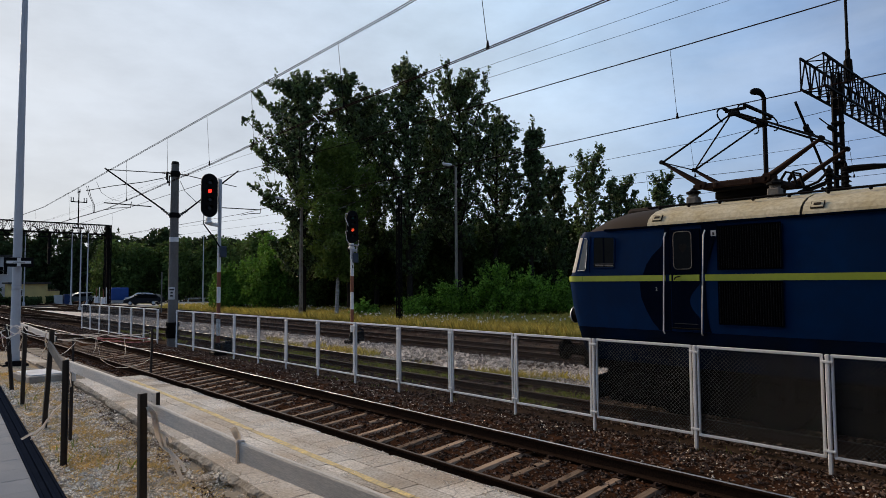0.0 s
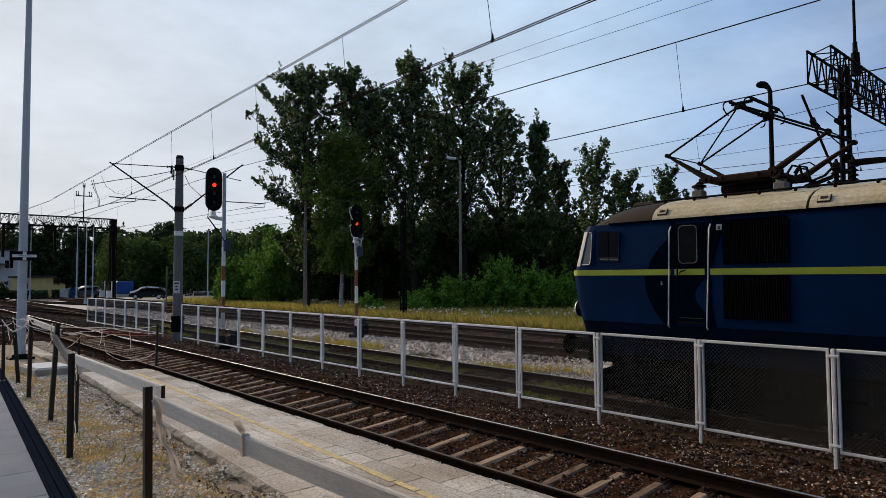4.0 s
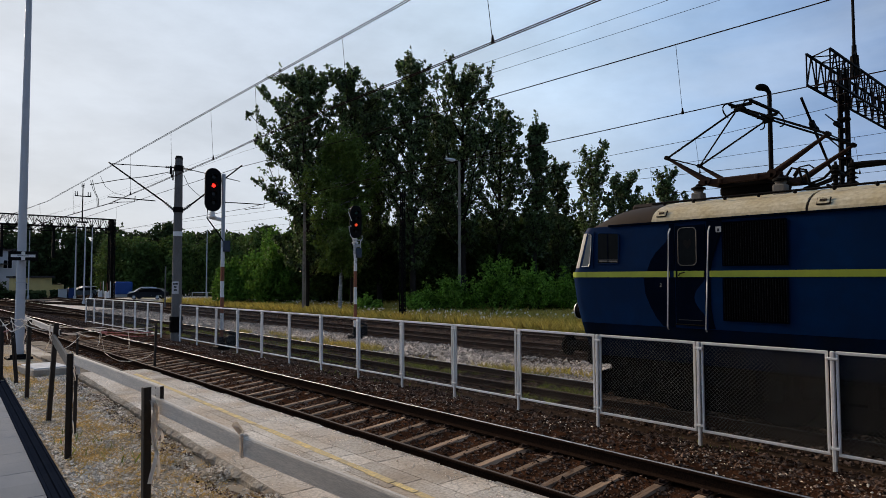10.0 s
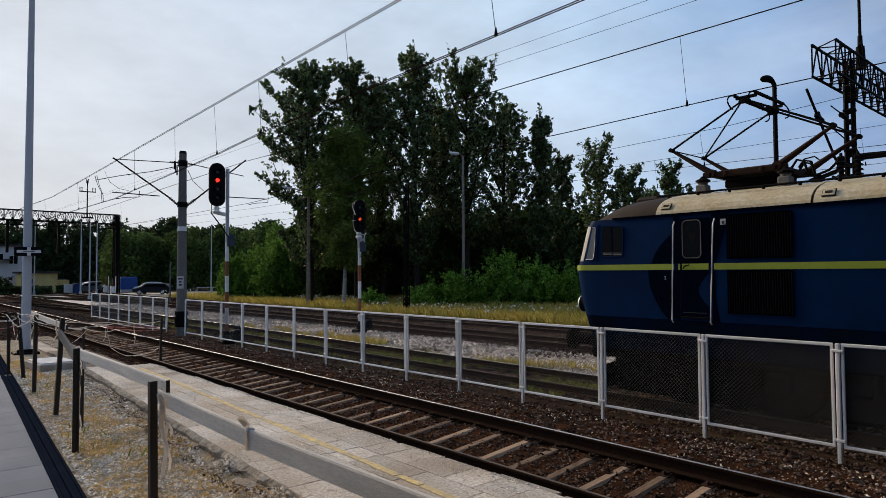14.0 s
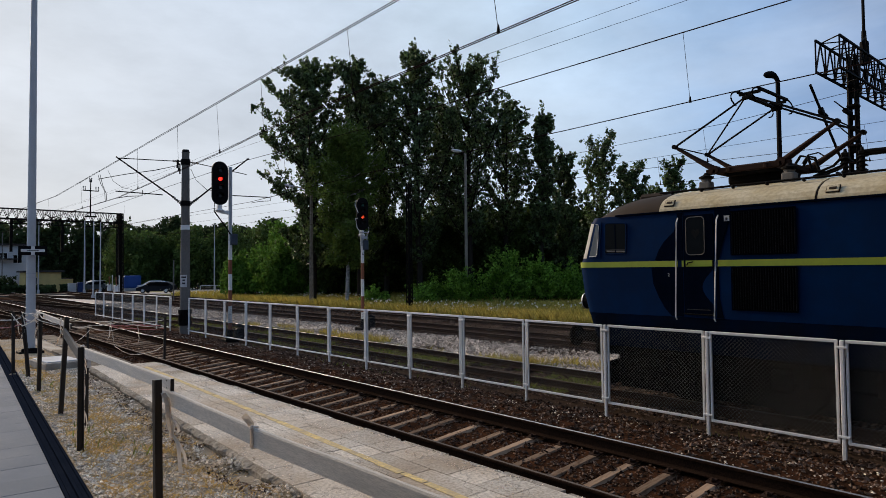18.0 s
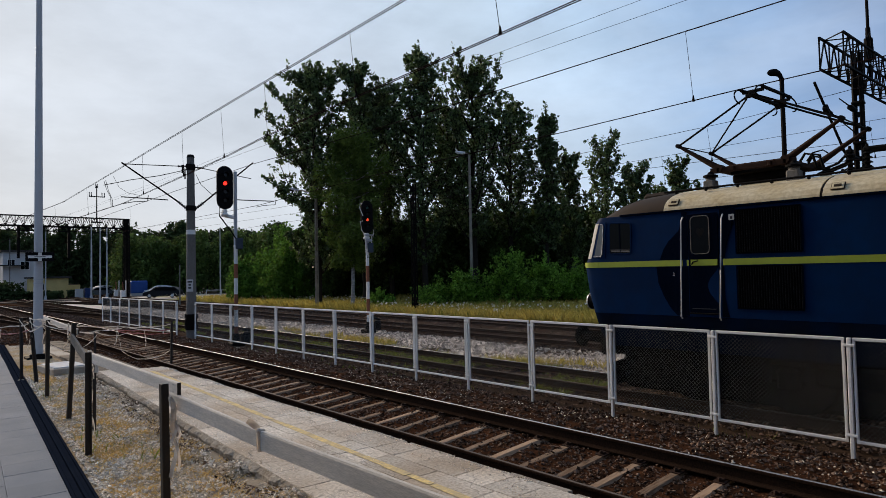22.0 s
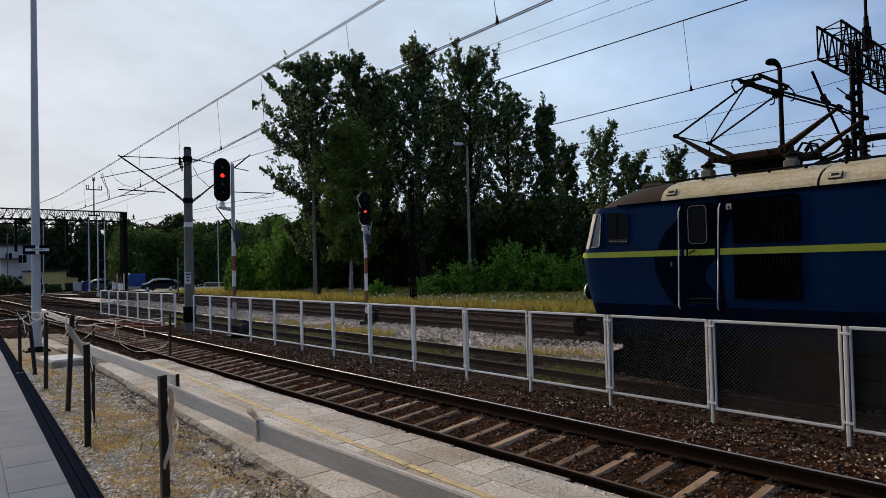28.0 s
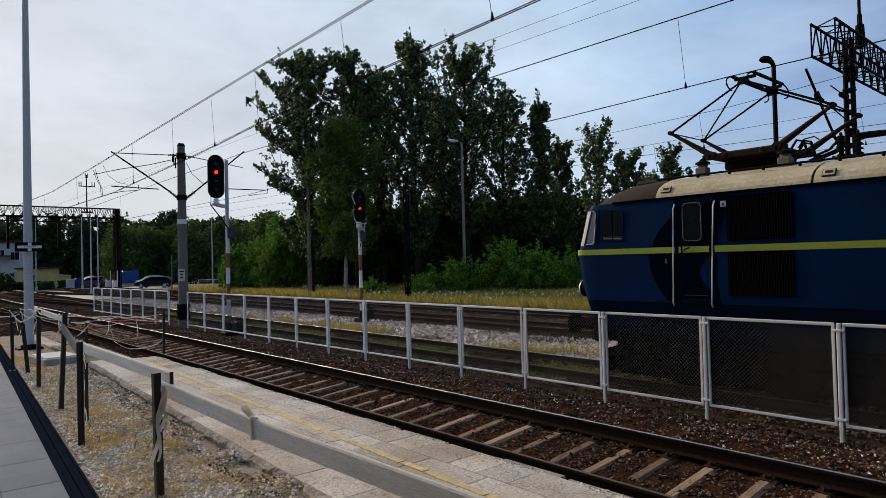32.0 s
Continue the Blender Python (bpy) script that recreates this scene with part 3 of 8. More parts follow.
sheet("ground", [-2500, -300, -60, -10, 0, 10, 25, 40, 80, 300, 2500], [-2500, -300, -60, -10, 20, 60, 120, 300, 2500],
      lambda x, y: -0.06, SOIL, "dark stony railway yard ground", "ground")
sheet("yard_strip", steps(8.7, 24.2, 0.5), steps(-12, 90, 0.75),
      lambda x, y: 0.03 + rough(x, y, 0.7, 0.05) + rough(x, y, 2.5, 0.02), SOIL, "dark soil and weeds between the yard tracks", "ground")
sheet("meadow", steps(24.0, 44, 1.0), steps(-20, 95, 1.5),
      lambda x, y: 0.0 + 0.05 * max(0, min(1, (x - 24) / 3)) + rough(x, y, 0.3, 0.08), MEADOW, "dry yellow meadow beside the yard", "meadow")
sheet("woodland_floor", steps(42, 140, 7), steps(-60, 240, 10),
      lambda x, y: 0.02 + rough(x, y, 0.1, 0.1), FOREST_SOIL, "dark shaded forest floor", "ground")
def edge_x(y):
    """The broken edge of the old platform runs at a slight angle to the track."""
    return 3.19 + 0.05 * min(max(y, -3), 30)


def gravel_height(x, y):
    """The gravel lies lower along the platform's broken edge."""
    u = max(0.0, min(1.0, (x - edge_x(y) + 0.62 - 0.2 * noise.noise(Vector((y * 0.8, 2.2, 0)))) / 0.5))
    return 0.16 - 0.025 * u * u * (3 - 2 * u) + rough(x, y, 1.1, 0.05) + rough(x, y, 4, 0.02)


sheet("gravel_strip", steps(0.0, 1.0, 0.05), steps(0.5, 30, 0.2),
      gravel_height, GRAVEL, "pale gravel and straw strip beside the platform", "ground", edge=lambda y: (1.02 + 0.07 * y + 0.30, edge_x(y) + 0.06))
# earth strip toned darker than the gravel, partly for the edge's shadow
sheet("edge_soil", steps(0.0, 1.0, 0.16), steps(-1, 19, 0.18), lambda x, y: gravel_height(x, y) + 0.012 - (0.03 if x < edge_x(y) - 0.28 else 0), DARK_EARTH, "dark earth with painted edge shadow along the platform's broken edge", "ground",
      edge=lambda y: (edge_x(y) - 0.28 + 0.2 * noise.noise(Vector((y * 1.3, 7.7, 0))), edge_x(y) + 0.07))
sheet("trackside_soil", steps(4.9, 6.0, 0.2), steps(18.6, 36, 0.4), lambda x, y: 0.07 + rough(x, y, 2.0, 0.04), RUST_BED, "rusty earth beside the track beyond the platform", "ground")
sheet("far_soil", steps(-6, 5.9, 0.8), steps(28.5, 84, 1.5), lambda x, y: 0.03 + rough(x, y, 0.6, 0.05), RUST_BED, "bare brown soil beyond the platform's end", "ground")


# the bed of the main line slopes with the rails, then falls to the fence
def bed_height(x, y):
    if x < 8.35:
        z = 0.053 + (x - 6.0) / 1.5 * CANT
    else:
        z = 0.06 + 2.35 / 1.5 * CANT - (x - 8.35) * 0.13
    return z + rough(x, y, 5, 0.042) + rough(x, y, 1.3, 0.02)


sheet("main_track_bed", steps(5.86, 10.4, 0.13), steps(-6, 34, 0.2), bed_height, RUST_BED, "rust-brown ballast bed of the main line", "track bed")
sheet("main_track_bed_far", steps(5.4, 10.4, 0.4), steps(33.9, 120, 1.0), lambda x, y: bed_height(x, y) - 0.01, RUST_BED, "rust-brown ballast bed of the main line", "track bed")


def stones(name, n, area, height, size, mat, label, seed, parent=None, shape=None):
    """Loose stones on a surface, one mesh."""
    rng = np.random.default_rng(seed)
    x0, x1, y0, y1 = area
    # nearer stones lie denser, as they can be told apart
    u = rng.random(n)
    y = y0 + (y1 - y0) * u ** 1.35
    x = x0 + (x1 - x0) * rng.random(n)
    if shape is not None:
        keep = np.array([shape(a, b) for a, b in zip(x, y)])
        x, y = x[keep], y[keep]
        n = len(x)
    z = np.array([height(a, b) for a, b in zip(x, y)])
    s = size * (0.45 + 0.9 * rng.random(n) ** 2)
    base = np.array([(1, 0, 0), (-1, 0, 0), (0, 1, 0), (0, -1, 0), (0, 0, 1), (0, 0, -1)], float)
    v = base[None] * (0.55 + 0.6 * rng.random((n, 6, 1))) * s[:, None, None] * np.array([1, 1, 0.7])
    v += rng.normal(0, 0.18, (n, 6, 3)) * s[:, None, None]
    a = rng.random(n) * 6.28
    c, d = np.cos(a)[:, None], np.sin(a)[:, None]
    v = np.stack([v[..., 0] * c - v[..., 1] * d, v[..., 0] * d + v[..., 1] * c, v[..., 2]], -1)
    v += np.stack([x, y, z + 0.15 * s], -1)[:, None]
    tri = np.array([(0, 2, 4), (2, 1, 4), (1, 3, 4), (3, 0, 4), (2, 0, 5), (1, 2, 5), (3, 1, 5), (0, 3, 5)])
    f = (tri[None] + 6 * np.arange(n)[:, None, None]).reshape(-1, 3)
    me = bpy.data.meshes.new(name)
    me.from_pydata(v.reshape(-1, 3).tolist(), [], f.tolist())
    me.materials.append(mat)
    ob = new(name, me)
    if parent:
        ob.parent = parent
    return tagged(ob, label, "" if parent else "stones", kind="stuff")


stones("bed_ballast", 17000, (6.05, 7.45, -1, 30), bed_height, 0.028, BALLAST, "rust-brown ballast stones between the sleepers", 1)
stones("shoulder_ballast", 20000, (7.6, 10.2, -1, 30), bed_height, 0.036, BALLAST, "brown and grey ballast stones along the fence", 2)
stones("pale_ballast", 15000, (13.5, 16.9, 3, 60), lambda x, y: 0.10 + rough(x, y, 0.6, 0.06), 0.055, BALLAST_PALE, "pale crushed stone between the yard tracks", 3)
sheet("pale_ballast_bed", steps(13.3, 17.2, 0.4), steps(-5, 90, 0.8), lambda x, y: 0.08 + rough(x, y, 0.6, 0.06) - 0.05 * abs(x - 15.2) / 2, BALLAST_PALE, "pale crushed stone bank between the yard tracks", "track bed")
stones("gravel_pebbles", 40000, (1.2, 4.1, 3.5, 20), lambda x, y: gravel_height(x, y) + 0.004, 0.024, PEBBLE, "small pale gravel stones", 4,
       shape=lambda x, y: x > 1.05 + 0.07 * y + 0.24 and x < edge_x(y) and (x < edge_x(y) - 0.26 + 0.22 * noise.noise(Vector((y * 1.3, 7.7, 0))) or noise.noise(Vector((x * 5, y * 5, 1))) > -0.05))
stones("edge_stones", 9000, (2.9, 4.05, 3.0, 18), lambda x, y: gravel_height(x, y) + 0.015, 0.020, BALLAST_YARD, "brown stones and crumbs along the platform edge", 14, shape=lambda x, y: edge_x(y) - 0.45 < x < edge_x(y) + 0.02 and noise.noise(Vector((x * 3, y * 2, 4))) > -0.1)

stones("trackside_ballast", 3500, (4.95, 6.0, 18.6, 34), lambda x, y: 0.075 + rough(x, y, 2.0, 0.04), 0.034, BALLAST, "rusty stones beside the track beyond the platform", 34)
stones("far_soil_stones", 16000, (-2, 5.9, 27, 72), lambda x, y: 0.04 + rough(x, y, 0.6, 0.05), 0.05, BALLAST, "dark stones on the bare soil", 35)

stones("fence_foot_ballast", 9000, (9.7, 11.2, -2, 26), lambda x, y: (bed_height(x, y) if x < 10.4 else 0.05) + 0.01, 0.034, BALLAST, "dark ballast stones behind the fence", 38)
stones("far_bed_ballast", 16000, (5.4, 10.4, 33, 75), lambda x, y: bed_height(x, y) + 0.005, 0.05, BALLAST, "dark ballast around the distant points", 37)
stones("shoulder_pebbles", 2600, (7.7, 10.1, -1, 26), lambda x, y: bed_height(x, y) + 0.012, 0.019, PEBBLE, "pale pebbles among the dark ballast", 36, shape=lambda x, y: noise.noise(Vector((x * 1.1, y * 0.9, 3))) > -0.1)

# ==== tracks ====
RAIL_PROFILE = [(-0.075, 0), (0.075, 0), (0.075, 0.012), (0.012, 0.035), (0.010, 0.125), (0.036, 0.14), (0.036, 0.165), (0.028, 0.172), (-0.028, 0.172), (-0.036, 0.165), (-0.036, 0.14), (-0.010, 0.125), (-0.012, 0.035), (-0.075, 0.012)]


def track(name, x, z, cant, y0, y1, top, sleeper_mat, near, label, spacing=0.565, jitter=0.0):
    """Two rails on sleepers; sleepers within the stretch near are parts of their own, the rest one mesh."""
    th = thing(name, (x, 0, 0), label, "railway track", kind="structure")
    tilt = math.atan2(cant, 1.505)
    for side in (-1, 1):
        rx, rz = side * 0.7525, z - 0.172 + (cant if side > 0 else 0)
        s = Shape().slab([(rx + a, y0, rz + b) for a, b in RAIL_PROFILE], (0, y1 - y0, 0))
        r = part("rail", s, RAIL if cant else RAIL_YARD, th)
        # sky glint painted in: polished head on the far rail, dull on the near
        part("running_surface", Shape().slab([(rx + a, y0, rz + 0.1725) for a in (-0.02, 0.02)] + [(rx + 0.017, y0, rz + 0.1755), (rx - 0.017, y0, rz + 0.1755)], (0, y1 - y0, 0)), top if side > 0 else RAIL_DULL, r, "worn running surface")
    rng = random.Random(len(name) + int(x * 10))
    plank = Shape().box((0, 0, 0), (2.5, 0.19, 0.16), bevel=0.045).mesh("sleeper", sleeper_mat)
    plate = Shape()
    for side in (-1, 1):
        plate.box((side * 0.7525, 0, 0.087), (0.34, 0.15, 0.016), bevel=0.004)
        for k in (-0.125, 0.125):
            plate.lathe((side * 0.7525 + k, 0, 0.09), [(0.026, 0), (0.026, 0.03), (0.012, 0.05)], 6)
            plate.box((side * 0.7525 + k * 0.78, 0, 0.112), (0.06, 0.09, 0.022), bevel=0.005)
    plate = plate.mesh("rail_fastening", RUSTY)
    rest = Shape()
    y, zc = y0 + 0.3, z - 0.172 - 0.096 + cant / 2
    while y < y1:
        m = Matrix.Translation((rng.uniform(-0.03, 0.03), y + rng.uniform(-0.035, 0.035) * (1 + jitter), zc + rng.uniform(-0.006, 0.004))) @ Euler((rng.uniform(-0.03, 0.03), -tilt, rng.uniform(-0.02, 0.02) * (1 + jitter))).to_matrix().to_4x4()
        if near[0] <= y <= near[1]:
            sl = part("sleeper", plank, None, th, at=m)
            if y < 16:
                part("rail_fastening", plate, None, sl, at=Matrix.Translation((0, 0, 0)))
        else:
            rest.box(m.translation, (2.5, 0.235, 0.16), m.to_3x3())
        y += spacing
    if rest.v:
        tagged(part("distant_sleepers", rest, SLEEPER_DARK, th), kind="stuff")
    return th


track("main_track", 6.7525, RAIL_Z, CANT, -8, 125, RAIL_TOP, SLEEPER, (1, 34), "main line track with rusty rails and worn sleepers")
track("loco_track", 12.0, RAIL_Z, 0.0, -14, 120, RAIL_TOP, SLEEPER_DARK, (6, 30), "yard track with rusty rails among weeds", 0.62, 0.6)
track("yard_track", 18.35, RAIL_Z, 0.0, -12, 120, RAIL_DULL, SLEEPER_DARK, (8, 30), "yard track beside the pale stone bank", 0.62)
track("yard_track_outer", 22.75, RAIL_Z - 0.04, 0.0, -12, 120, RAIL_DULL, SLEEPER_DARK, (10, 30), "outer yard track beside the meadow", 0.62)


def turnout(pts, label):
    """A curved connecting track: two bent rails on dark sleepers."""
    th = thing("turnout", (0, 0, 0), label, "railway track", kind="structure")
    pts = [Vector(p) for p in pts]
    for side in (-1, 1):
        line = []
        for k, p in enumerate(pts):
            d = (pts[min(k + 1, len(pts) - 1)] - pts[max(k - 1, 0)]).normalized()
            line.append(p + Vector((d.y, -d.x, 0)) * 0.7525 * side)
        s = Shape()
        for a, b in zip(line, line[1:]):
            s.bar(a - Vector((0, 0, 0.09)), b - Vector((0, 0, 0.09)), 0.07, 0.17)
        r = part("rail", s, RAIL, th)
        t = Shape()
        for a, b in zip(line, line[1:]):
            t.bar(a, b, 0.035, 0.008)
        part("running_surface", t, RAIL_DULL, r)
    ties = Shape()
    for a, b in zip(pts, pts[1:]):
        n = int((b - a).length / 0.62)
        for k in range(n):
            c = a.lerp(b, k / n)
            ties.box((c.x, c.y, c.z - 0.25), (2.5, 0.24, 0.16))
    tagged(part("tie_row", ties, SLEEPER_DARK, th), kind="stuff")


def bend(x0, y0, x1, y1, z, n=10):
    return [(x0 + (x1 - x0) * (3 * u * u - 2 * u ** 3), y0 + (y1 - y0) * u, z) for u in [k / n for k in range(n + 1)]]


turnout(bend(12.0, 46, 6.9, 84, 0.25), "crossover track curving towards the main line")
turnout(bend(6.75, 38, 0.5, 86, 0.27), "siding curving away from the main line")
turnout(bend(18.35, 58, 12.2, 95, 0.24), "yard turnout curving between two tracks")
stones("yard_ballast", 12000, (16.9, 24.0, 3, 60), lambda x, y: 0.09 + rough(x, y, 0.7, 0.04), 0.05, BALLAST_YARD, "dark ballast around the yard tracks", 5)
stones("loco_track_ballast", 9000, (10.4, 13.6, 2, 40), lambda x, y: 0.07 + rough(x, y, 0.7, 0.04), 0.038, BALLAST_YARD, "dark ballast and earth of the yard track", 6)

# ==== old platform: worn concrete slabs with a yellow line ====
PLATFORM_TOP = 0.262
platform = thing("old_platform", (0, 0, 0), "old low platform of worn cracked concrete slabs", "platform", kind="structure")
part("platform_core", Shape().slab([(edge_x(-2.6) + 0.06, -2.6, -0.04), (5.68, -2.6, -0.04), (5.68, 18.8, -0.04), (edge_x(18.8) + 0.06, 18.8, -0.04)], (0, 0, 0.26)), SLAB_EDGE, platform)
rng = random.Random(5)
slab_meshes = {}


def worn_slab(w, d, seed):
    """A slab with chipped outline and slightly dished top."""
    r = random.Random(seed)
    pts = []
    for (ax, ay), (bx, by) in zip([(-1, -1), (1, -1), (1, 1), (-1, 1)], [(1, -1), (1, 1), (-1, 1), (-1, -1)]):
        for k in range(5):
            u = k / 5
            j = 0.004 if k else 0.010
            pts.append(((ax + (bx - ax) * u) * w / 2 * (1 - j * r.random() * 1.5), (ay + (by - ay) * u) * d / 2 * (1 - j * r.random() * 1.5)))
    s = Shape()
    n = len(pts)
    vs = [(x, y, 0) for x, y in pts] + [(x, y, 0.045) for x, y in pts] + [(x * (1 - 0.008 / w), y * (1 - 0.008 / d), 0.055) for x, y in pts]
    s.add(vs, [(k, (k + 1) % n, n + (k + 1) % n, n + k) for k in range(n)] + [(n + k, n + (k + 1) % n, 2 * n + (k + 1) % n, 2 * n + k) for k in range(n)] + [tuple(range(2 * n, 3 * n))])
    return s


ROWS = (0.5, 0.74, 1.0)
for size in ROWS:
    for variant in range(3):
        slab_meshes[size, variant] = worn_slab(0.548, size - 0.003, int(variant * 10 + size * 100)).mesh("slab", SLAB)
RIGHT = 5.67
for c in range(4):
    y = -2.0 + 0.2 * c
    while y < 18.5:
        size = rng.choice((0.5, 0.5, 0.74, 1.0))
        x0 = edge_x(y + size / 2) + 0.05
        w = (RIGHT - x0) / 4
        part("slab", slab_meshes[size, rng.randrange(3)], None, platform,
             at=pose(x0 + w * (c + 0.5) + rng.uniform(-0.003, 0.003), y + size / 2, PLATFORM_TOP - 0.053 + rng.uniform(-0.003, 0.002), rng.uniform(-0.2, 0.2), rng.uniform(-0.2, 0.2), rng.uniform(-0.5, 0.5) - 2.2 * (1 - c / 4)) @ Matrix.Diagonal((w / 0.55, 1, 1, 1)))
        y += size
# the narrow end of the platform runs on past the pole; its dirty slabs are darkened for shadow
for x0, x1, y0, y1 in ((4.12, 4.6, 18.8, 23.6), (4.62, 5.2, 18.8, 29.0)):
    y = y0
    while y < y1:
        part("end_slab", worn_slab(x1 - x0, 0.97, int(y * 10)), WORN_DARK, platform, at=pose((x0 + x1) / 2, y + 0.5, PLATFORM_TOP - 0.06 + rng.uniform(-0.01, 0.005), rng.uniform(-0.6, 0.6), rng.uniform(-0.6, 0.6), rng.uniform(-0.5, 0.5)))
        y += 1.0
part("end_core", Shape().box((4.68, 23.9, 0.07), (1.04, 10.1, 0.26)), SLAB_EDGE, platform)
stones("platform_grit", 15000, (3.35, 5.5, 2.5, 18), lambda x, y: PLATFORM_TOP + 0.004, 0.009, PEBBLE, "loose grit strewn over the worn slabs", 24, platform, shape=lambda x, y: x > edge_x(y) + 0.03 and noise.noise(Vector((x * 2.2, y * 1.3, 8))) > -0.25 + 0.55 * (x - edge_x(y)) - (0.9 if x > 5.2 else 0))
# kerb stones towards the rail, broken kerb towards the gravel
kerb = worn_slab(0.11, 0.93, 77).mesh("kerb_stone", SLAB_EDGE)
y = -2.0
while y < 18.6:
    part("kerb_stone", kerb, None, platform, at=pose(5.725 + rng.uniform(-0.012, 0.012), y, PLATFORM_TOP - 0.068 + rng.uniform(-0.02, 0.012), rng.uniform(-0.6, 0.6), rng.uniform(-2, 5), rng.uniform(-1.0, 1.0)))
    y += 1.0
stones("kerb_debris", 5200, (5.60, 5.90, -1, 18.6), lambda x, y: PLATFORM_TOP - 0.004 - max(0, x - 5.70) * 0.75 + rough(x, y, 9, 0.015), 0.020, PEBBLE, "crumbs of broken concrete along the kerb", 61, platform, shape=lambda x, y: noise.noise(Vector((x * 4, y * 1.7, 3))) > -0.15)
stones("kerb_dirt", 3200, (5.72, 5.97, -1, 18.6), lambda x, y: 0.13 + rough(x, y, 9, 0.02), 0.026, BALLAST, "dark dirt and stones between kerb and rail", 62, platform)
# the crumbled edge towards the gravel
crumb = Shape()
CUTS = steps(-2.4, 18.8, 0.045)
for y in CUTS:
    a, b, c = (noise.noise(Vector((y * f, k, 0.5))) for k, f in ((1.1, 1.1), (5.3, 3.7), (9.2, 9.0)))
    d = noise.noise(Vector((y * 21.0, 3.3, 0.5)))
    out = 0.05 * a + 0.035 * b + 0.03 * c + 0.02 * d
    e = edge_x(y)
    crumb.v += [(e + 0.07, y, PLATFORM_TOP + 0.001), (e - out, y, PLATFORM_TOP - 0.006 - 0.03 * abs(b) - 0.02 * abs(d)), (e - 0.035 - 1.2 * out, y, PLATFORM_TOP - 0.045 - 0.03 * abs(c)), (e - 0.02 - 0.4 * out + 0.04 * d, y, 0.13), (e - 0.05 - 1.4 * out, y, 0.0)]
crumb.f += [(5 * k + m, 5 * k + m + 1, 5 * k + m + 6, 5 * k + m + 5) for k in range(len(CUTS) - 1) for m in range(4)]
part("broken_edge", crumb, EDGE_CRUMB, platform, "crumbled concrete edge")
# yellow safety line in worn strokes
for k in range(34):
    y = 1.0 + k * 0.5
    d = rng.choice((0.508, 0.506, 0.508, 0.506, 0.44))
    part("yellow_line", Shape().box((4.55 + 0.037 * y + rng.uniform(-0.005, 0.005), y, PLATFORM_TOP + 0.0065), (0.115 * rng.uniform(0.8, 1.05), d, 0.004), Euler((0, 0, -0.037)).to_matrix(), 0.002), YELLOW_LINE, platform)

# ==== new platform paving with its drain, by the camera ====
PAVE_Z = 0.17
PAVE_TURN = -4.0
paving = thing("new_paving", pose(1.02, 0, 0, 0, 0, PAVE_TURN), "grey concrete paving slabs edged by a dark drain", "pavement", kind="structure")
flag = Shape().box((0, 0, 0), (0.597, 0.597, 0.07), bevel=0.003).mesh("paving_slab", PAVING)
part("paving_bed", Shape().box((-4.0, 12, 0.05), (8.0, 40, 0.16)), PAVING, paving)
for row in range(44):
    for col in range(5):
        part("paving_slab", flag, None, paving, at=pose(-0.30 - col * 0.6, -1 + row * 0.6 + 0.15 * (col % 2), PAVE_Z - 0.035 + rng.uniform(-0.002, 0.002)))
for k, (x, w, h) in enumerate(((0.022, 0.035, 0.012), (0.085, 0.07, -0.012), (0.145, 0.035, 0.010), (0.195, 0.05, -0.01), (0.24, 0.03, 0.004))):
    part("drain_channel", Shape().box((x, 12, PAVE_Z - 0.05 + h), (w, 38, 0.10), bevel=0.004), DRAIN, paving)
part("earth_edge", Shape().box((0.33, 12, PAVE_Z - 0.075), (0.16, 38, 0.10), bevel=0.03), GRAVEL, paving)

# ==== far end: level crossing, pavements ====
road = part("road", Shape().box((22, 97, -0.02), (60, 7.5, 0.14), Euler((0, 0, 0.22)).to_matrix()), ASPHALT)
tagged(road, "worn grey asphalt road over the level crossing", "road", kind="structure")
far_kerb = part("far_pavement", Shape().box((8, 89.8, 0.06), (30, 1.6, 0.22), Euler((0, 0, 0.27)).to_matrix(), bevel=0.03), WORN_DARK)
tagged(far_kerb, "pale concrete pavement beyond the track ends", "pavement", kind="structure")
park = part("car_park", Shape().box((31, 90, 0.0), (16, 14, 0.12)), SLAB)
tagged(park, "pale dusty parking ground", "pavement", kind="structure")

# unseen walls added behind the camera, to close the place and block skylight
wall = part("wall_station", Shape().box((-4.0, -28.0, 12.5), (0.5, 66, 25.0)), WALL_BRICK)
tagged(wall, "plain dark grey wall added out of view to block sky light", "wall", kind="structure")
end_wall = part("wall_gable", Shape().box((0.95, -3.4, 12.5), (9.3, 0.5, 25.0)), WALL_BRICK)
tagged(end_wall, "plain dark grey end wall added out of view to block sky light", "wall", kind="structure")
# ==== mesh fence between the tracks ====
FENCE_X, FENCE_STEP = 9.75, 1.88


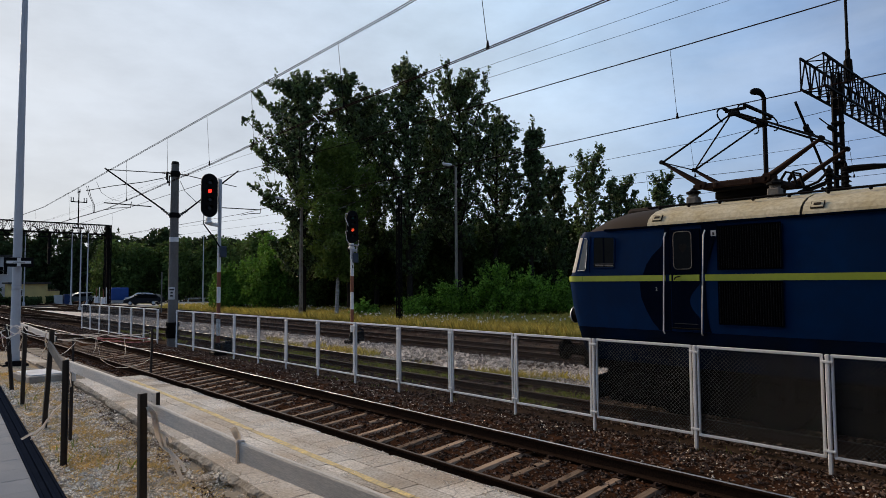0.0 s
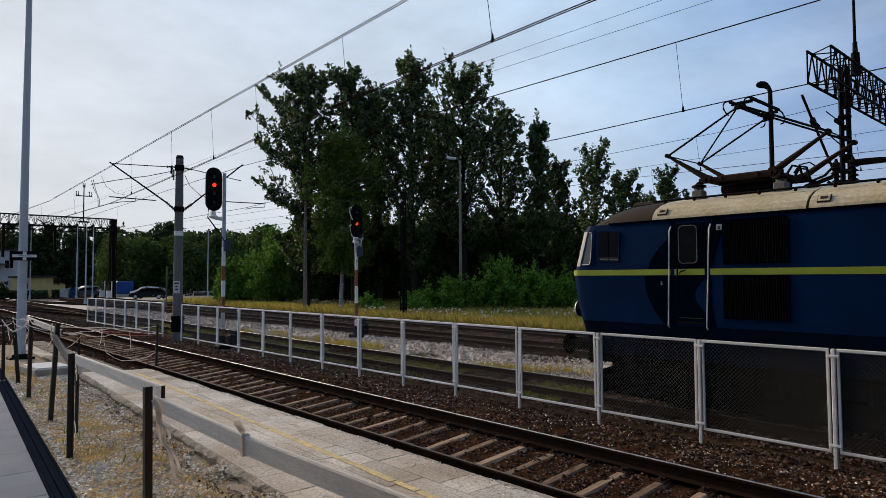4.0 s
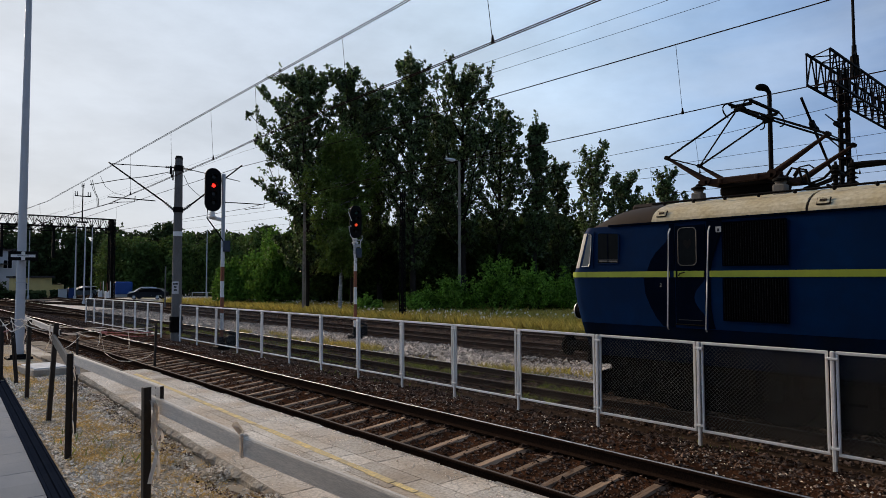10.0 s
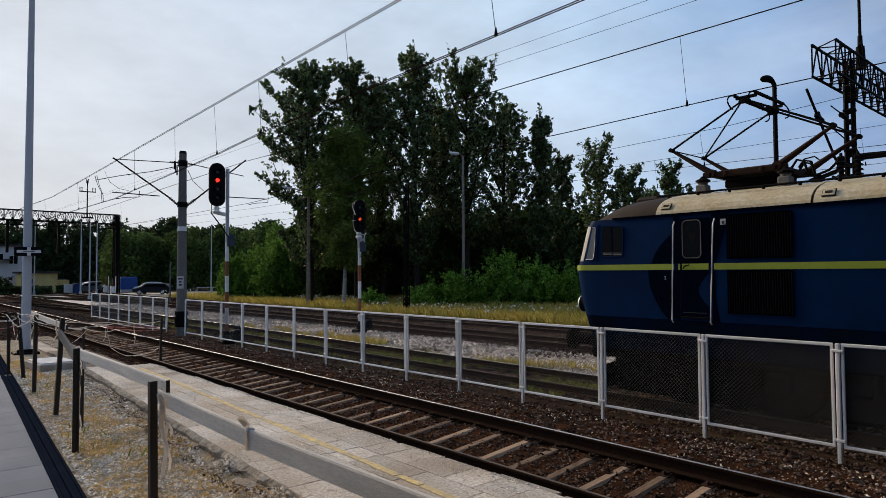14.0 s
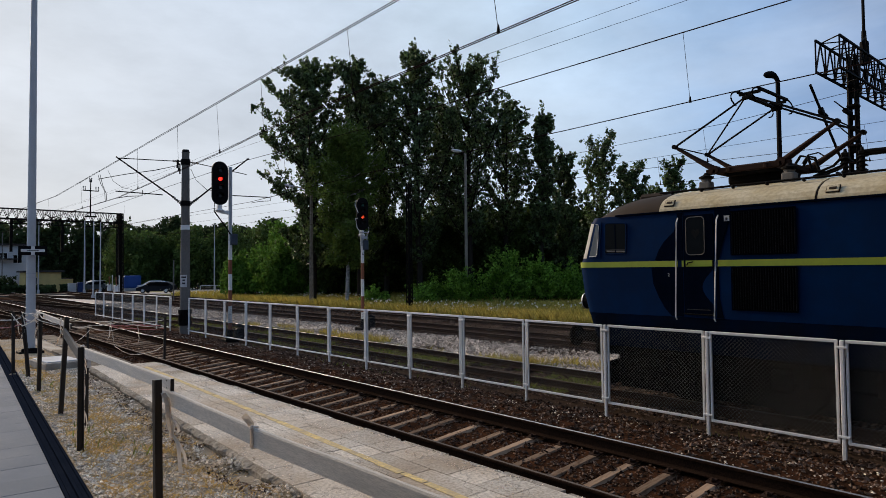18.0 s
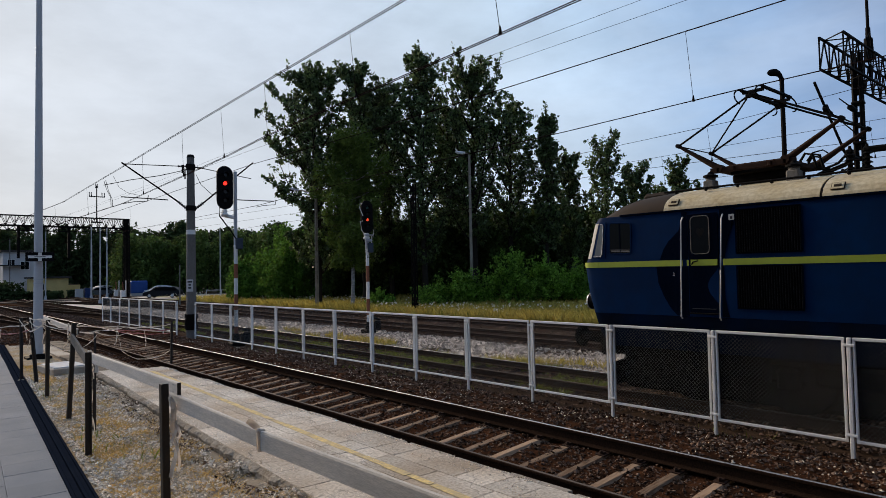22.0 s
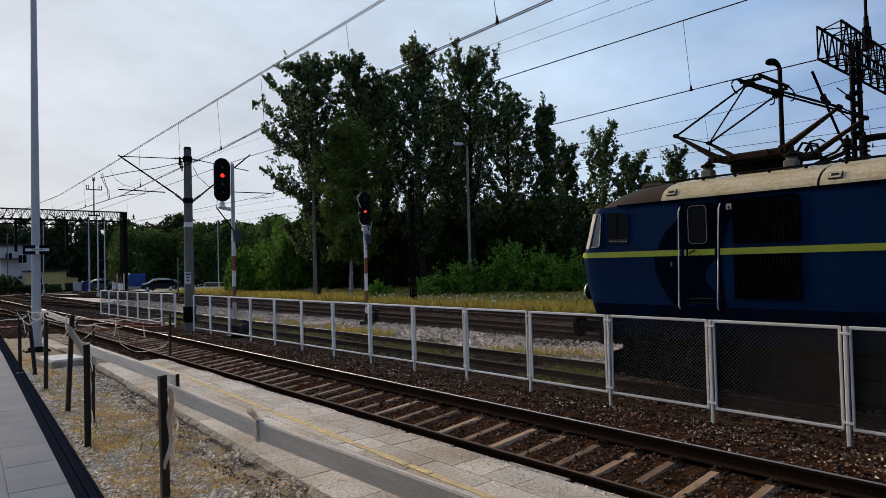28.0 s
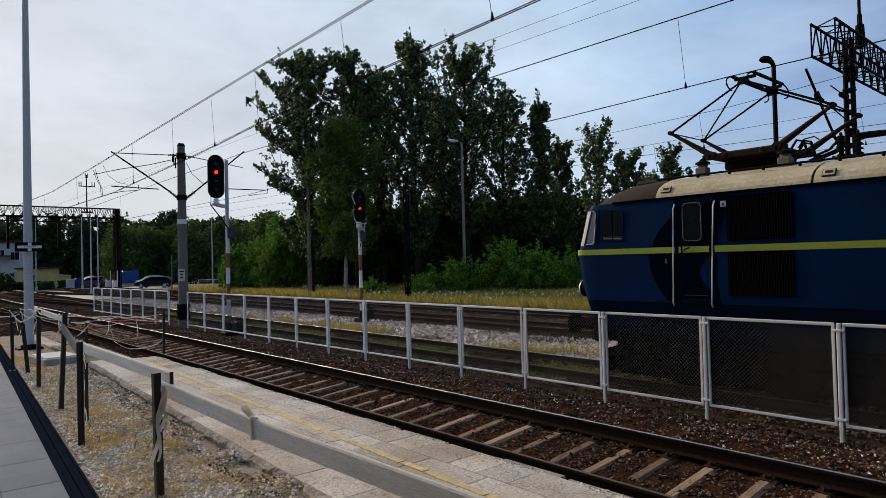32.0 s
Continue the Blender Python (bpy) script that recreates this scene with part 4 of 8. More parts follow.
def fence_run(ys, top0, top1, n_label):
    th = thing("mesh_fence", (FENCE_X, ys[0], 0), "pale painted steel fence with chain-link panels between tracks", "fence")
    ring = Shape()
    W, H = FENCE_STEP - 0.13, 1.36
    ring.bar((0, -W / 2, 0), (0, W / 2, 0), 0.036, 0.04, 0.006).bar((0, -W / 2, H), (0, W / 2, H), 0.036, 0.044, 0.006)
    ring.bar((0, -W / 2, -0.02), (0, -W / 2, H + 0.02), 0.034, 0.034, 0.005).bar((0, W / 2, -0.02), (0, W / 2, H + 0.02), 0.034, 0.034, 0.005)
    frame_mesh = ring.mesh("panel_frame", FENCE)
    net = Shape()
    p, w, h = 0.062, W / 2 - 0.02, H - 0.04

    def strand(a, b):
        d = Vector((0.0017, 0, 0))
        q = (Vector(b) - Vector(a)).normalized().cross(Vector((1, 0, 0))) * 0.0017
        a, b = Vector(a), Vector(b)
        net.add([a + d, a + q, a - d, a - q, b + d, b + q, b - d, b - q], [(0, 1, 5, 4), (1, 2, 6, 5), (2, 3, 7, 6), (3, 0, 4, 7)])

    k = -w - h
    while k < w:
        a0, a1 = max(k, -w), min(k + h, w)
        if a1 > a0 + 0.01:
            strand((0.001, a0, 0.02 + a0 - k), (0.001, a1, 0.02 + a1 - k))
            strand((-0.001, -a0, 0.02 + a0 - k), (-0.001, -a1, 0.02 + a1 - k))
        k += p
    net_mesh = net.mesh("chain_link", WIRE_MESH, mend=False)
    post_mesh = Shape().box((0, 0, 0.78), (0.05, 0.052, 1.64), bevel=0.008).mesh("fence_post", FENCE)
    clamp = Shape().box((-0.008, 0, 0), (0.055, 0.15, 0.035), bevel=0.006).mesh("clamp", FENCE)
    r = random.Random(n_label)
    span = ys[-1] - ys[0]
    for i, y in enumerate(ys):
        top = top0 + (top1 - top0) * (y - ys[0]) / span
        po = part("fence_post", post_mesh, None, th, at=pose(0, y - ys[0], top - 1.62, r.uniform(-0.5, 0.5), r.uniform(-0.8, 0.8), 0))
        for z in (0.30, 1.50):
            part("clamp", clamp, None, po, at=(0, 0, z))
        if i + 1 < len(ys):
            nxt = top0 + (top1 - top0) * (ys[i + 1] - ys[0]) / span
            pn = thing("panel", pose(0, (y + ys[i + 1]) / 2 - ys[0], (top + nxt) / 2 - 1.40, math.degrees(math.atan2(nxt - top, ys[i + 1] - y)), r.uniform(-0.5, 0.5), 0), "", "")
            pn.parent = th
            part("panel_frame", frame_mesh, None, pn)
            part("chain_link", net_mesh, None, pn, "thin galvanised diamond wire mesh")
    return th


fence_run([2.97 + FENCE_STEP * k for k in range(-4, 14)], 1.78, 1.66, 1)
fence_run([29.7 + 1.91 * k for k in range(8)], 1.66, 1.60, 2)


# ==== concrete catenary mast between the tracks, with two brackets ====
def insulator(a, b, r=0.055, n=5):
    """A ribbed porcelain insulator from a to b."""
    a, b = Vector(a), Vector(b)
    s = Shape().tube(a, b, r * 0.45)
    for k in range(n):
        c, d = a.lerp(b, (k + 0.35) / n), a.lerp(b, (k + 0.75) / n)
        s.tube(c, d, r, r * 0.6)
    return s


mast = thing("catenary_mast", (9.8, 28.0, 0), "weathered concrete catenary mast with two wire brackets", "mast")
post = part("mast_post", Shape().tube((0, 0, -0.1), (0, 0, 7.95), 0.225, 0.155, 12), MAST, mast, smooth=True)
part("mast_cap", Shape().tube((0, 0, 7.9), (0, 0, 8.02), 0.17, 0.13, 12), IRON, mast)
part("white_band", Shape().tube((0, 0, 4.55), (0, 0, 4.75), 0.19, 0.19, 12, False), WHITE, mast, "faded white painted band")
part("clamp_band", Shape().tube((0, 0, 5.58), (0, 0, 5.8), 0.215, 0.215, 12), IRON, mast, "dark steel clamp")
part("clamp_band", Shape().tube((0, 0, 7.35), (0, 0, 7.6), 0.195, 0.195, 12), IRON, mast, "dark steel clamp")
part("base_clamp", Shape().tube((0, 0, 0.45), (0, 0, 1.1), 0.25, 0.24, 12).tube((0, 0, 0.95), (0, 0, 1.12), 0.28, 0.28, 12).tube((0, 0, 0.5), (0, 0, 0.64), 0.28, 0.28, 12).box((-0.25, -0.1, 0.78), (0.12, 0.14, 0.3), bevel=0.03), IRON, mast, "dark bolted base clamp")
board = part("number_board", Shape().box((-0.12, -0.175, 2.35), (0.27, 0.012, 0.52), Euler((0, 0, -0.6)).to_matrix(), 0.004), PAPER, mast, "white board with dark markings")
for dz, w in ((0.16, 0.19), (0.03, 0.10), (-0.1, 0.12)):
    part("marking_bar", Shape().box((-0.126, -0.184, 2.35 + dz), (w, 0.006, 0.07), Euler((0, 0, -0.6)).to_matrix()), INK, board)
for side, tip, reg0, reg1, arm, low in ((-1, (-2.77, 7.42), (-2.77, 6.02), (-0.95, 6.0), (-2.72, 5.74), 5.68), (1, (2.85, 7.95), (2.0, 6.18), (3.9, 6.22), (3.0, 5.9), 5.68)):
    br = part("bracket_tube", Shape().tube((side * 0.55, 0, low + 0.28), (tip[0], 0, tip[1]), 0.035, 0.03), IRON, mast)
    part("bracket_insulator", insulator((side * 0.2, 0, low), (side * 0.55, 0, low + 0.28), 0.075), PORCELAIN, mast)
    part("stay_insulator", insulator((side * 0.2, 0, 7.5), (side * 0.55, 0, 7.48)), PORCELAIN, mast)
    part("stay_rod", Shape().tube((side * 0.5, 0, 7.48), (tip[0] * 0.97, 0, tip[1] - 0.05 if side < 0 else 7.2), 0.018), IRON, mast)
    part("registration_tube", Shape().tube((reg0[0], 0, reg0[1]), (reg1[0], 0, reg1[1]), 0.022), IRON, mast)
    part("steady_arm", Shape().line([(arm[0], 0, arm[1]), (arm[0] + 0.4, 0, arm[1] + 0.1), (arm[0] + 0.95, 0, arm[1] + 0.16), (arm[0] + 0.98, 0, arm[1] + 0.4)], 0.016), IRON, mast)
part("hanging_cable", Shape().line([(0.18, -0.1, 7.2), (0.4, -0.1, 6.75), (0.9, -0.05, 6.35), (1.5, 0, 6.3)], 0.012), IRON, mast)
part("tie_wire", Shape().line([(-0.35, 0, 7.3), (-1.2, 0.3, 7.05), (-2.2, 0.9, 6.86), (-2.78, 2.8, 6.82)], 0.016), IRON, mast)
part("feeder_loop", Shape().line([(-2.77, 2.8, 7.0), (-2.74, 2.5, 6.6), (-2.72, 1.9, 6.2), (-2.72, 1.8, 5.78)], 0.012).line([(-2.77, 2.5, 7.0), (-2.73, 2.2, 6.5), (-2.71, 1.7, 6.1), (-2.71, 1.6, 5.78)], 0.012), IRON, mast)
part("feeder_loop", Shape().line([(-2.77, 1.2, 7.0), (-2.72, 0.6, 6.5), (-2.6, -0.3, 6.15), (-2.4, -0.9, 6.02)], 0.008), IRON, mast)
part("horn_gap", Shape().tube((-0.32, 0, 7.55), (-0.34, 0, 7.2), 0.05).tube((-0.24, 0.0, 7.4), (-0.24, 0, 6.95), 0.03), IRON, mast)


# ==== colour-light signals ====
def signal(name, place, top, head, lit, lamps, bands, white_from, label):
    """A light signal: banded post, tall black head on a bracket, junction box."""
    th = thing(name, place, label, "railway signal")
    hx, z0, z1, w = head
    part("upper_post", Shape().tube((0, 0, white_from), (0, 0, top), 0.07, 0.07, 10), ZINC, th, smooth=True)
    z = white_from
    for h, m in bands:
        part("painted_band", Shape().tube((0, 0, z - h), (0, 0, z), 0.072, 0.072, 10), m, th, smooth=True)
        z -= h
    part("base", Shape().box((0, 0, 0.1), (0.5, 0.5, 0.24), bevel=0.03).tube((0, 0, 0.2), (0, 0, 0.55), 0.16, 0.09, 8), IRON, th)
    part("shunt_box", Shape().box((0.34, -0.1, 0.38), (0.34, 0.3, 0.42), bevel=0.04).tube((0.2, -0.1, 0.7), (0.55, -0.1, 0.62), 0.05), BLACK, th)
    hd = part("signal_head", Shape().slab([(hx + a * w, -0.02, b) for a, b in [(0.5 * math.cos(t), z1 - w / 2 + w / 2 * math.sin(t)) for t in [math.pi * k / 12 for k in range(13)]] + [(0.5 * math.cos(t), z0 + w / 2 + w / 2 * math.sin(t)) for t in [math.pi + math.pi * k / 12 for k in range(13)]]], (0, 0.06, 0)).box((hx, 0.12, (z0 + z1) / 2), (w * 0.62, 0.2, (z1 - z0) * 0.86), bevel=0.03), BLACK, th, "black rounded back plate")
    n = len(lamps)
    for k, m in enumerate(lamps):
        z = z1 - w * 0.55 - (z1 - z0 - w * 1.1) * k / max(n - 1, 1)
        part("lens", Shape().tube((hx, -0.05, z), (hx, -0.02, z), 0.068, 0.072, 16), m, hd, "glowing red lens" if m is lit else "unlit dark lens")
        hood = Shape()
        for j in range(-4, 5):
            a0, a1 = math.pi / 2 + j * 0.32 - 0.16, math.pi / 2 + j * 0.32 + 0.16
            hood.slab([(hx + 0.115 * math.cos(a0), -0.02, z + 0.115 * math.sin(a0)), (hx + 0.115 * math.cos(a1), -0.02, z + 0.115 * math.sin(a1)), (hx + 0.125 * math.cos(a1), -0.02, z + 0.125 * math.sin(a1)), (hx + 0.125 * math.cos(a0), -0.02, z + 0.125 * math.sin(a0))], (0, -0.2 + 0.02 * abs(j), -0.03))
        part("hood", hood, BLACK, hd)
    part("head_bracket", Shape().box((hx, 0.05, z0 - 0.14), (0.16, 0.16, 0.28), bevel=0.02).lathe((hx, 0.05, z0 - 0.26), [(0.12, 0), (0.16, 0.06), (0.10, 0.12)], 12).bar((hx, 0.03, z0 - 0.24), (0.0, 0.0, z0 - 0.3), 0.09, 0.13, 0.02), WHITE, th, "pale cast bracket")
    part("cable", Shape().line([(hx - 0.18, 0.05, z0 + 0.1), (hx - 0.2, 0.05, z0 - 0.25), (hx * 0.5, -0.02, z0 - 0.8), (-0.03, -0.09, z0 - 1.1)], 0.025), IRON, th)
    part("junction_box", Shape().box((0.1, -0.06, white_from + 0.05), (0.26, 0.2, 0.42), bevel=0.02), NAVY_BOX, th)
    return th


W6, R6 = WHITE, BAND_RED
signal("main_signal", (9.9, 23.5, 0), 6.7, (-0.4, 5.24, 6.88, 0.62), RED_LAMP, [DARK_LENS, RED_LAMP, DARK_LENS, DARK_LENS], [(0.72, W6), (0.55, R6), (0.6, W6), (0.6, R6), (0.62, W6), (0.78, R6)], 3.9, "red-lit railway signal on a red and white banded post")
signal("yard_signal", (15.9, 23.5, 0.05), 4.3, (0.0, 4.45, 5.9, 0.6), ORANGE_LAMP, [GREEN_LENS, DARK_LENS, ORANGE_LAMP, DARK_LENS], [(0.75, W6), (0.7, R6), (0.75, W6), (0.7, R6), (0.6, W6)], 3.75, "dim red railway signal on a banded post between yard tracks")

yard_head = thing("signal_ladder_rods", (15.9, 23.5, 0.05), "pale bent steel rods and bracket beside the yard signal", "signal rods")
part("bent_rod", Shape().line([(-0.14, -0.1, 3.55), (-0.16, -0.1, 4.35), (-0.34, -0.1, 4.55), (-0.42, -0.1, 4.95), (-0.3, -0.1, 4.97)], 0.018), WHITE, yard_head)
part("bent_rod", Shape().line([(-0.28, -0.1, 5.2), (-0.44, -0.1, 5.55), (-0.42, -0.1, 5.72), (-0.32, -0.1, 5.72)], 0.018), WHITE, yard_head)
part("side_rod", Shape().line([(0.17, -0.1, 3.7), (0.18, -0.1, 4.3), (0.28, -0.1, 4.42), (0.27, -0.1, 4.6)], 0.018), WHITE, yard_head)
part("cross_clamp", Shape().box((0.0, -0.12, 4.36), (0.5, 0.08, 0.05), bevel=0.01).box((0.0, -0.12, 4.12), (0.3, 0.1, 0.12), bevel=0.02), ZINC, yard_head)


# ==== overhead wires ====
def hung(y0, y1, p0, p1, sag, n=14):
    return [(p0[0] + (p1[0] - p0[0]) * u, y0 + (y1 - y0) * u, p0[1] + (p1[1] - p0[1]) * u - 4 * sag * u * (1 - u)) for u in [k / n for k in range(n + 1)]]


def catenary(label, carry, touch, droppers, twin=0.05, r=0.0085):
    """A carrying wire and a contact wire, each through given points, with droppers between them."""
    th = thing("overhead_wire", (0, 0, 0), label, "overhead wire")
    for name, ln in (("carrying_wire", carry), ("contact_wire", touch)):
        for off in (0, twin) if twin else (0,):
            part(name, Shape().line([(x + off, y, z) for x, y, z in ln], r, 5), COPPER, th)

    def on(ln, y):
        for p, q in zip(ln, ln[1:]):
            if min(p[1], q[1]) <= y <= max(p[1], q[1]):
                return Vector(p).lerp(Vector(q), (y - p[1]) / (q[1] - p[1]))

    for y in droppers:
        p, q = on(carry, y + 0.12), on(touch, y)
        if p and q:
            part("dropper", Shape().tube(p, q, 0.005, n=4), COPPER, th)
            part("wire_clamp", Shape().tube(q + Vector((0, 0, -0.02)), q + Vector((0, 0, 0.1)), 0.03, 0.012, 6), IRON, th)
    return th


catenary("twin overhead wires above the main line", [(6.1, -24, 8.2), (6.4, 0, 7.6), (6.6, 8.6, 7.40), (6.8, 15, 7.40), (7.03, 23.4, 7.36), (7.03, 29.3, 7.20), (7.05, 40, 6.95), (7.1, 60, 7.3), (7.3, 96, 9.0)],
         [(6.4, -24, 6.5), (6.6, 5, 6.16), (6.8, 14.4, 6.08), (6.9, 17, 6.0), (7.08, 28, 5.76), (7.2, 96, 6.3)], [-9, -3, 1.9, 6.3, 10.2, 14.2, 17.1, 20.5, 25, 34, 42, 52, 62])
catenary("twin overhead wires above the locomotive's track", [(12, -24, 7.6), (12, 4, 7.44), (12, 9, 7.45), (12.1, 18, 7.5), (12.65, 28, 7.9), (12.6, 60, 7.6), (12.5, 96, 9.0)],
         [(12, -24, 6.1), (12, 5.4, 6.03), (12, 9.3, 5.97), (12.1, 18, 5.97), (12.75, 28, 5.95), (12.5, 96, 6.4)], [-3.5, 6.2, 15.5, 24, 36, 48], twin=0.03, r=0.0065)
catenary("overhead wires above the yard track", [(18.4, -24, 7.9), (18.4, 4.5, 7.2), (18.4, 8.3, 6.92), (18.4, 16, 6.75), (18.4, 40, 7.0), (18.4, 96, 8.2)], [(18.4, -24, 5.7), (18.4, 4.5, 5.78), (18.4, 11.6, 5.93), (18.4, 96, 6.1)], [3, 9, 15, 22, 30], twin=0.0, r=0.0075)
catenary("overhead wires above the outer yard track", [(22.7, -24, 7.3), (22.7, 20, 7.0), (22.7, 96, 8.0)], [(22.7, -24, 5.9), (22.7, 96, 6.1)], [6, 13, 21, 30], twin=0.0, r=0.007)
for x, z0, z1, lbl in ((12.9, 8.82, 9.0, "thin feeder wire high above the yard"), (12.7, 8.28, 8.6, "thin feeder wire above the locomotive's track")):
    w = thing("feeder_wire", (0, 0, 0), lbl, "overhead wire")
    part("strand", Shape().line(hung(-24, 28, (x, z0), (x, z1), 0.1), 0.005, 4).line(hung(28, 96, (x, z1), (x, 9.5), 0.3), 0.005, 4), COPPER, w)


# ==== lattice gantries ====
def truss(s, a, b, w, h, n, r, wide):
    """Adds a box truss from a to b: chords and zigzag bracing. wide: the direction of its breadth."""
    a, b, wide = Vector(a), Vector(b), Vector(wide).normalized() * w / 2
    up = Vector((0, 0, h))
    for sx in (-1, 1):
        for u in (0, 1):
            s.bar(a + wide * sx + up * u, b + wide * sx + up * u, r * 1.6)
    for k in range(n):
        p, q = a.lerp(b, k / n), a.lerp(b, (k + 1) / n)
        m = (p + q) / 2
        for sx in (-1, 1):
            s.bar(p + wide * sx, m + wide * sx + up, r).bar(m + wide * sx + up, q + wide * sx, r)
        for u in (0, 1):
            s.bar(p - wide + up * u, m + wide + up * u, r * 0.8).bar(m + wide + up * u, q - wide + up * u, r * 0.8)
        s.bar(p - wide, p - wide + up, r).bar(p + wide, p + wide + up, r)
    return s


def lattice_post(s, x, y, z0, z1, w0, w1, n, r):
    c0 = [(-1, -1), (1, -1), (1, 1), (-1, 1)]
    at0 = lambda z: w0 + (w1 - w0) * (z - z0) / (z1 - z0)
    for i, j in c0:
        s.bar((x + i * w0 / 2, y + j * w0 / 2, z0), (x + i * w1 / 2, y + j * w1 / 2, z1), r * 1.7)
    for k in range(n):
        za, zb = z0 + (z1 - z0) * k / n, z0 + (z1 - z0) * (k + 1) / n
        wa, wb = at0(za) / 2, at0(zb) / 2
        for (i, j), (p, q) in zip(c0, c0[1:] + c0[:1]):
            s.bar((x + i * wa, y + j * wa, za), (x + p * wb, y + q * wb, zb), r)
            s.bar((x + i * wa, y + j * wa, za), (x + p * wa, y + q * wa, za), r)
    return s


far_gantry = thing("catenary_gantry", (24.7, 96, 0), "dark lattice catenary gantry spanning all the tracks", "gantry")
part("upper_beam", truss(Shape(), (-32, 0, 9.72), (0.3, 0, 9.65), 1.0, 1.25, 34, 0.055, (0, 1, 0)), IRON, far_gantry)
part("lower_beam", truss(Shape(), (-32, 0, 9.08), (0.3, 0, 9.0), 0.7, 0.55, 30, 0.05, (0, 1, 0)), IRON, far_gantry)
for x in (-12.6, -7.0):
    part("hanger_post", Shape().box((x, 0, 7.6), (0.3, 0.3, 4.2)), IRON, far_gantry)
for x, w in ((0, 0.62), (-31, 0.62)):
    part("column", lattice_post(Shape().box((x, 0, 5.4), (w * 0.5, 0.3, 10.9)), x, 0, -0.05, 10.9, w + 0.1, w, 12, 0.06), IRON, far_gantry)
horn = part("line_pole", Shape().tube((-3.7, 0, 10.3), (-3.7, 0, 15.4), 0.09, 0.06).bar((-4.65, 0, 13.85), (-2.7, 0, 13.85), 0.12).bar((-4.4, 0, 10.35), (-3.0, 0, 10.35), 0.2, 0.2), IRON, far_gantry)
for x in (-4.6, -4.35, -3.05, -2.75):
    part("pin_insulator", insulator((x, 0, 13.9), (x, 0, 14.45), 0.09, 3), PORCELAIN, horn)
for x in (-3.82, -3.58):
    part("pin_insulator", insulator((x, 0, 15.0), (x, 0, 15.6), 0.08, 3), PORCELAIN, horn)
for x, z in ((-12.3, 9.7), (-9.0, 10.4), (-6.3, 10.0), (-1.8, 9.8)):
    part("wire_support", Shape().bar((x, -0.3, z), (x + 0.7, -0.3, z - 0.5), 0.12).bar((x + 0.7, -0.3, z - 0.5), (x + 1.3, -0.3, z - 0.3), 0.1), IRON, far_gantry)

near_gantry = thing("lattice_gantry", (25.4, 7.15, 0), "dark riveted lattice gantry with a cantilevered beam end", "gantry")
part("beam", truss(Shape(), (-2.45, 0, 9.1), (14, 0, 9.1), 0.7, 1.05, 18, 0.04, (0, 1, 0)), IRON, near_gantry)
col = Shape()
for i in (-1, 1):
    for j in (-1, 1):
        col.bar((i * 0.15, j * 0.13, 0), (i * 0.105, j * 0.10, 10.1), 0.075, 0.075)
for k in range(26):
    z = 0.2 + k * 0.385
    w = 0.15 - 0.045 * z / 10.1
    for j in (-1, 1):
        col.box((0, j * w * 0.92, z), (2 * w, 0.014, 0.15))
        col.box((j * w, 0, z), (0.014, 2 * w * 0.92, 0.15))
part("column", col, IRON, near_gantry, "column of angle bars and batten plates")
part("column", lattice_post(Shape(), 13.2, 0, 0, 10.3, 0.75, 0.55, 12, 0.06), IRON, near_gantry)
part("line_insulator", Shape().tube((1.42, 0, 10.1), (1.42, 0, 10.9), 0.17, 0.14, 10).tube((1.42, 0, 10.9), (1.42, 0, 11.3), 0.09, 0.08).tube((1.42, 0, 11.3), (1.42, 0, 14.6), 0.055, 0.045), IRON, near_gantry, "tall dark post insulator")
part("earthing_loop", Shape().line([(0.3, -0.3, 10.1), (0.1, -0.3, 10.55), (0.5, -0.3, 10.8), (1.0, -0.2, 10.5)], 0.025), IRON, near_gantry)
for z in (8.0, 6.3):
    part("stay_wire", Shape().tube((-0.3, 0, z), (-1.9, 0, z + 0.15), 0.02).tube((-0.9, 0, z + 0.02), (-0.35, 0, z), 0.09), IRON, near_gantry)
part("cantilever_tube", Shape().tube((-4.35, -0.1, 8.22), (-0.4, -0.1, 5.2), 0.042), IRON, near_gantry)
part("tube_clamp", Shape().box((-3.45, -0.1, 7.53), (0.3, 0.14, 0.2), Euler((0, 0.65, 0)).to_matrix(), 0.03), IRON, near_gantry)
part("tube_stay", Shape().tube((-3.45, -0.1, 7.55), (-0.15, -0.1, 7.05), 0.02).tube((-0.62, -0.1, 7.12), (-0.2, -0.1, 7.06), 0.07, n=8).tube((-3.3, -0.1, 7.53), (-3.0, -0.1, 7.48), 0.05, n=8), IRON, near_gantry)
part("cantilever_arm", Shape().tube((-2.2, -0.1, 5.75), (-0.2, -0.1, 5.55), 0.05).line([(-2.3, -0.1, 5.5), (-1.4, -0.1, 5.75), (-1.0, -0.1, 5.6)], 0.04), IRON, near_gantry)
for z in (5.4, 6.9, 8.3):
    part("column_clamp", Shape().box((0, 0, z), (0.36, 0.36, 0.10), bevel=0.03).tube((-0.38, -0.19, z), (-0.17, -0.19, z), 0.06), IRON, near_gantry)


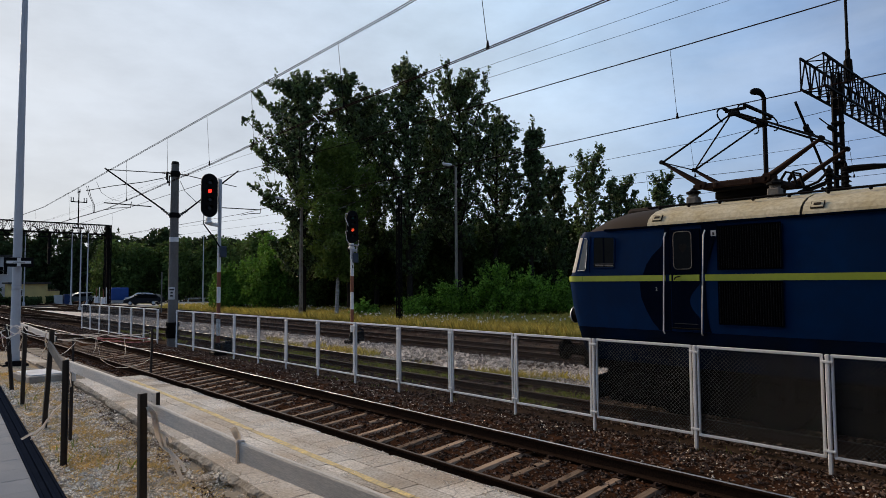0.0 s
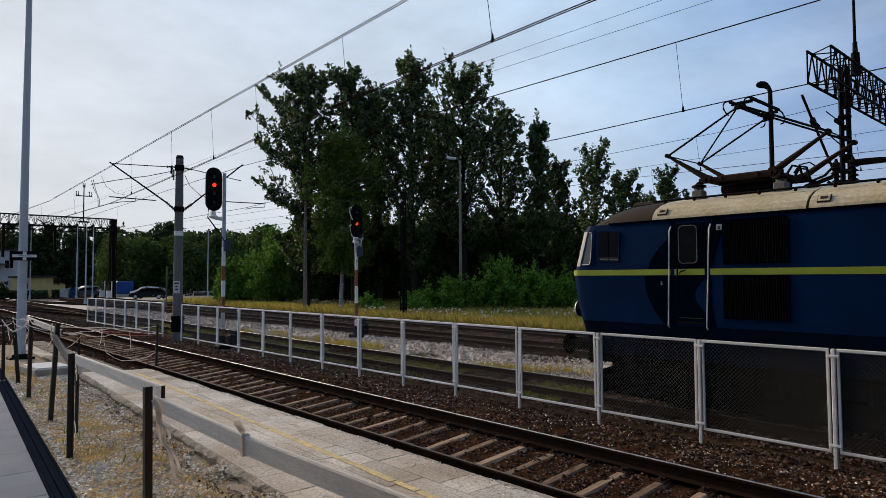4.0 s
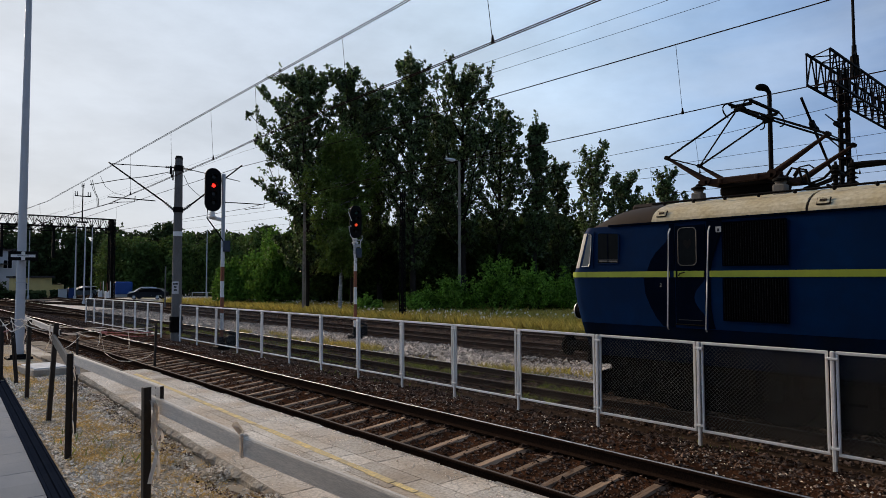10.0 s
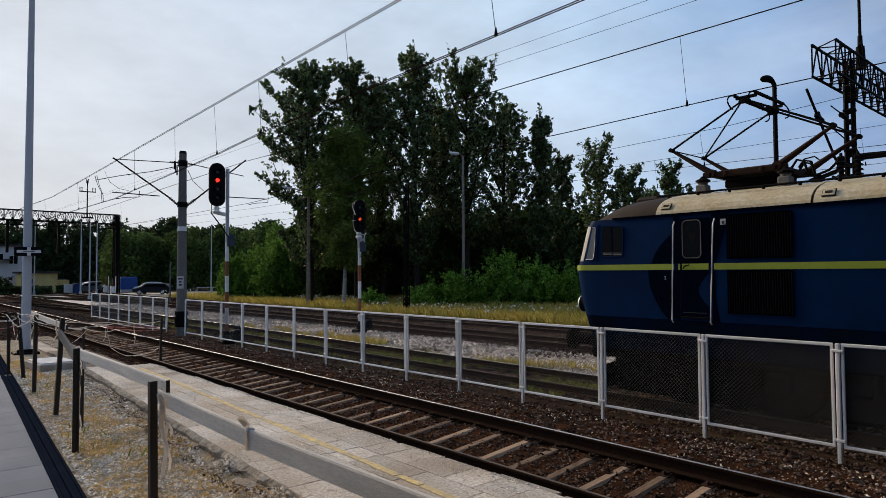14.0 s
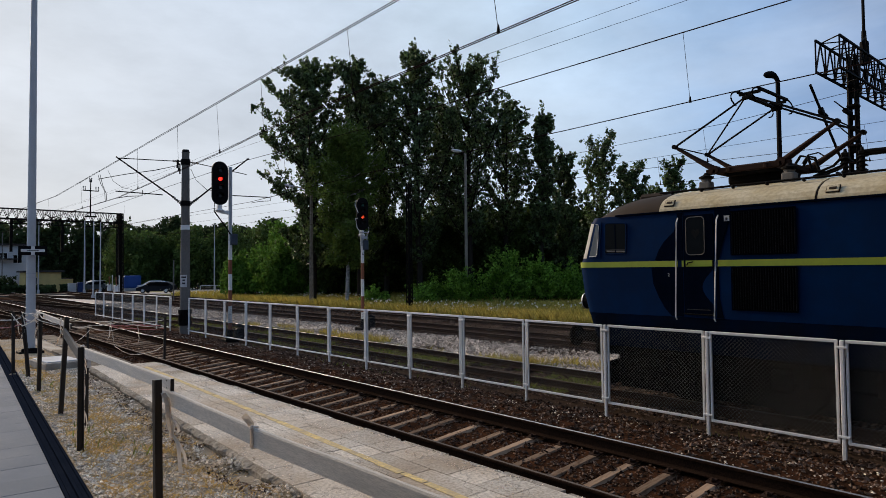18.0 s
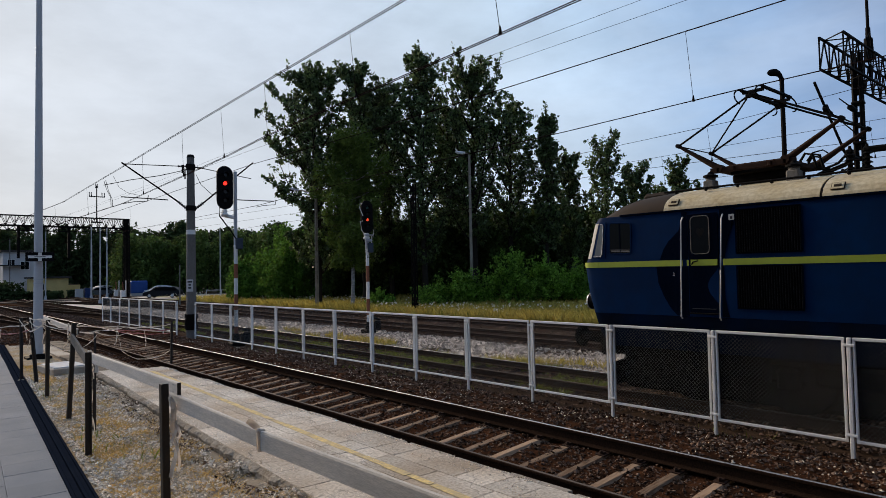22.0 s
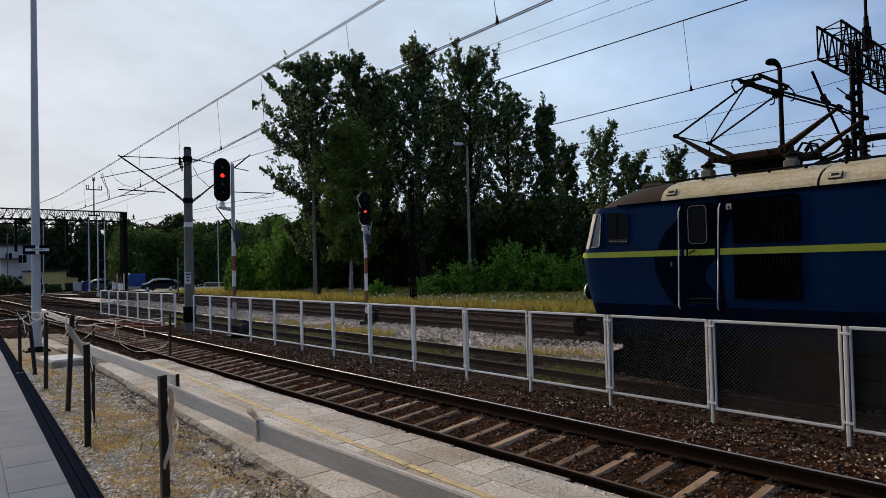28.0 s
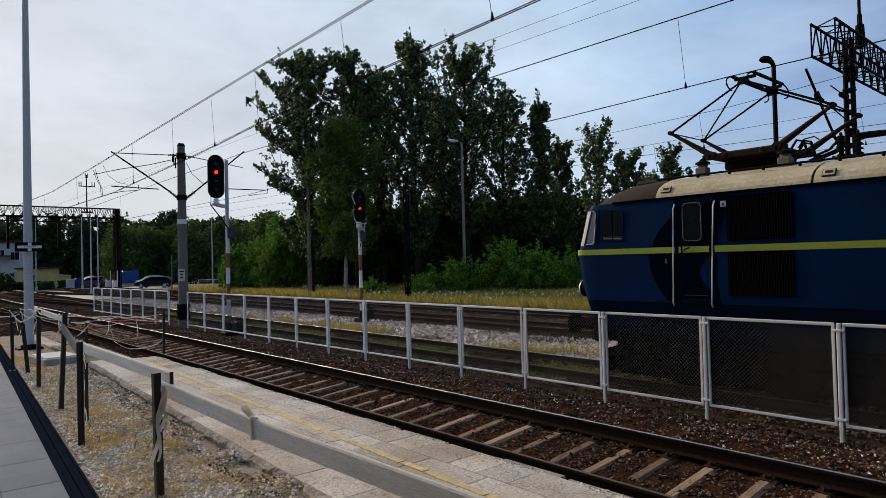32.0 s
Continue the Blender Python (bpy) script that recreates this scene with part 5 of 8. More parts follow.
# ==== lamps and poles ====
def street_lamp(place, h, turn, mat, label, arm=0.9, r=(0.16, 0.10), head_mat=ZINC):
    th = thing("street_lamp", pose(*place, 0, 0, turn), label, "street lamp")
    part("lamp_post", Shape().tube((0, 0, -0.1), (0, 0, h), r[0], r[1], 8), mat, th)
    part("lamp_arm", Shape().line([(0, 0, h - 0.1), (0, -arm * 0.3, h + 0.12), (0, -arm, h + 0.22)], 0.035), mat, th)
    hd = part("lamp_head", Shape().box((0, -arm - 0.3, h + 0.24), (0.26, 0.75, 0.16), Euler((-0.15, 0, 0)).to_matrix(), 0.05), head_mat, th)
    part("lamp_glass", Shape().box((0, -arm - 0.33, h + 0.15), (0.2, 0.5, 0.06), Euler((-0.15, 0, 0)).to_matrix(), 0.02), WHITE, hd)
    return th


street_lamp((32.3, 34.2, 0), 11.3, -133, LAMP_CONCRETE, "concrete street lamp with a short arm at the meadow", arm=0.35, r=(0.13, 0.085), head_mat=WHITE)
slim = thing("street_lamp", (24.45, 43.0, 0), "slim lattice concrete lamp before the dark trees", "street lamp")
part("lamp_post", lattice_post(Shape(), 0, 0, 0, 8.95, 0.19, 0.11, 22, 0.028), LAMP_CONCRETE, slim)
part("lamp_arm", Shape().line([(0, 0, 8.85), (-0.4, 0.25, 9.0), (-1.1, 0.7, 9.15)], 0.05), LAMP_CONCRETE, slim)
part("lamp_head", Shape().box((-1.35, 0.85, 9.2), (0.75, 0.25, 0.14), Euler((0, 0.2, -0.6)).to_matrix(), 0.05), ZINC, slim)
l3 = thing("street_lamp", (24.36, 9.23, 0), "dark steel street lamp with a round head", "street lamp")
part("lamp_post", Shape().tube((0, 0, 0), (0, 0, 9.5), 0.10, 0.075, 10), IRON, l3)
part("lamp_head", Shape().line([(0, 0, 9.4), (-0.02, 0.01, 9.52), (-0.06, 0.04, 9.6), (-0.13, 0.08, 9.66), (-0.22, 0.13, 9.69), (-0.32, 0.19, 9.69), (-0.42, 0.25, 9.67), (-0.48, 0.29, 9.65)], [0.07, 0.075, 0.085, 0.11, 0.13, 0.13, 0.1, 0.03], 12), IRON, l3, "rounded dark lamp head", True)
for x, y, h, r in ((20.1, 94.9, 9.6, 0.12), (16.4, 73.5, 8.0, 0.11), (21.4, 92.3, 9.4, 0.12), (25.15, 97.5, 10.0, 0.13), (15.7, 100, 9.9, 0.11), (29.3, 74.1, 8.3, 0.11)):
    th = thing("pale_pole", (x, y, 0), "slender pale steel pole at the far platform", "pole", "slender pale poles")
    part("shaft", Shape().tube((0, 0, -0.05), (0, 0, h), r * 0.75, r * 0.45, 8), POLE, th, smooth=True)
    part("foot", Shape().tube((0, 0, -0.05), (0, 0, 0.5), r * 1.5, r * 1.4, 8), POLE, th)
for x, y, h in ((20.8, 62.5, 3.9), (21.5, 101, 7.5), (12.6, 108, 8.5)):
    th = thing("thin_post", (x, y, 0), "thin dark post near the level crossing", "post")
    part("shaft", Shape().tube((0, 0, -0.05), (0, 0, h), 0.07, 0.06, 6), MAST, th)
    part("cap", Shape().tube((0, 0, h), (0, 0, h + 0.08), 0.09, 0.05, 6), IRON, th)
dark = thing("steel_mast", (24.75, 31.4, 0), "dark riveted steel mast before the trees", "mast")
part("lattice", lattice_post(Shape(), 0, 0, 0, 8.2, 0.26, 0.2, 14, 0.035), IRON, dark)
part("web_plate", Shape().box((0, 0, 3.2), (0.16, 0.06, 6.4)), IRON, dark)
part("rusty_foot", Shape().box((0, 0, 0.9), (0.2, 0.12, 0.5)), RUSTY, dark, "patch of bare rust")

pole = thing("tall_white_pole", (3.66, 24.6, 0.1), "tall pale grey steel pole with a cross sign plate", "pole")
part("shaft", Shape().tube((0, 0, 0), (0, 0, 13.5), 0.147, 0.08, 16), POLE, pole, smooth=True)
part("foot_plate", Shape().box((0, 0, 0.06), (0.7, 0.7, 0.14), bevel=0.02).box((0, -0.25, 0.14), (0.55, 0.1, 0.16), bevel=0.02), IRON, pole, "dark bolted foot plate")
for z in (2.5, 2.62):
    part("seam_ring", Shape().tube((0, 0, z), (0, 0, z + 0.02), 0.147, 0.147, 16), ZINC, pole)
FACE = Euler((0, 0, -0.10)).to_matrix()
plate = part("sign_plate", Shape().box((0.0, -0.27, 3.37), (0.80, 0.03, 0.30), FACE, 0.008), BLACK, pole, "black plate with a white cross")
part("cross_bar", Shape().box((0.0, -0.292, 3.37), (0.66, 0.012, 0.085), FACE), WHITE, plate)
part("cross_bar", Shape().box((0.0, -0.294, 3.37), (0.10, 0.012, 0.28), FACE), WHITE, plate)
part("cross_line", Shape().box((0.0, -0.304, 3.37), (0.32, 0.008, 0.02), FACE), INK, plate)
# ==== the electric locomotive, standing on the yard track ====
LOCO = (12.0, 7.78, RAIL_Z)
loco = thing("electric_locomotive", LOCO, "dark blue electric locomotive with cream roof and raised pantograph", "locomotive")
SKIRT_LEVELS = [(0.98, 1.38, -0.26), (1.12, 1.44, -0.18), (1.345, 1.485, -0.11), (1.595, 1.497, -0.035)]
BODY_LEVELS = [(1.60, 1.50, -0.03), (2.0, 1.50, 0.08), (2.46, 1.50, 0.15), (2.60, 1.50, 0.13), (2.68, 1.49, 0.09), (3.33, 1.475, -0.08), (3.45, 1.455, -0.15)]
LENGTH = 18.4


def outline(w, nose, z, tail=-LENGTH, r=0.22, bulge=0.06):
    """The plan of the body at one level, from the tail on one side round the nose to the tail on the other."""
    right = [(w, tail), (w, nose - r - 0.25)]
    for k in range(7):
        a = math.pi / 2 * k / 6
        right.append((w - r + r * math.cos(a), nose - bulge - r + r * math.sin(a) + bulge * 0.3 * math.sin(a)))
    right.append(((w - r) * 0.5, nose - bulge * 0.25))
    half = right + [(0.0, nose)]
    left = [(-x, y) for x, y in reversed(right)]
    return [(x, y, z) for x, y in half + left]


def loft(levels):
    s = Shape()
    rings = [outline(w, n, z) for z, w, n in levels]
    n = len(rings[0])
    for ring in rings:
        s.v += ring
    for i in range(len(rings) - 1):
        s.f += [(i * n + k, i * n + k + 1, (i + 1) * n + k + 1, (i + 1) * n + k) for k in range(n - 1)]
        s.f.append((i * n + n - 1, i * n, (i + 1) * n, (i + 1) * n + n - 1))
    s.f += [tuple(range(n - 1, -1, -1)), tuple(range((len(rings) - 1) * n, len(rings) * n))]
    return s


body = part("body", loft(BODY_LEVELS), BLUE, loco, "dark blue steel body", True)
# lower band in a darker blue than the body above it
part("skirt", loft(SKIRT_LEVELS), SKIRT, loco, "dark blue lower skirt", True)
# roof: a vault along the body, sooty over the cab
VAULT = [(1.47, 3.44), (1.45, 3.52), (1.40, 3.60), (1.30, 3.68), (1.12, 3.765), (0.85, 3.84), (0.5, 3.90), (0.0, 3.92)]


def vault(ya, yb, grow=0.0):
    half = [(x + grow, z + grow) for x, z in VAULT]
    ring = half + [(-x, z) for x, z in reversed(half[:-1])]
    return Shape().slab([(x, ya, z) for x, z in ring], (0, yb - ya, 0))


part("roof", vault(-1.70, -4.26), CREAM, loco, "stained cream roof section")
part("roof", vault(-4.30, -LENGTH), CREAM, loco, "stained cream roof section")
part("roof_joint", vault(-4.255, -4.305, -0.012), SOOT, loco)
cap = Shape()
rings = []
for y, k, drop in ((-1.70, 1.0, 0.0), (-1.35, 1.0, 0.01), (-0.9, 0.995, 0.04), (-0.6, 0.98, 0.10), (-0.36, 0.96, 0.19), (-0.17, 0.94, 0.30)):
    half = [(x * k, max(3.44, 3.44 + (z - 3.44 - drop) if z > 3.46 else z)) for x, z in VAULT]
    rings.append([(x, y - (0.10 * (abs(x) / 1.47) ** 3 if y > -1.5 else 0), z) for x, z in half + [(-x, z) for x, z in reversed(half[:-1])]])
n = len(rings[0])
for ring in rings:
    cap.v += ring
for i in range(len(rings) - 1):
    cap.f += [(i * n + k, i * n + k + 1, (i + 1) * n + k + 1, (i + 1) * n + k) for k in range(n - 1)]
cap.f += [tuple(range(n)), tuple(range(len(cap.v) - 1, len(cap.v) - n - 1, -1))]
part("cab_roof", cap, SOOT, loco, "sooty brown roof over the cab", True)
part("headlamp_box", Shape().box((0, -0.95, 3.87), (0.85, 0.6, 0.18), bevel=0.06), SOOT, loco)
part("gutter", Shape().box((-1.475, -9.6, 3.455), (0.035, 17.6, 0.035)), NAVY, loco)
# stripe, dark pattern and panels on the side towards the fence
SX = -1.503
for y0, y1 in ((-0.30, -2.06), (-2.14, -2.18), (-2.22, -2.70), (-2.78, -2.98), (-2.98, -LENGTH)):
    part("stripe", Shape().box((SX, (y0 + y1) / 2, 2.53), (0.012, abs(y1 - y0), 0.105)), GREEN, loco, "yellow-green waist stripe")
nose_ring = outline(1.512, 0.162, 2.478)[1:-1]
ns = Shape()
ns.slab(nose_ring + [(x * 0.985, y - 0.02, z) for x, y, z in reversed(nose_ring)], (0, 0, 0.105))
part("stripe", ns, GREEN, loco, "yellow-green waist stripe round the nose")


def dark_patch(pts, x=SX + 0.001):
    return part("navy_panel", Shape().slab([(x, y, z) for y, z in pts], (-0.004, 0, 0)), NAVY, loco, "near-black painted pattern")


dark_patch([(-2.16, 1.61), (-1.93, 1.61), (-1.80, 1.75), (-1.68, 1.95), (-1.58, 2.18), (-1.55, 2.47), (-2.16, 2.47)])
dark_patch([(-1.62, 2.59), (-1.70, 2.78), (-1.80, 2.92), (-2.0, 3.1), (-2.06, 3.25), (-2.06, 3.42), (-2.16, 3.42), (-2.16, 2.59)])
dark_patch([(-2.74, 1.61), (-2.87, 1.61), (-2.84, 1.7), (-2.80, 1.95), (-2.79, 2.47), (-2.74, 2.47)])
dark_patch([(-2.74, 3.42), (-3.0, 3.42), (-3.0, 3.3), (-2.90, 3.0), (-2.83, 2.75), (-2.80, 2.59), (-2.74, 2.59)])
part("lower_sill", Shape().box((-1.506, -9.4, 1.50), (0.014, 17.6, 0.18)), SKIRT, loco)
# door with its window and handrails
door = part("door", Shape().box((-1.499, -2.44, 2.52), (0.02, 0.54, 1.70), bevel=0.006), NAVY, loco, "near-black cab door")
pts = [(cy + 0.075 * math.cos(a), cz + 0.075 * math.sin(a)) for cy, cz, a0 in ((-2.305, 3.255, 0), (-2.485, 3.255, 90), (-2.485, 2.755, 180), (-2.305, 2.755, 270)) for a in [radians(a0 + 22.5 * k) for k in range(5)]]
part("door_window", Shape().slab([(-1.511, y, z) for y, z in pts], (-0.004, 0, 0)), DARK_GLASS, door)
gasket = Shape()
for a, b in zip(pts, pts[1:] + pts[:1]):
    gasket.tube((-1.515, *a), (-1.515, *b), 0.008, n=6)
part("window_gasket", gasket, MAST, door, "grey rubber window gasket")
# a dark paper heart behind the door window
heart = [(-2.40 + 0.075 * math.sin(t) ** 3, 3.05 + 0.0062 * (13 * math.cos(t) - 5 * math.cos(2 * t) - 2 * math.cos(3 * t) - math.cos(4 * t))) for t in [2 * math.pi * k / 20 for k in range(20)]]
part("heart_sticker", Shape().slab([(-1.5155, y, z) for y, z in heart], (-0.002, 0, 0)), BLACK, door, "dark heart-shaped sticker")
lens = [(-2.70, 1.80)] + [(-2.68 + 0.17 * math.sin(math.pi * k / 8), 1.85 + 0.55 * k / 8) for k in range(9)] + [(-2.70, 2.45)]
part("blue_patch", Shape().slab([(-1.5095, y, z) for y, z in lens], (-0.003, 0, 0)), BLUE, door, "blue painted lens shape")
part("door_sill", Shape().bar((-1.512, -2.22, 1.74), (-1.512, -2.64, 1.74), 0.008, 0.012), INK, door)
part("door_stripe", Shape().box((-1.511, -2.45, 2.53), (0.008, 0.47, 0.105)), GREEN, door)
part("door_handle", Shape().line([(-1.53, -2.24, 2.50), (-1.545, -2.27, 2.54), (-1.545, -2.36, 2.56)], 0.012), IRON, door)
part("door_step", Shape().box((-1.53, -2.44, 1.66), (0.06, 0.52, 0.02), bevel=0.004), IRON, loco)
for y0, y1 in ((-2.04, -2.085), (-2.73, -2.80)):
    part("handrail", Shape().line([(-1.53, y0, 1.56), (-1.568, y0, 1.60), (-1.57, (y0 + y1) / 2, 2.4), (-1.567, y1, 3.25), (-1.51, y1, 3.33)], 0.012, 8), WHITE, loco, "pale steel handrail", True)
# cab side window, recessed, with a dark cab behind it
wpts = [(-0.575, 2.735), (-0.555, 2.76), (-0.565, 3.30), (-0.60, 3.335), (-1.0, 3.31), (-1.035, 3.28), (-1.02, 2.755), (-0.99, 2.735)]
win = part("cab_window", Shape().slab([(-1.494, y, z) for y, z in wpts], (-0.004, 0, 0)), DARK_GLASS, loco)
fr = Shape()
for a, b in zip(wpts, wpts[1:] + wpts[:1]):
    fr.bar((-1.494, *a), (-1.494, *b), 0.016, 0.022, 0.004)
part("window_frame", fr, BLUE, win)
part("sliding_sash", Shape().bar((-1.4995, -0.80, 2.75), (-1.4995, -0.79, 3.31), 0.006, 0.022), NAVY, win)
part("desk_edge", Shape().bar((-1.4995, -0.60, 2.79), (-1.4995, -1.0, 2.775), 0.004, 0.03), MAST, win, "pale grey desk edge behind the glass")
part("window_rail", Shape().bar((-1.5, -0.57, 2.815), (-1.5, -1.01, 2.815), 0.008, 0.012), INK, win)
part("drain_pipe", Shape().line([(-1.497, -0.45, 2.66), (-1.500, -0.455, 3.0), (-1.487, -0.48, 3.36)], 0.012, 6), BLUE, loco)


def on_corner(side, turn, z, off=0.005):
    """The point of the rounded nose corner at a turn (0: the side, 90: the front) and a height."""
    for (za, wa, na), (zb, wb, nb) in zip(BODY_LEVELS, BODY_LEVELS[1:]):
        if za <= z <= zb:
            u = (z - za) / (zb - za)
            w, nose, r, bulge, a = wa + (wb - wa) * u, na + (nb - na) * u, 0.22, 0.06, radians(turn)
            return Vector((side * (w - r + (r + off) * math.cos(a)), nose - bulge - r + (r + off) * math.sin(a) + bulge * 0.3 * math.sin(a), z))


def corner_patch(side, turns, zs, off=0.005):
    s, n = Shape(), len(turns)
    s.add([on_corner(side, t, z, o) for o in (off, off - 0.02) for z in zs for t in turns],
          [(j * n + k, j * n + k + 1, (j + 1) * n + k + 1, (j + 1) * n + k) for j in range(len(zs) - 1) for k in range(n - 1)]
          + [(j * n + k, (j + 1) * n + k, (j + 1) * n + k + n * len(zs), j * n + k + n * len(zs)) for j in range(len(zs) - 1) for k in (0, n - 1)])
    return s


for side in (-1, 1):
    part("corner_pillar", corner_patch(side, [14, 25, 36, 47, 60, 75], [2.66, 2.9, 3.1, 3.34]), PILLAR, loco, "pale painted corner pillar", True)
    part("quarter_light", Shape().slab([(side * 1.492, -0.20, 2.70), (side * 1.478, -0.355, 3.31), (side * 1.478, -0.41, 3.31), (side * 1.490, -0.40, 3.0), (side * 1.492, -0.37, 2.74), (side * 1.492, -0.34, 2.70)], (side * 0.008, 0, 0)), SCREEN_GLASS, loco, "narrow corner window")
    ws = part("windscreen", Shape().slab([on_corner(side, 72, 2.72), on_corner(side, 72, 3.30), Vector((side * 0.08, -0.068, 3.30)), Vector((side * 0.08, 0.085, 2.72))], (0, 0.01, 0)), SCREEN_GLASS, loco)
    part("windscreen_frame", Shape().tube((side * 0.08, 0.09, 2.72), (side * 0.08, -0.06, 3.30), 0.012), WHITE, ws)
ql = Shape().line([(-1.503, -0.19, 2.69), (-1.503, -0.35, 2.69), (-1.503, -0.38, 2.74), (-1.502, -0.41, 3.0), (-1.49, -0.42, 3.28), (-1.488, -0.40, 3.32), (-1.488, -0.35, 3.325)], 0.009, 6)
part("quarter_light_frame", ql, ZINC, loco)
# ventilation grilles
for z0, z1, cut in ((2.66, 3.38, 25), (1.76, 2.46, 25)):
    g = part("grille", Shape().box((-1.495, -3.51, (z0 + z1) / 2), (0.02, 0.99, z1 - z0)), GRILLE, loco, "black louvred ventilation grille")
    slat = Shape().box((0, 0, 0), (0.03, 0.014, z1 - z0 - 0.04), Euler((0, 0, 0.5)).to_matrix()).mesh("slat", SLAT)
    for k in range(cut):
        part("slat", slat, None, g, at=(-1.507, -3.03 - 0.96 * k / (cut - 1), (z0 + z1) / 2))
    b = Shape()
    for p, q in (((-1.52, -3.01, z0), (-1.52, -4.01, z0)), ((-1.52, -3.01, z1), (-1.52, -4.01, z1)), ((-1.52, -3.01, z0), (-1.52, -3.01, z1)), ((-1.52, -4.01, z0), (-1.52, -4.01, z1))):
        b.bar(p, q, 0.014)
    part("grille_frame", b, NAVY, g)
for y0 in (-6.2, -8.4, -10.6):
    part("grille", Shape().box((-1.497, y0, 3.0), (0.02, 1.3, 0.6)), GRILLE, loco)
part("notice", Shape().box((-1.508, -2.945, 3.27), (0.008, 0.09, 0.095)), PAPER, loco, "small white notice")
part("notice_mark", Shape().box((-1.514, -2.945, 3.26), (0.004, 0.035, 0.05)), INK, loco)
two = bpy.data.curves.new("cab_number", "FONT")
two.body, two.size, two.extrude = "2", 0.08, 0.001
two.materials.append(PAPER)
num = new("cab_number", two)
num.parent = loco
num.matrix_basis = Matrix.Translation((-1.512, -1.87, 2.31)) @ Euler((radians(90), 0, radians(-90))).to_matrix().to_4x4()
for y in (-1.88, -4.50):
    h = part("roof_hatch", Shape().box((-1.400, y, 3.612), (0.02, 0.19, 0.14), Euler((0, 0.62, 0)).to_matrix(), 0.006), SOOT, loco, "dark framed roof hatch")
    part("hatch_lid", Shape().box((-1.409, y, 3.618), (0.016, 0.165, 0.115), Euler((0, 0.62, 0)).to_matrix(), 0.004), CREAM, h)
    part("hatch_slot", Shape().box((-1.419, y, 3.625), (0.012, 0.10, 0.045), Euler((0, 0.62, 0)).to_matrix(), 0.003), SOOT, h)
for x in (-1.06, 1.06):
    part("roof_gallery", Shape().tube((x, -1.5, 3.855), (x, -17, 3.85), 0.019, n=8), IRON, loco, "dark cable pipe along the roof")
for k in range(14):
    part("gallery_foot", Shape().box((-1.07, -1.75 - k * 0.56, 3.835), (0.06, 0.045, 0.065), bevel=0.012), IRON, loco)
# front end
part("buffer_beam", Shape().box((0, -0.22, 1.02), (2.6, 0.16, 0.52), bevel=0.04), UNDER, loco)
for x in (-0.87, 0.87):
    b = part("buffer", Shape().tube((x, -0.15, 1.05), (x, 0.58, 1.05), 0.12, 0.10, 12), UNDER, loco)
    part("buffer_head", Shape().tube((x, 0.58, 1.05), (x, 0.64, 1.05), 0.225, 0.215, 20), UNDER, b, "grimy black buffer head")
    lamp = part("headlight", Shape().tube((x * 1.22, -0.1, 1.80), (x * 1.22, 0.20, 1.80), 0.15, 0.165, 16), IRON, loco)
    part("headlight_rim", Shape().tube((x * 1.22, 0.19, 1.80), (x * 1.22, 0.22, 1.80), 0.175, 0.165, 16), ZINC, lamp)
part("coupler", Shape().tube((0, -0.2, 1.02), (0, 0.35, 1.0), 0.05).line([(0, 0.3, 1.0), (0, 0.42, 0.8), (0, 0.32, 0.6)], 0.03), UNDER, loco)
part("plough", Shape().slab([(-1.3, -0.3, 0.15), (0, 0.05, 0.15), (1.3, -0.3, 0.15), (1.3, -0.34, 0.6), (0, -0.05, 0.6), (-1.3, -0.34, 0.6)], (0, -0.04, 0)), UNDER, loco)
part("cab_step", Shape().box((-1.36, -0.62, 0.55), (0.16, 0.4, 0.04)).box((-1.36, -0.62, 0.85), (0.14, 0.36, 0.04)).bar((-1.36, -0.8, 0.4), (-1.36, -0.8, 1.0), 0.04), UNDER, loco)
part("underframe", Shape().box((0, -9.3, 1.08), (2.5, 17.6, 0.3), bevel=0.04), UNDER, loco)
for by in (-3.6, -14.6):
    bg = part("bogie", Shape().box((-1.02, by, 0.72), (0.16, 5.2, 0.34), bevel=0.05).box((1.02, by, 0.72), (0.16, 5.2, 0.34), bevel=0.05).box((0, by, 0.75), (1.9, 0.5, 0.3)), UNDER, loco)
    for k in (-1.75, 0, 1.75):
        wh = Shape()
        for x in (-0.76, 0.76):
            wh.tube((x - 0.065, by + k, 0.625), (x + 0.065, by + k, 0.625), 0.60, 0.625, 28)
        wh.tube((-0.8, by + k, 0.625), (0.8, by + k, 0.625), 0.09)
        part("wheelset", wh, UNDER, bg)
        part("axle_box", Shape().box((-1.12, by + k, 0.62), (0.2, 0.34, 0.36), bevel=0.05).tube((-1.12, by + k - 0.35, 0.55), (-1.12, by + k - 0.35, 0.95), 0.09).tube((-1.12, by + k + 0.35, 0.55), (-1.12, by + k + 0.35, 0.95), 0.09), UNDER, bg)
# added solid boxes: they hide the bright ground and stand in for shade
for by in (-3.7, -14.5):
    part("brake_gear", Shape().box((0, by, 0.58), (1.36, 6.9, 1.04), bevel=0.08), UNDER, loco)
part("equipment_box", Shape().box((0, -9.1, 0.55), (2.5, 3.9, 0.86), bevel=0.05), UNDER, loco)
part("far_side_stripe", Shape().box((1.503, -9.3, 2.53), (0.012, 17.4, 0.105)), GREEN, loco)

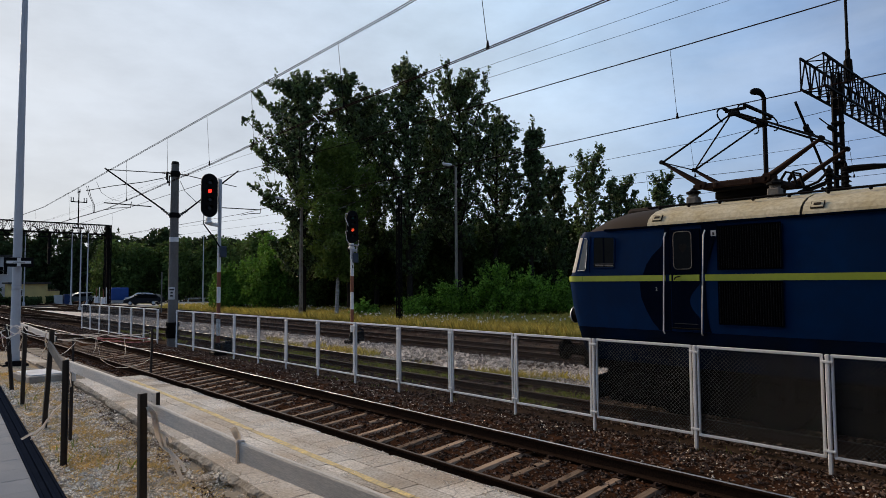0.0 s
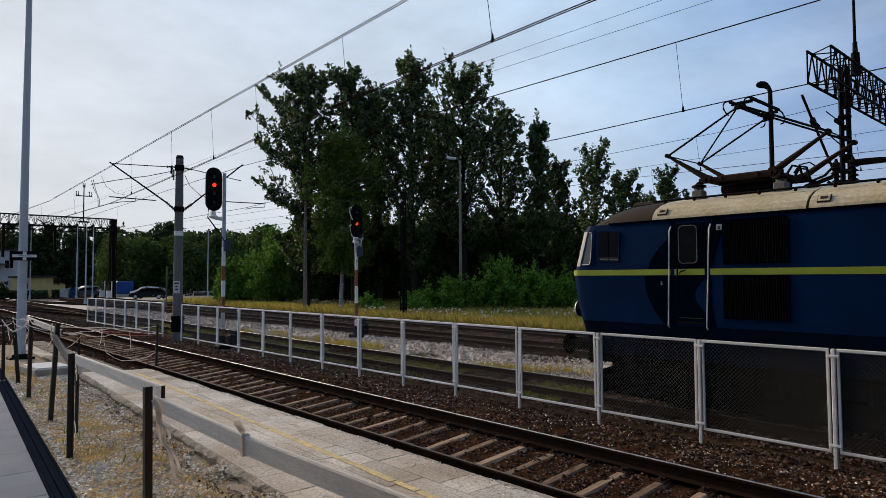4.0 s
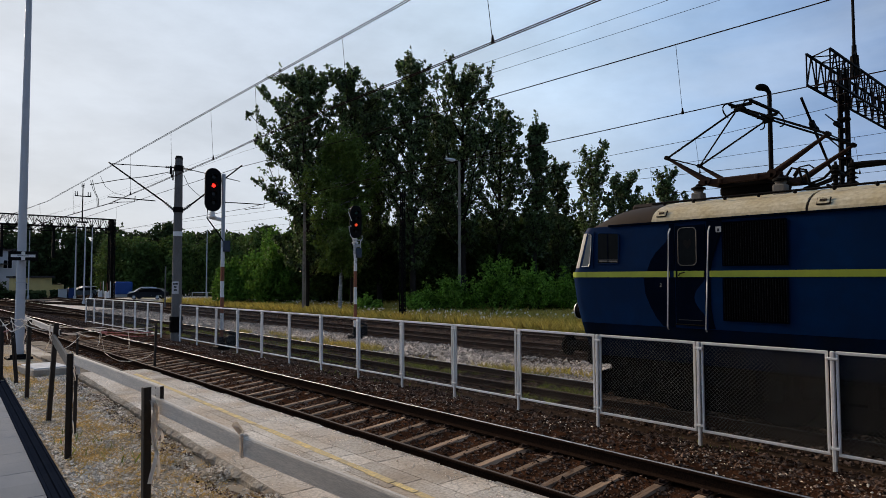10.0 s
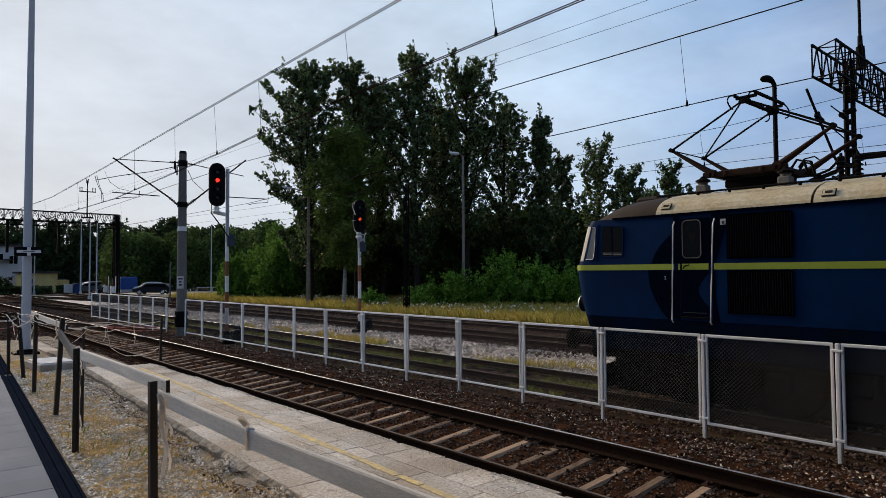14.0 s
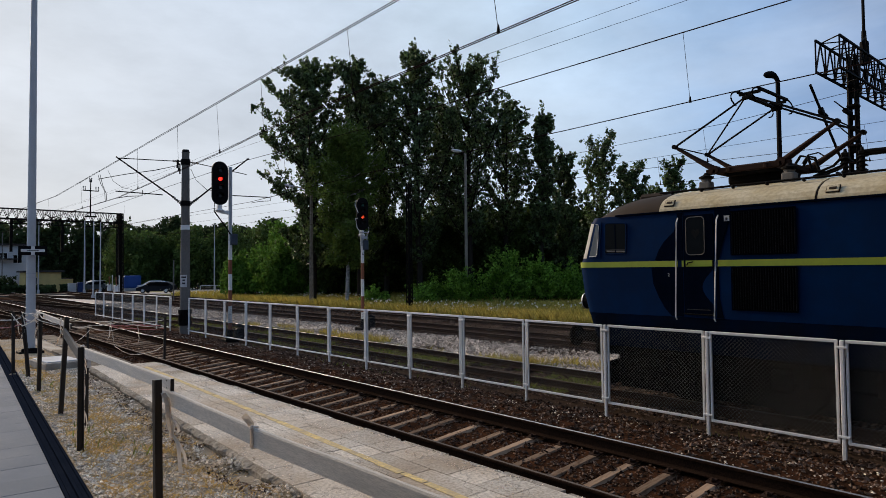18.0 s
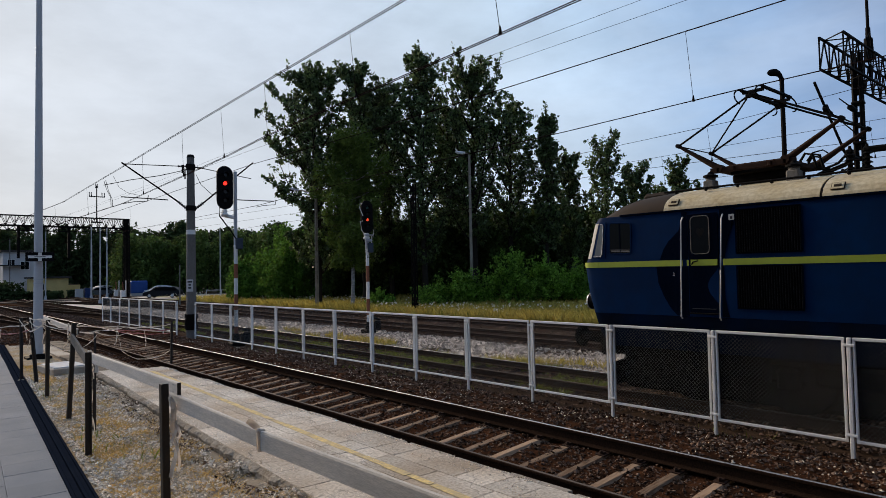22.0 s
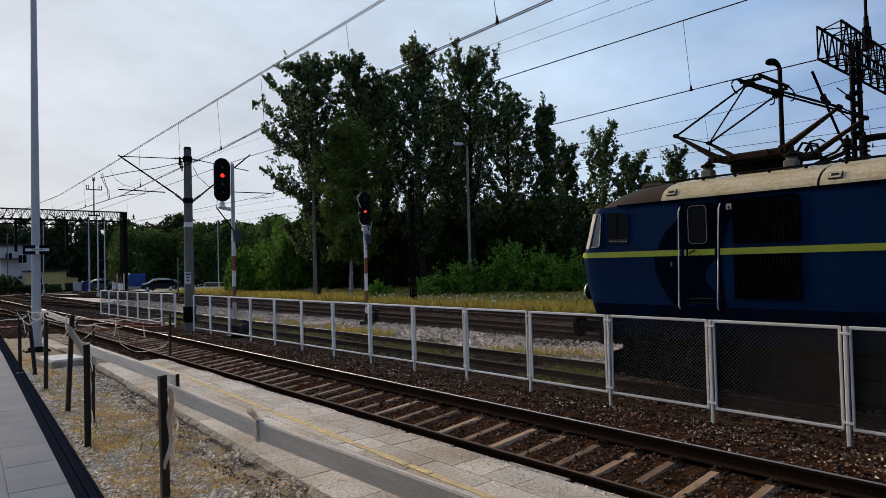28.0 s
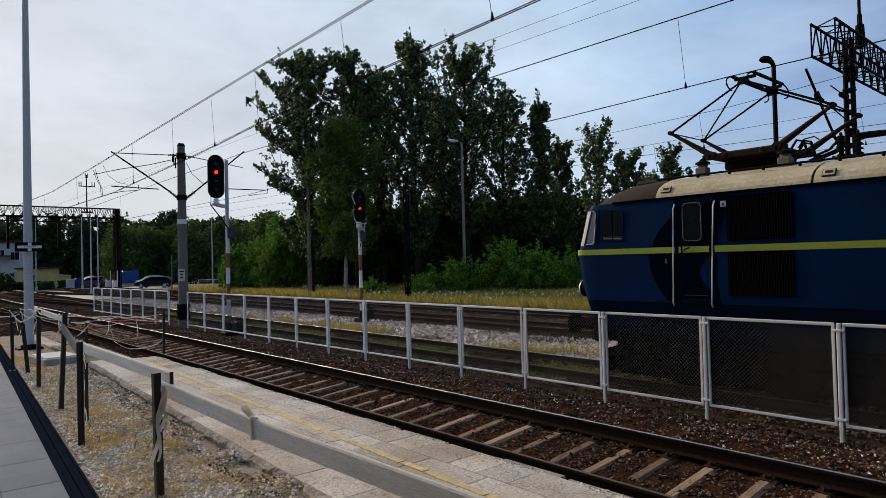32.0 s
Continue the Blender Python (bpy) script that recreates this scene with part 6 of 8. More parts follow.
# ==== pantograph ====
FEET = [(x, y) for x in (-0.72, 0.72) for y in (-2.23, -3.65)]
for x, y in FEET:
    f = part("foot_insulator", Shape().box((x, y, 3.91), (0.2, 0.2, 0.22), bevel=0.02).lathe((x, y, 4.0), [(0.075, 0), (0.085, 0.03), (0.085, 0.05)], 14), MAST, loco, "squat grey insulator on a square foot")
    part("foot_ring", Shape().lathe((x, y, 4.05), [(0.09, 0), (0.095, 0.012), (0.09, 0.024)], 14), PORCELAIN, f, "pale glazed ring")
    part("foot_cap", Shape().lathe((x, y, 4.08), [(0.13, 0), (0.13, 0.03), (0.06, 0.06), (0.03, 0.10)], 14), IRON, f)
base_frame = Shape()
for x in (-0.64, 0.64):
    base_frame.bar((x, -2.20, 4.20), (x, -3.66, 4.20), 0.07, 0.10, 0.01)
for y in (-2.36, -2.62, -3.25, -3.50):
    base_frame.bar((-0.70, y, 4.20), (0.70, y, 4.20), 0.06, 0.09, 0.01)
part("pantograph_frame", base_frame, RUSTY, loco, "rust-brown pantograph base frame")
part("frame_plate", Shape().bar((-0.55, -2.95, 4.13), (0.55, -2.95, 4.13), 0.85, 0.05).box((0, -2.95, 4.05), (0.7, 1.0, 0.16), bevel=0.03), IRON, loco)
for x in (-0.3, 0.3):
    part("main_spring", Shape().tube((x, -2.45, 4.27), (x, -3.4, 4.27), 0.05, n=10), RUSTY, loco, "rusty raising spring", True)
part("frame_brace", Shape().bar((-0.6, -2.45, 4.17), (0.6, -3.5, 4.17), 0.05).bar((0.6, -2.45, 4.17), (-0.6, -3.5, 4.17), 0.05), RUSTY, loco)
KNEE_Y, KNEE_Z, APEX_Y, APEX_Z = (-1.59, -4.355), 4.76, (-2.90, -3.03), 5.44
for side in (-1, 1):
    x = side * 0.65
    for yk, yb in zip(KNEE_Y, (-2.36, -3.50)):
        la = part("lower_arm", Shape().tube((side * 0.62, yb, 4.23), (x, yk, KNEE_Z), 0.062, 0.026, 10), RUSTY, loco, "tapered rust-brown arm", True)
        part("knee_joint", Shape().tube((x - 0.05, yk, KNEE_Z), (x + 0.05, yk, KNEE_Z), 0.042, n=12), IRON, la)
        part("root_joint", Shape().tube((side * 0.55, yb, 4.23), (side * 0.70, yb, 4.23), 0.075, n=12), RUSTY, la)
    for yk, yh in zip(KNEE_Y, APEX_Y):
        part("upper_arm", Shape().tube((x, yk, KNEE_Z), (side * 0.62, yh, APEX_Z), 0.021, 0.018, 8), IRON, loco, "slim dark tube", True)
part("cross_brace", Shape().tube((0.65, KNEE_Y[0], KNEE_Z), (-0.60, APEX_Y[0], APEX_Z), 0.015), IRON, loco)
for yk in KNEE_Y:
    part("knee_rod", Shape().tube((-0.65, yk, KNEE_Z), (0.65, yk, KNEE_Z), 0.012), IRON, loco)
part("apex_tube", Shape().tube((-0.66, -2.965, APEX_Z), (0.66, -2.965, APEX_Z), 0.032, n=10).box((-0.62, -2.965, APEX_Z), (0.07, 0.2, 0.07), bevel=0.015).box((0.62, -2.965, APEX_Z), (0.07, 0.2, 0.07), bevel=0.015), IRON, loco)
STRIP_Y, STRIP_Z = (-2.79, -3.15), 5.565
for yh in STRIP_Y:
    strip = part("collector_strip", Shape().bar((-0.62, yh, STRIP_Z), (0.62, yh, STRIP_Z), 0.055, 0.05, 0.01), IRON, loco)
    for side in (-1, 1):
        bow = [(side * (0.60 + 0.30 * math.sin(a)), yh, STRIP_Z - 0.13 + 0.13 * math.cos(a)) for a in [math.radians(20 * k) for k in range(9)]]
        part("horn", Shape().line(bow, 0.014, 6), IRON, strip, "curved horn")
for x in (-0.56, 0.56):
    part("head_cradle", Shape().bar((x, STRIP_Y[0], STRIP_Z - 0.04), (x, STRIP_Y[1], STRIP_Z - 0.04), 0.05).box((x * 1.04, -2.965, STRIP_Z - 0.08), (0.06, 0.12, 0.12), bevel=0.02), IRON, loco)
for x, y in ((-0.30, -3.60), (-0.16, -3.66), (0.10, -3.58)):
    part("cable_loop", Shape().line([(x, y, 4.22), (x, y - 0.08, 4.34), (x - 0.02, y - 0.20, 4.30), (x - 0.03, y - 0.26, 4.08), (x - 0.03, y - 0.36, 4.03), (x - 0.03, y - 0.58, 4.10), (x - 0.03, y - 0.72, 4.24)], 0.022, 6), IRON, loco, "thick black cable")
for y in (-4.345, -4.585):
    ri = part("post_insulator", insulator((-0.3, y, 3.88), (-0.3, y, 4.25), 0.085, 5), IRON, loco, "dark ribbed post insulator")
    part("terminal", Shape().box((-0.3, y, 4.27), (0.10, 0.10, 0.07), bevel=0.015).tube((-0.3, y, 4.30), (-0.3, y, 4.36), 0.03, 0.02), IRON, ri)
part("roof_rail_loop", Shape().line([(-0.9, -3.95, 4.16), (-0.9, -4.0, 4.24), (-0.9, -4.15, 4.26), (-0.9, -4.22, 4.2)], 0.012), IRON, loco)
part("terminal_bar", Shape().line([(-0.3, -4.585, 4.28), (-0.3, -4.75, 4.28), (-0.3, -4.95, 4.27), (-0.2, -5.2, 4.25)], 0.035, 8), IRON, loco)
part("roof_busbar", Shape().tube((-0.2, -4.6, 4.25), (-0.2, -12, 4.25), 0.03), IRON, loco)
for y in (-5.2, -7.4, -9.6):
    part("roof_insulator", insulator((-0.2, y, 3.85), (-0.2, y, 4.25), 0.09, 4), PORCELAIN, loco)
part("roof_resistor", Shape().box((0.1, -6.4, 3.98), (1.2, 1.6, 0.24), bevel=0.04), SOOT, loco)
# ==== board barrier, stakes and tape on the gravel ====
def stake(x, y, top, lean=(0, 0), w=0.075, label="dark steel angle stake driven into the gravel", z0=0.05):
    th = thing("barrier_stake", (x, y, z0), label, "stake", "barrier stakes")
    h = top - z0
    a, b = (0, 0, 0), (lean[0], lean[1], h)
    part("angle_leg", Shape().bar(a, b, w, 0.012, 0.002), STAKE, th)
    part("angle_leg", Shape().bar((w / 2, 0, 0), (lean[0] + w / 2, lean[1], h), 0.012, w, 0.002), STAKE, th)
    part("earth_collar", Shape().lathe((0, 0, 0.04), [(0.14, 0.0), (0.11, 0.05), (0.05, 0.09)], 9), DARK_EARTH, th)
    return th


stake(2.29, 7.44, 1.535, (-0.02, 0.0), 0.085)
stake(2.16, 10.35, 1.66, (0.0, 0.02))
stake(2.44, 13.4, 1.92, (0.09, 0.0))
stake(2.56, 16.3, 1.84, (0.02, 0))
stake(2.74, 18.7, 1.78, (-0.13, 0.1), 0.07)
stake(2.55, 19.6, 1.75, (0.0, 0.1), 0.07)
stake(3.25, 20.5, 1.2, (0.0, 0.1), 0.05)
stake(6.1, 19.15, 1.45, (0.02, 0.0), 0.06, "dark steel stake at the platform's end")
stake(4.6, 21.2, 1.2, (0.0, 0.05), 0.05, z0=0.24)
stake(2.4, 25.5, 1.6, (-0.05, 0.05), 0.06)


def plank(a, b, h, t, label, sag=0.0, mat=WOOD, nails=(0.03, 0.97)):
    """A board on edge from a to b, slightly bowed."""
    ob = new("barrier_board")
    a, b = Vector(a), Vector(b)
    ob.matrix_basis = Matrix.Translation((a.x, a.y, min(a.z, b.z) - h))
    tagged(ob, label, "board", "barrier boards")
    s, n = Shape(), 6
    off = Vector((a.x, a.y, min(a.z, b.z) - h))
    pts = [a.lerp(b, k / n) - off - Vector((0, 0, sag * 4 * (k / n) * (1 - k / n))) for k in range(n + 1)]
    side = Vector((t, 0, 0))
    vs, fs = [], []
    for p in pts:
        vs += [p - Vector((0, 0, h)), p - Vector((0, 0, h)) + side, p + side - Vector((0.2 * t, 0, 0)), p + Vector((0.2 * t, 0, 0)), p - Vector((0, 0, 0.3 * t))]
    for k in range(n):
        fs += [(5 * k + j, 5 * k + (j + 1) % 5, 5 * k + 5 + (j + 1) % 5, 5 * k + 5 + j) for j in range(5)]
    fs += [(4, 3, 2, 1, 0), tuple(range(5 * n, 5 * n + 5))]
    part("plank", s.add(vs, fs), mat, ob)
    e = a - off - Vector((0, 0, h / 2))
    d = (a - b).normalized()
    part("end_grain", Shape().box(e + d * 0.002 + Vector((t / 2, 0, 0)), (t * 0.9, 0.006, h * 0.94)), STAKE, ob, "dark sawn end")
    for u in nails:
        c = a.lerp(b, u) - off - Vector((0, 0, h * 0.5))
        for dz in (-0.04, 0.04):
            part("nail_head", Shape().tube(c + Vector((-0.004, 0, dz)), c + Vector((0.004, 0, dz)), 0.008, n=8), IRON, ob)
    return ob


plank((2.42, 7.72, 1.405), (2.487, 5.405, 1.345), 0.158, 0.045, "grey weathered board tied across the stakes", nails=())
plank((2.475, 5.385, 1.345), (2.60, 1.6, 1.345), 0.162, 0.045, "grey weathered board tied across the stakes", nails=(0.97,))
plank((2.44, 7.42, 1.535), (2.44, 11.7, 1.525), 0.15, 0.045, "grey weathered board ending at the near stake")
plank((2.6, 13.3, 1.80), (2.72, 17.6, 1.86), 0.10, 0.03, "narrow pale board between leaning stakes")
lean = thing("sloping_plank", (2.50, 11.75, 1.1), "grey weathered plank sloping from the stake to the board", "board")
part("plank", Shape().bar((0.0, -0.12, 0.13), (0.03, 1.75, 0.56), 0.04, 0.17, 0.006), MAST, lean)
splice = thing("splice_tie", (2.50, 5.40, 1.15), "plastic tape tied round the joint of two boards", "tape")
for y in (-0.016, 0.014):
    part("tie", Shape().box((-0.003, y - 0.005, 0.11), (0.072, 0.013, 0.19), Euler((y * 2, 0, 0)).to_matrix(), 0.005), TAPE, splice)
part("knot", Shape().lathe((-0.02, 0.0, 0.17), [(0.012, 0.0), (0.028, 0.02), (0.012, 0.045)], 8), TAPE, splice)
pad = thing("concrete_cover", (3.55, 20.4, 0.12), "white painted concrete inspection cover", "cover")
part("slab_cover", Shape().box((0.1, 0, 0.12), (0.95, 1.5, 0.2), Euler((0, 0, 0.1)).to_matrix(), 0.02), SLAB_EDGE, pad)
part("lid", Shape().box((0.1, 0.05, 0.23), (0.8, 1.3, 0.03), Euler((0, 0, 0.1)).to_matrix(), 0.01), PAPER, pad)
block = thing("white_block", (2.50, 12.0, 0.15), "white painted block on a dark stake by the boards", "block")
part("block_body", Shape().box((0.1, 0, 1.08), (0.08, 0.16, 0.16), bevel=0.01), PAPER, block)
part("block_post", Shape().box((0.1, 0.03, 0.48), (0.05, 0.05, 1.08)), STAKE, block)

# heaps of chippings against the platform's edge
for cx, cy, r, h, mat, seed, lbl in ((3.50, 8.3, 0.34, 0.19, GRAVEL, 21, "small heap of grey chippings by the platform edge"), (3.62, 6.75, 0.5, 0.2, PEBBLE, 22, "spread of pale broken concrete by the platform"), (3.3, 14.6, 0.5, 0.08, GRAVEL, 23, "low heap of earth and stones")):
    hp = thing("rubble_heap", (cx, cy, 0.05), lbl, "rubble heap", kind="stuff")
    s = Shape()
    n = 14
    prof = [(1.0, 0.0), (0.8, 0.25), (0.5, 0.66), (0.22, 0.93), (0.02, 1.0)]
    r_ = random.Random(seed)
    s.add([(r * k * math.cos(2 * math.pi * j / n) * r_.uniform(0.85, 1.15), r * 1.25 * k * math.sin(2 * math.pi * j / n) * r_.uniform(0.85, 1.15), h * z * r_.uniform(0.85, 1.1)) for k, z in prof for j in range(n)],
          [(i * n + j, i * n + (j + 1) % n, (i + 1) * n + (j + 1) % n, (i + 1) * n + j) for i in range(len(prof) - 1) for j in range(n)])
    part("earth_core", s, GRAVEL, hp, smooth=True)
    top = lambda x, y, r=r, h=h: h * max(0, 1 - ((x / r) ** 2 + (y / r / 1.25) ** 2)) ** 0.8
    stones("chippings", 900, (-r, r, -r * 1.25, r * 1.25), top, 0.024, PEBBLE if seed != 23 else BALLAST, "loose chippings", seed, hp, shape=lambda x, y, r=r: (x / r) ** 2 + (y / r / 1.25) ** 2 < 1)


# tape strung along the stakes and across the platform's end
def strung(pts, mat, label, w=0.05, twist=True, seed=1):
    th = thing("barrier_tape", pts[0], label, "tape", "old barrier tapes")
    o, r = Vector(pts[0]), random.Random(seed)
    path = []
    for a, b in zip(pts, pts[1:]):
        a, b = Vector(a), Vector(b)
        for k in range(10):
            u = k / 10
            path.append(a.lerp(b, u) - o + Vector((0, 0, -0.22 * (b - a).length * 0.12 * 4 * u * (1 - u) + 0.02 * math.sin(9 * u + seed) * u * (1 - u))))
    path.append(Vector(pts[-1]) - o)
    sides = [Vector((r.uniform(-0.4, 0.4), r.uniform(-0.3, 0.3), 1)).normalized() * w * 0.5 * r.uniform(0.2, 0.8) for _ in path]
    part("strip", Shape().strip(path, sides, 0.004), mat, th)
    return th


strung([(2.45, 16.3, 1.82), (2.9, 17.0, 1.70), (4.6, 21.0, 1.18), (5.2, 20.2, 1.30), (6.1, 19.15, 1.15)], TAPE, "white tape strung across the platform's end", 0.05, seed=3)
strung([(2.55, 13.4, 1.78), (3.2, 14.6, 1.62), (4.4, 17.0, 1.38), (6.1, 19.15, 0.92)], TAPE, "sagging white tape across the platform's end", 0.03, seed=4)
strung([(4.3, 17.6, 1.42), (5.2, 18.4, 1.33), (6.1, 19.15, 1.22)], TAPE_RED, "faded red and white tape at the platform's end", 0.055, seed=5)
strung([(4.4, 17.8, 1.36), (5.0, 18.3, 1.25), (6.1, 19.15, 1.12)], TAPE_RED, "faded red and white tape at the platform's end", 0.045, seed=15)
strung([(2.5, 19.6, 1.7), (2.6, 18.6, 1.45), (2.7, 17.2, 1.75), (2.58, 16.3, 1.72)], TAPE, "white tape looped between leaning stakes", 0.05, seed=6)
strung([(2.72, 18.7, 1.7), (2.4, 20.5, 1.5), (1.9, 25.5, 1.5)], TAPE, "white tape running along the stakes", 0.06, seed=7)
strung([(2.72, 18.7, 1.55), (2.3, 21.5, 1.25), (1.2, 25.5, 1.4)], TAPE_RED, "faded red tape running along the stakes", 0.05, seed=8)
strung([(2.58, 16.3, 1.80), (4.4, 17.8, 1.50), (6.1, 19.15, 1.36)], TAPE, "taut grey-white tape across the platform's end", 0.03, seed=21)
strung([(2.54, 13.4, 1.85), (2.75, 14.9, 1.72), (3.3, 16.9, 1.66), (4.4, 17.8, 1.46)], TAPE, "tangled white tape by the leaning stakes", 0.03, seed=22)
strung([(2.6, 18.7, 1.70), (2.62, 17.6, 1.62), (2.55, 16.4, 1.74), (2.75, 14.9, 1.70)], TAPE, "tangled white tape by the leaning stakes", 0.035, seed=23)
strung([(2.46, 13.4, 1.86), (2.52, 15.0, 1.80), (2.58, 16.3, 1.84), (2.66, 17.6, 1.80), (2.6, 18.8, 1.78)], TAPE, "white tape wound along the leaning stakes", 0.04, seed=31)
strung([(4.35, 17.7, 1.44), (4.5, 17.9, 0.85), (5.0, 18.4, 0.55), (5.7, 18.9, 0.5), (6.1, 19.15, 0.62)], TAPE, "long loop of white tape sagging to the rail", 0.03, seed=32)
strung([(2.57, 16.3, 1.35), (3.4, 18.0, 0.95), (4.6, 21.0, 1.05)], TAPE, "drooping white tape behind the stakes", 0.03, seed=24)
for k, (x, y, z) in enumerate(((2.6, 18.6, 1.72), (2.7, 18.75, 1.45), (2.52, 16.4, 1.78), (2.62, 13.6, 1.8), (4.25, 17.3, 1.4), (5.2, 18.4, 1.27), (2.62, 19.6, 1.5), (2.58, 16.35, 1.70), (2.46, 13.35, 1.62), (2.48, 13.45, 1.84), (2.2, 10.4, 1.62), (2.437, 11.66, 1.49), (2.5, 25.4, 1.5), (2.3, 21.4, 1.3))):
    r = random.Random(k)
    th = thing("tape_end", (x, y, z), "loose frayed end of white tape", "tape", "loose tape ends")
    bx, by, ln = r.uniform(-0.16, 0.16), r.uniform(-0.05, 0.05), r.uniform(0.25, 0.5)
    for q in (0.7, 1.0):
        part("strip", Shape().ribbon([(bx * q * u * u + 0.03 * math.sin(5 * u + k) * u, by * u + 0.012 * q, 0.04 - ln * q * u) for u in [m / 8 for m in range(9)]], (0.013, 0.012, 0), 0.003), TAPE, th)
    part("knot", Shape().lathe((0, 0, 0.03), [(0.008, 0), (0.02, 0.02), (0.008, 0.04)], 7), TAPE, th)

# fluttering tape on the near stake: a long and a short strip, each in two pieces
TAPE_AT = (2.345, 7.36, 1.37)


def flutter(length, w, at, label):
    th = thing("fluttering_tape", at, label, "tape")
    up = part("upper_strip", Shape().ribbon([(0, 0, 0.03), (0.02, 0.01, -length * 0.08), (0.012, -0.01, -length * 0.2), (-0.014, 0.0, -length * 0.34), (0.0, 0.0, -length * 0.5)], (w * 0.7, 0.014, 0), 0.003).ribbon([(0.01, 0, 0.03), (0.035, 0.012, -length * 0.12), (0.03, 0.0, -length * 0.26), (0.0, 0.004, -length * 0.5)], (0.012, w * 0.5, 0), 0.003).box((0, 0, 0.0), (0.03, 0.03, 0.05), bevel=0.008), TAPE, th)
    lo = part("lower_strip", Shape().ribbon([(0, 0, 0.0), (0.025, 0.01, -length * 0.12), (0.012, -0.008, -length * 0.25), (-0.03, 0.01, -length * 0.4), (-0.05, 0.02, -length * 0.5)], (w * 0.9, -0.02, 0), 0.003).ribbon([(0, 0, 0.0), (0.04, -0.01, -length * 0.14), (0.055, 0.0, -length * 0.3), (0.035, 0.01, -length * 0.42)], (0.016, w * 0.6, 0), 0.003), TAPE, up, at=(0, 0, -length * 0.5))
    return th, lo


long_tape, long_low = flutter(0.86, 0.055, TAPE_AT, "long white tape fluttering from the near stake")
short_tape, short_low = flutter(0.46, 0.05, (2.355, 7.35, 1.36), "short white tape fluttering from the near stake")
flag_tape = thing("tape_flag", (2.50, 5.45, 1.335), "stub of white tape standing off the board", "tape")
part("strip", Shape().slab([(0.9 * u, -0.42 * u, z) for u, z in ((-0.006, -0.012), (0.017, -0.01), (0.026, 0.045), (-0.010, 0.132), (-0.038, 0.136), (-0.068, 0.114), (-0.03, 0.035))], (0.002, 0.004, 0)).slab([(0.9 * u, -0.42 * u, z) for u, z in ((-0.028, 0.03), (0.012, 0.03), (-0.004, 0.085), (-0.05, 0.10))], (-0.006, -0.012, 0.004)), TAPE, flag_tape)
side_tape, side_low = flutter(0.78, 0.03, (2.195, 10.41, 1.17), "thin white tape blowing from the second stake")
# ==== plants ====
def leaf_mesh(name, centres, sizes, mat, seed, flat=0.0, long=1.5):
    """Many small leaves, each a bent pair of triangles."""
    rng = np.random.default_rng(seed)
    n = len(centres)
    d = rng.normal(size=(n, 3))
    d[:, 2] -= 0.5
    d /= np.linalg.norm(d, axis=1)[:, None]
    e = rng.normal(size=(n, 3))
    if flat:
        e[:, 2] *= 1 - flat
    e -= (e * d).sum(1)[:, None] * d
    e /= np.linalg.norm(e, axis=1)[:, None]
    f = np.cross(d, e)
    s = np.asarray(sizes)[:, None]
    c = np.asarray(centres)
    v = np.stack([c - d * s * long * 0.5, c + e * s * 0.5 + f * s * 0.12, c + d * s * long * 0.5, c - e * s * 0.5 + f * s * 0.12], 1).reshape(-1, 3)
    k = 4 * np.arange(n)[:, None]
    faces = np.concatenate([k + [0, 1, 2], k + [0, 2, 3]], 1).reshape(-1, 3)
    me = bpy.data.meshes.new(name)
    me.from_pydata(v.tolist(), [], faces.tolist())
    me.materials.append(mat)
    return me


def sprays(twigs, per, rad, size, rng, droop=0.0):
    """Leaves along twigs: each twig carries a tapering tuft of leaves towards its tip."""
    cs, ss = [], []
    for a, b in twigs:
        a, b = np.array(a), np.array(b)
        n = max(5, int(per * rng.uniform(0.6, 1.4)))
        u = 0.25 + 0.8 * rng.random(n) ** 0.8
        w = rad * rng.uniform(0.7, 1.3) * (1.15 - 0.75 * np.clip(u, 0, 1))
        p = a + (b - a) * u[:, None] + rng.normal(size=(n, 3)) * w[:, None]
        p[:, 2] -= droop * rng.random(n)
        cs.append(p)
        ss.append(size * (0.55 + 0.85 * rng.random(n)))
    return np.concatenate(cs), np.concatenate(ss)


SWAYING = []


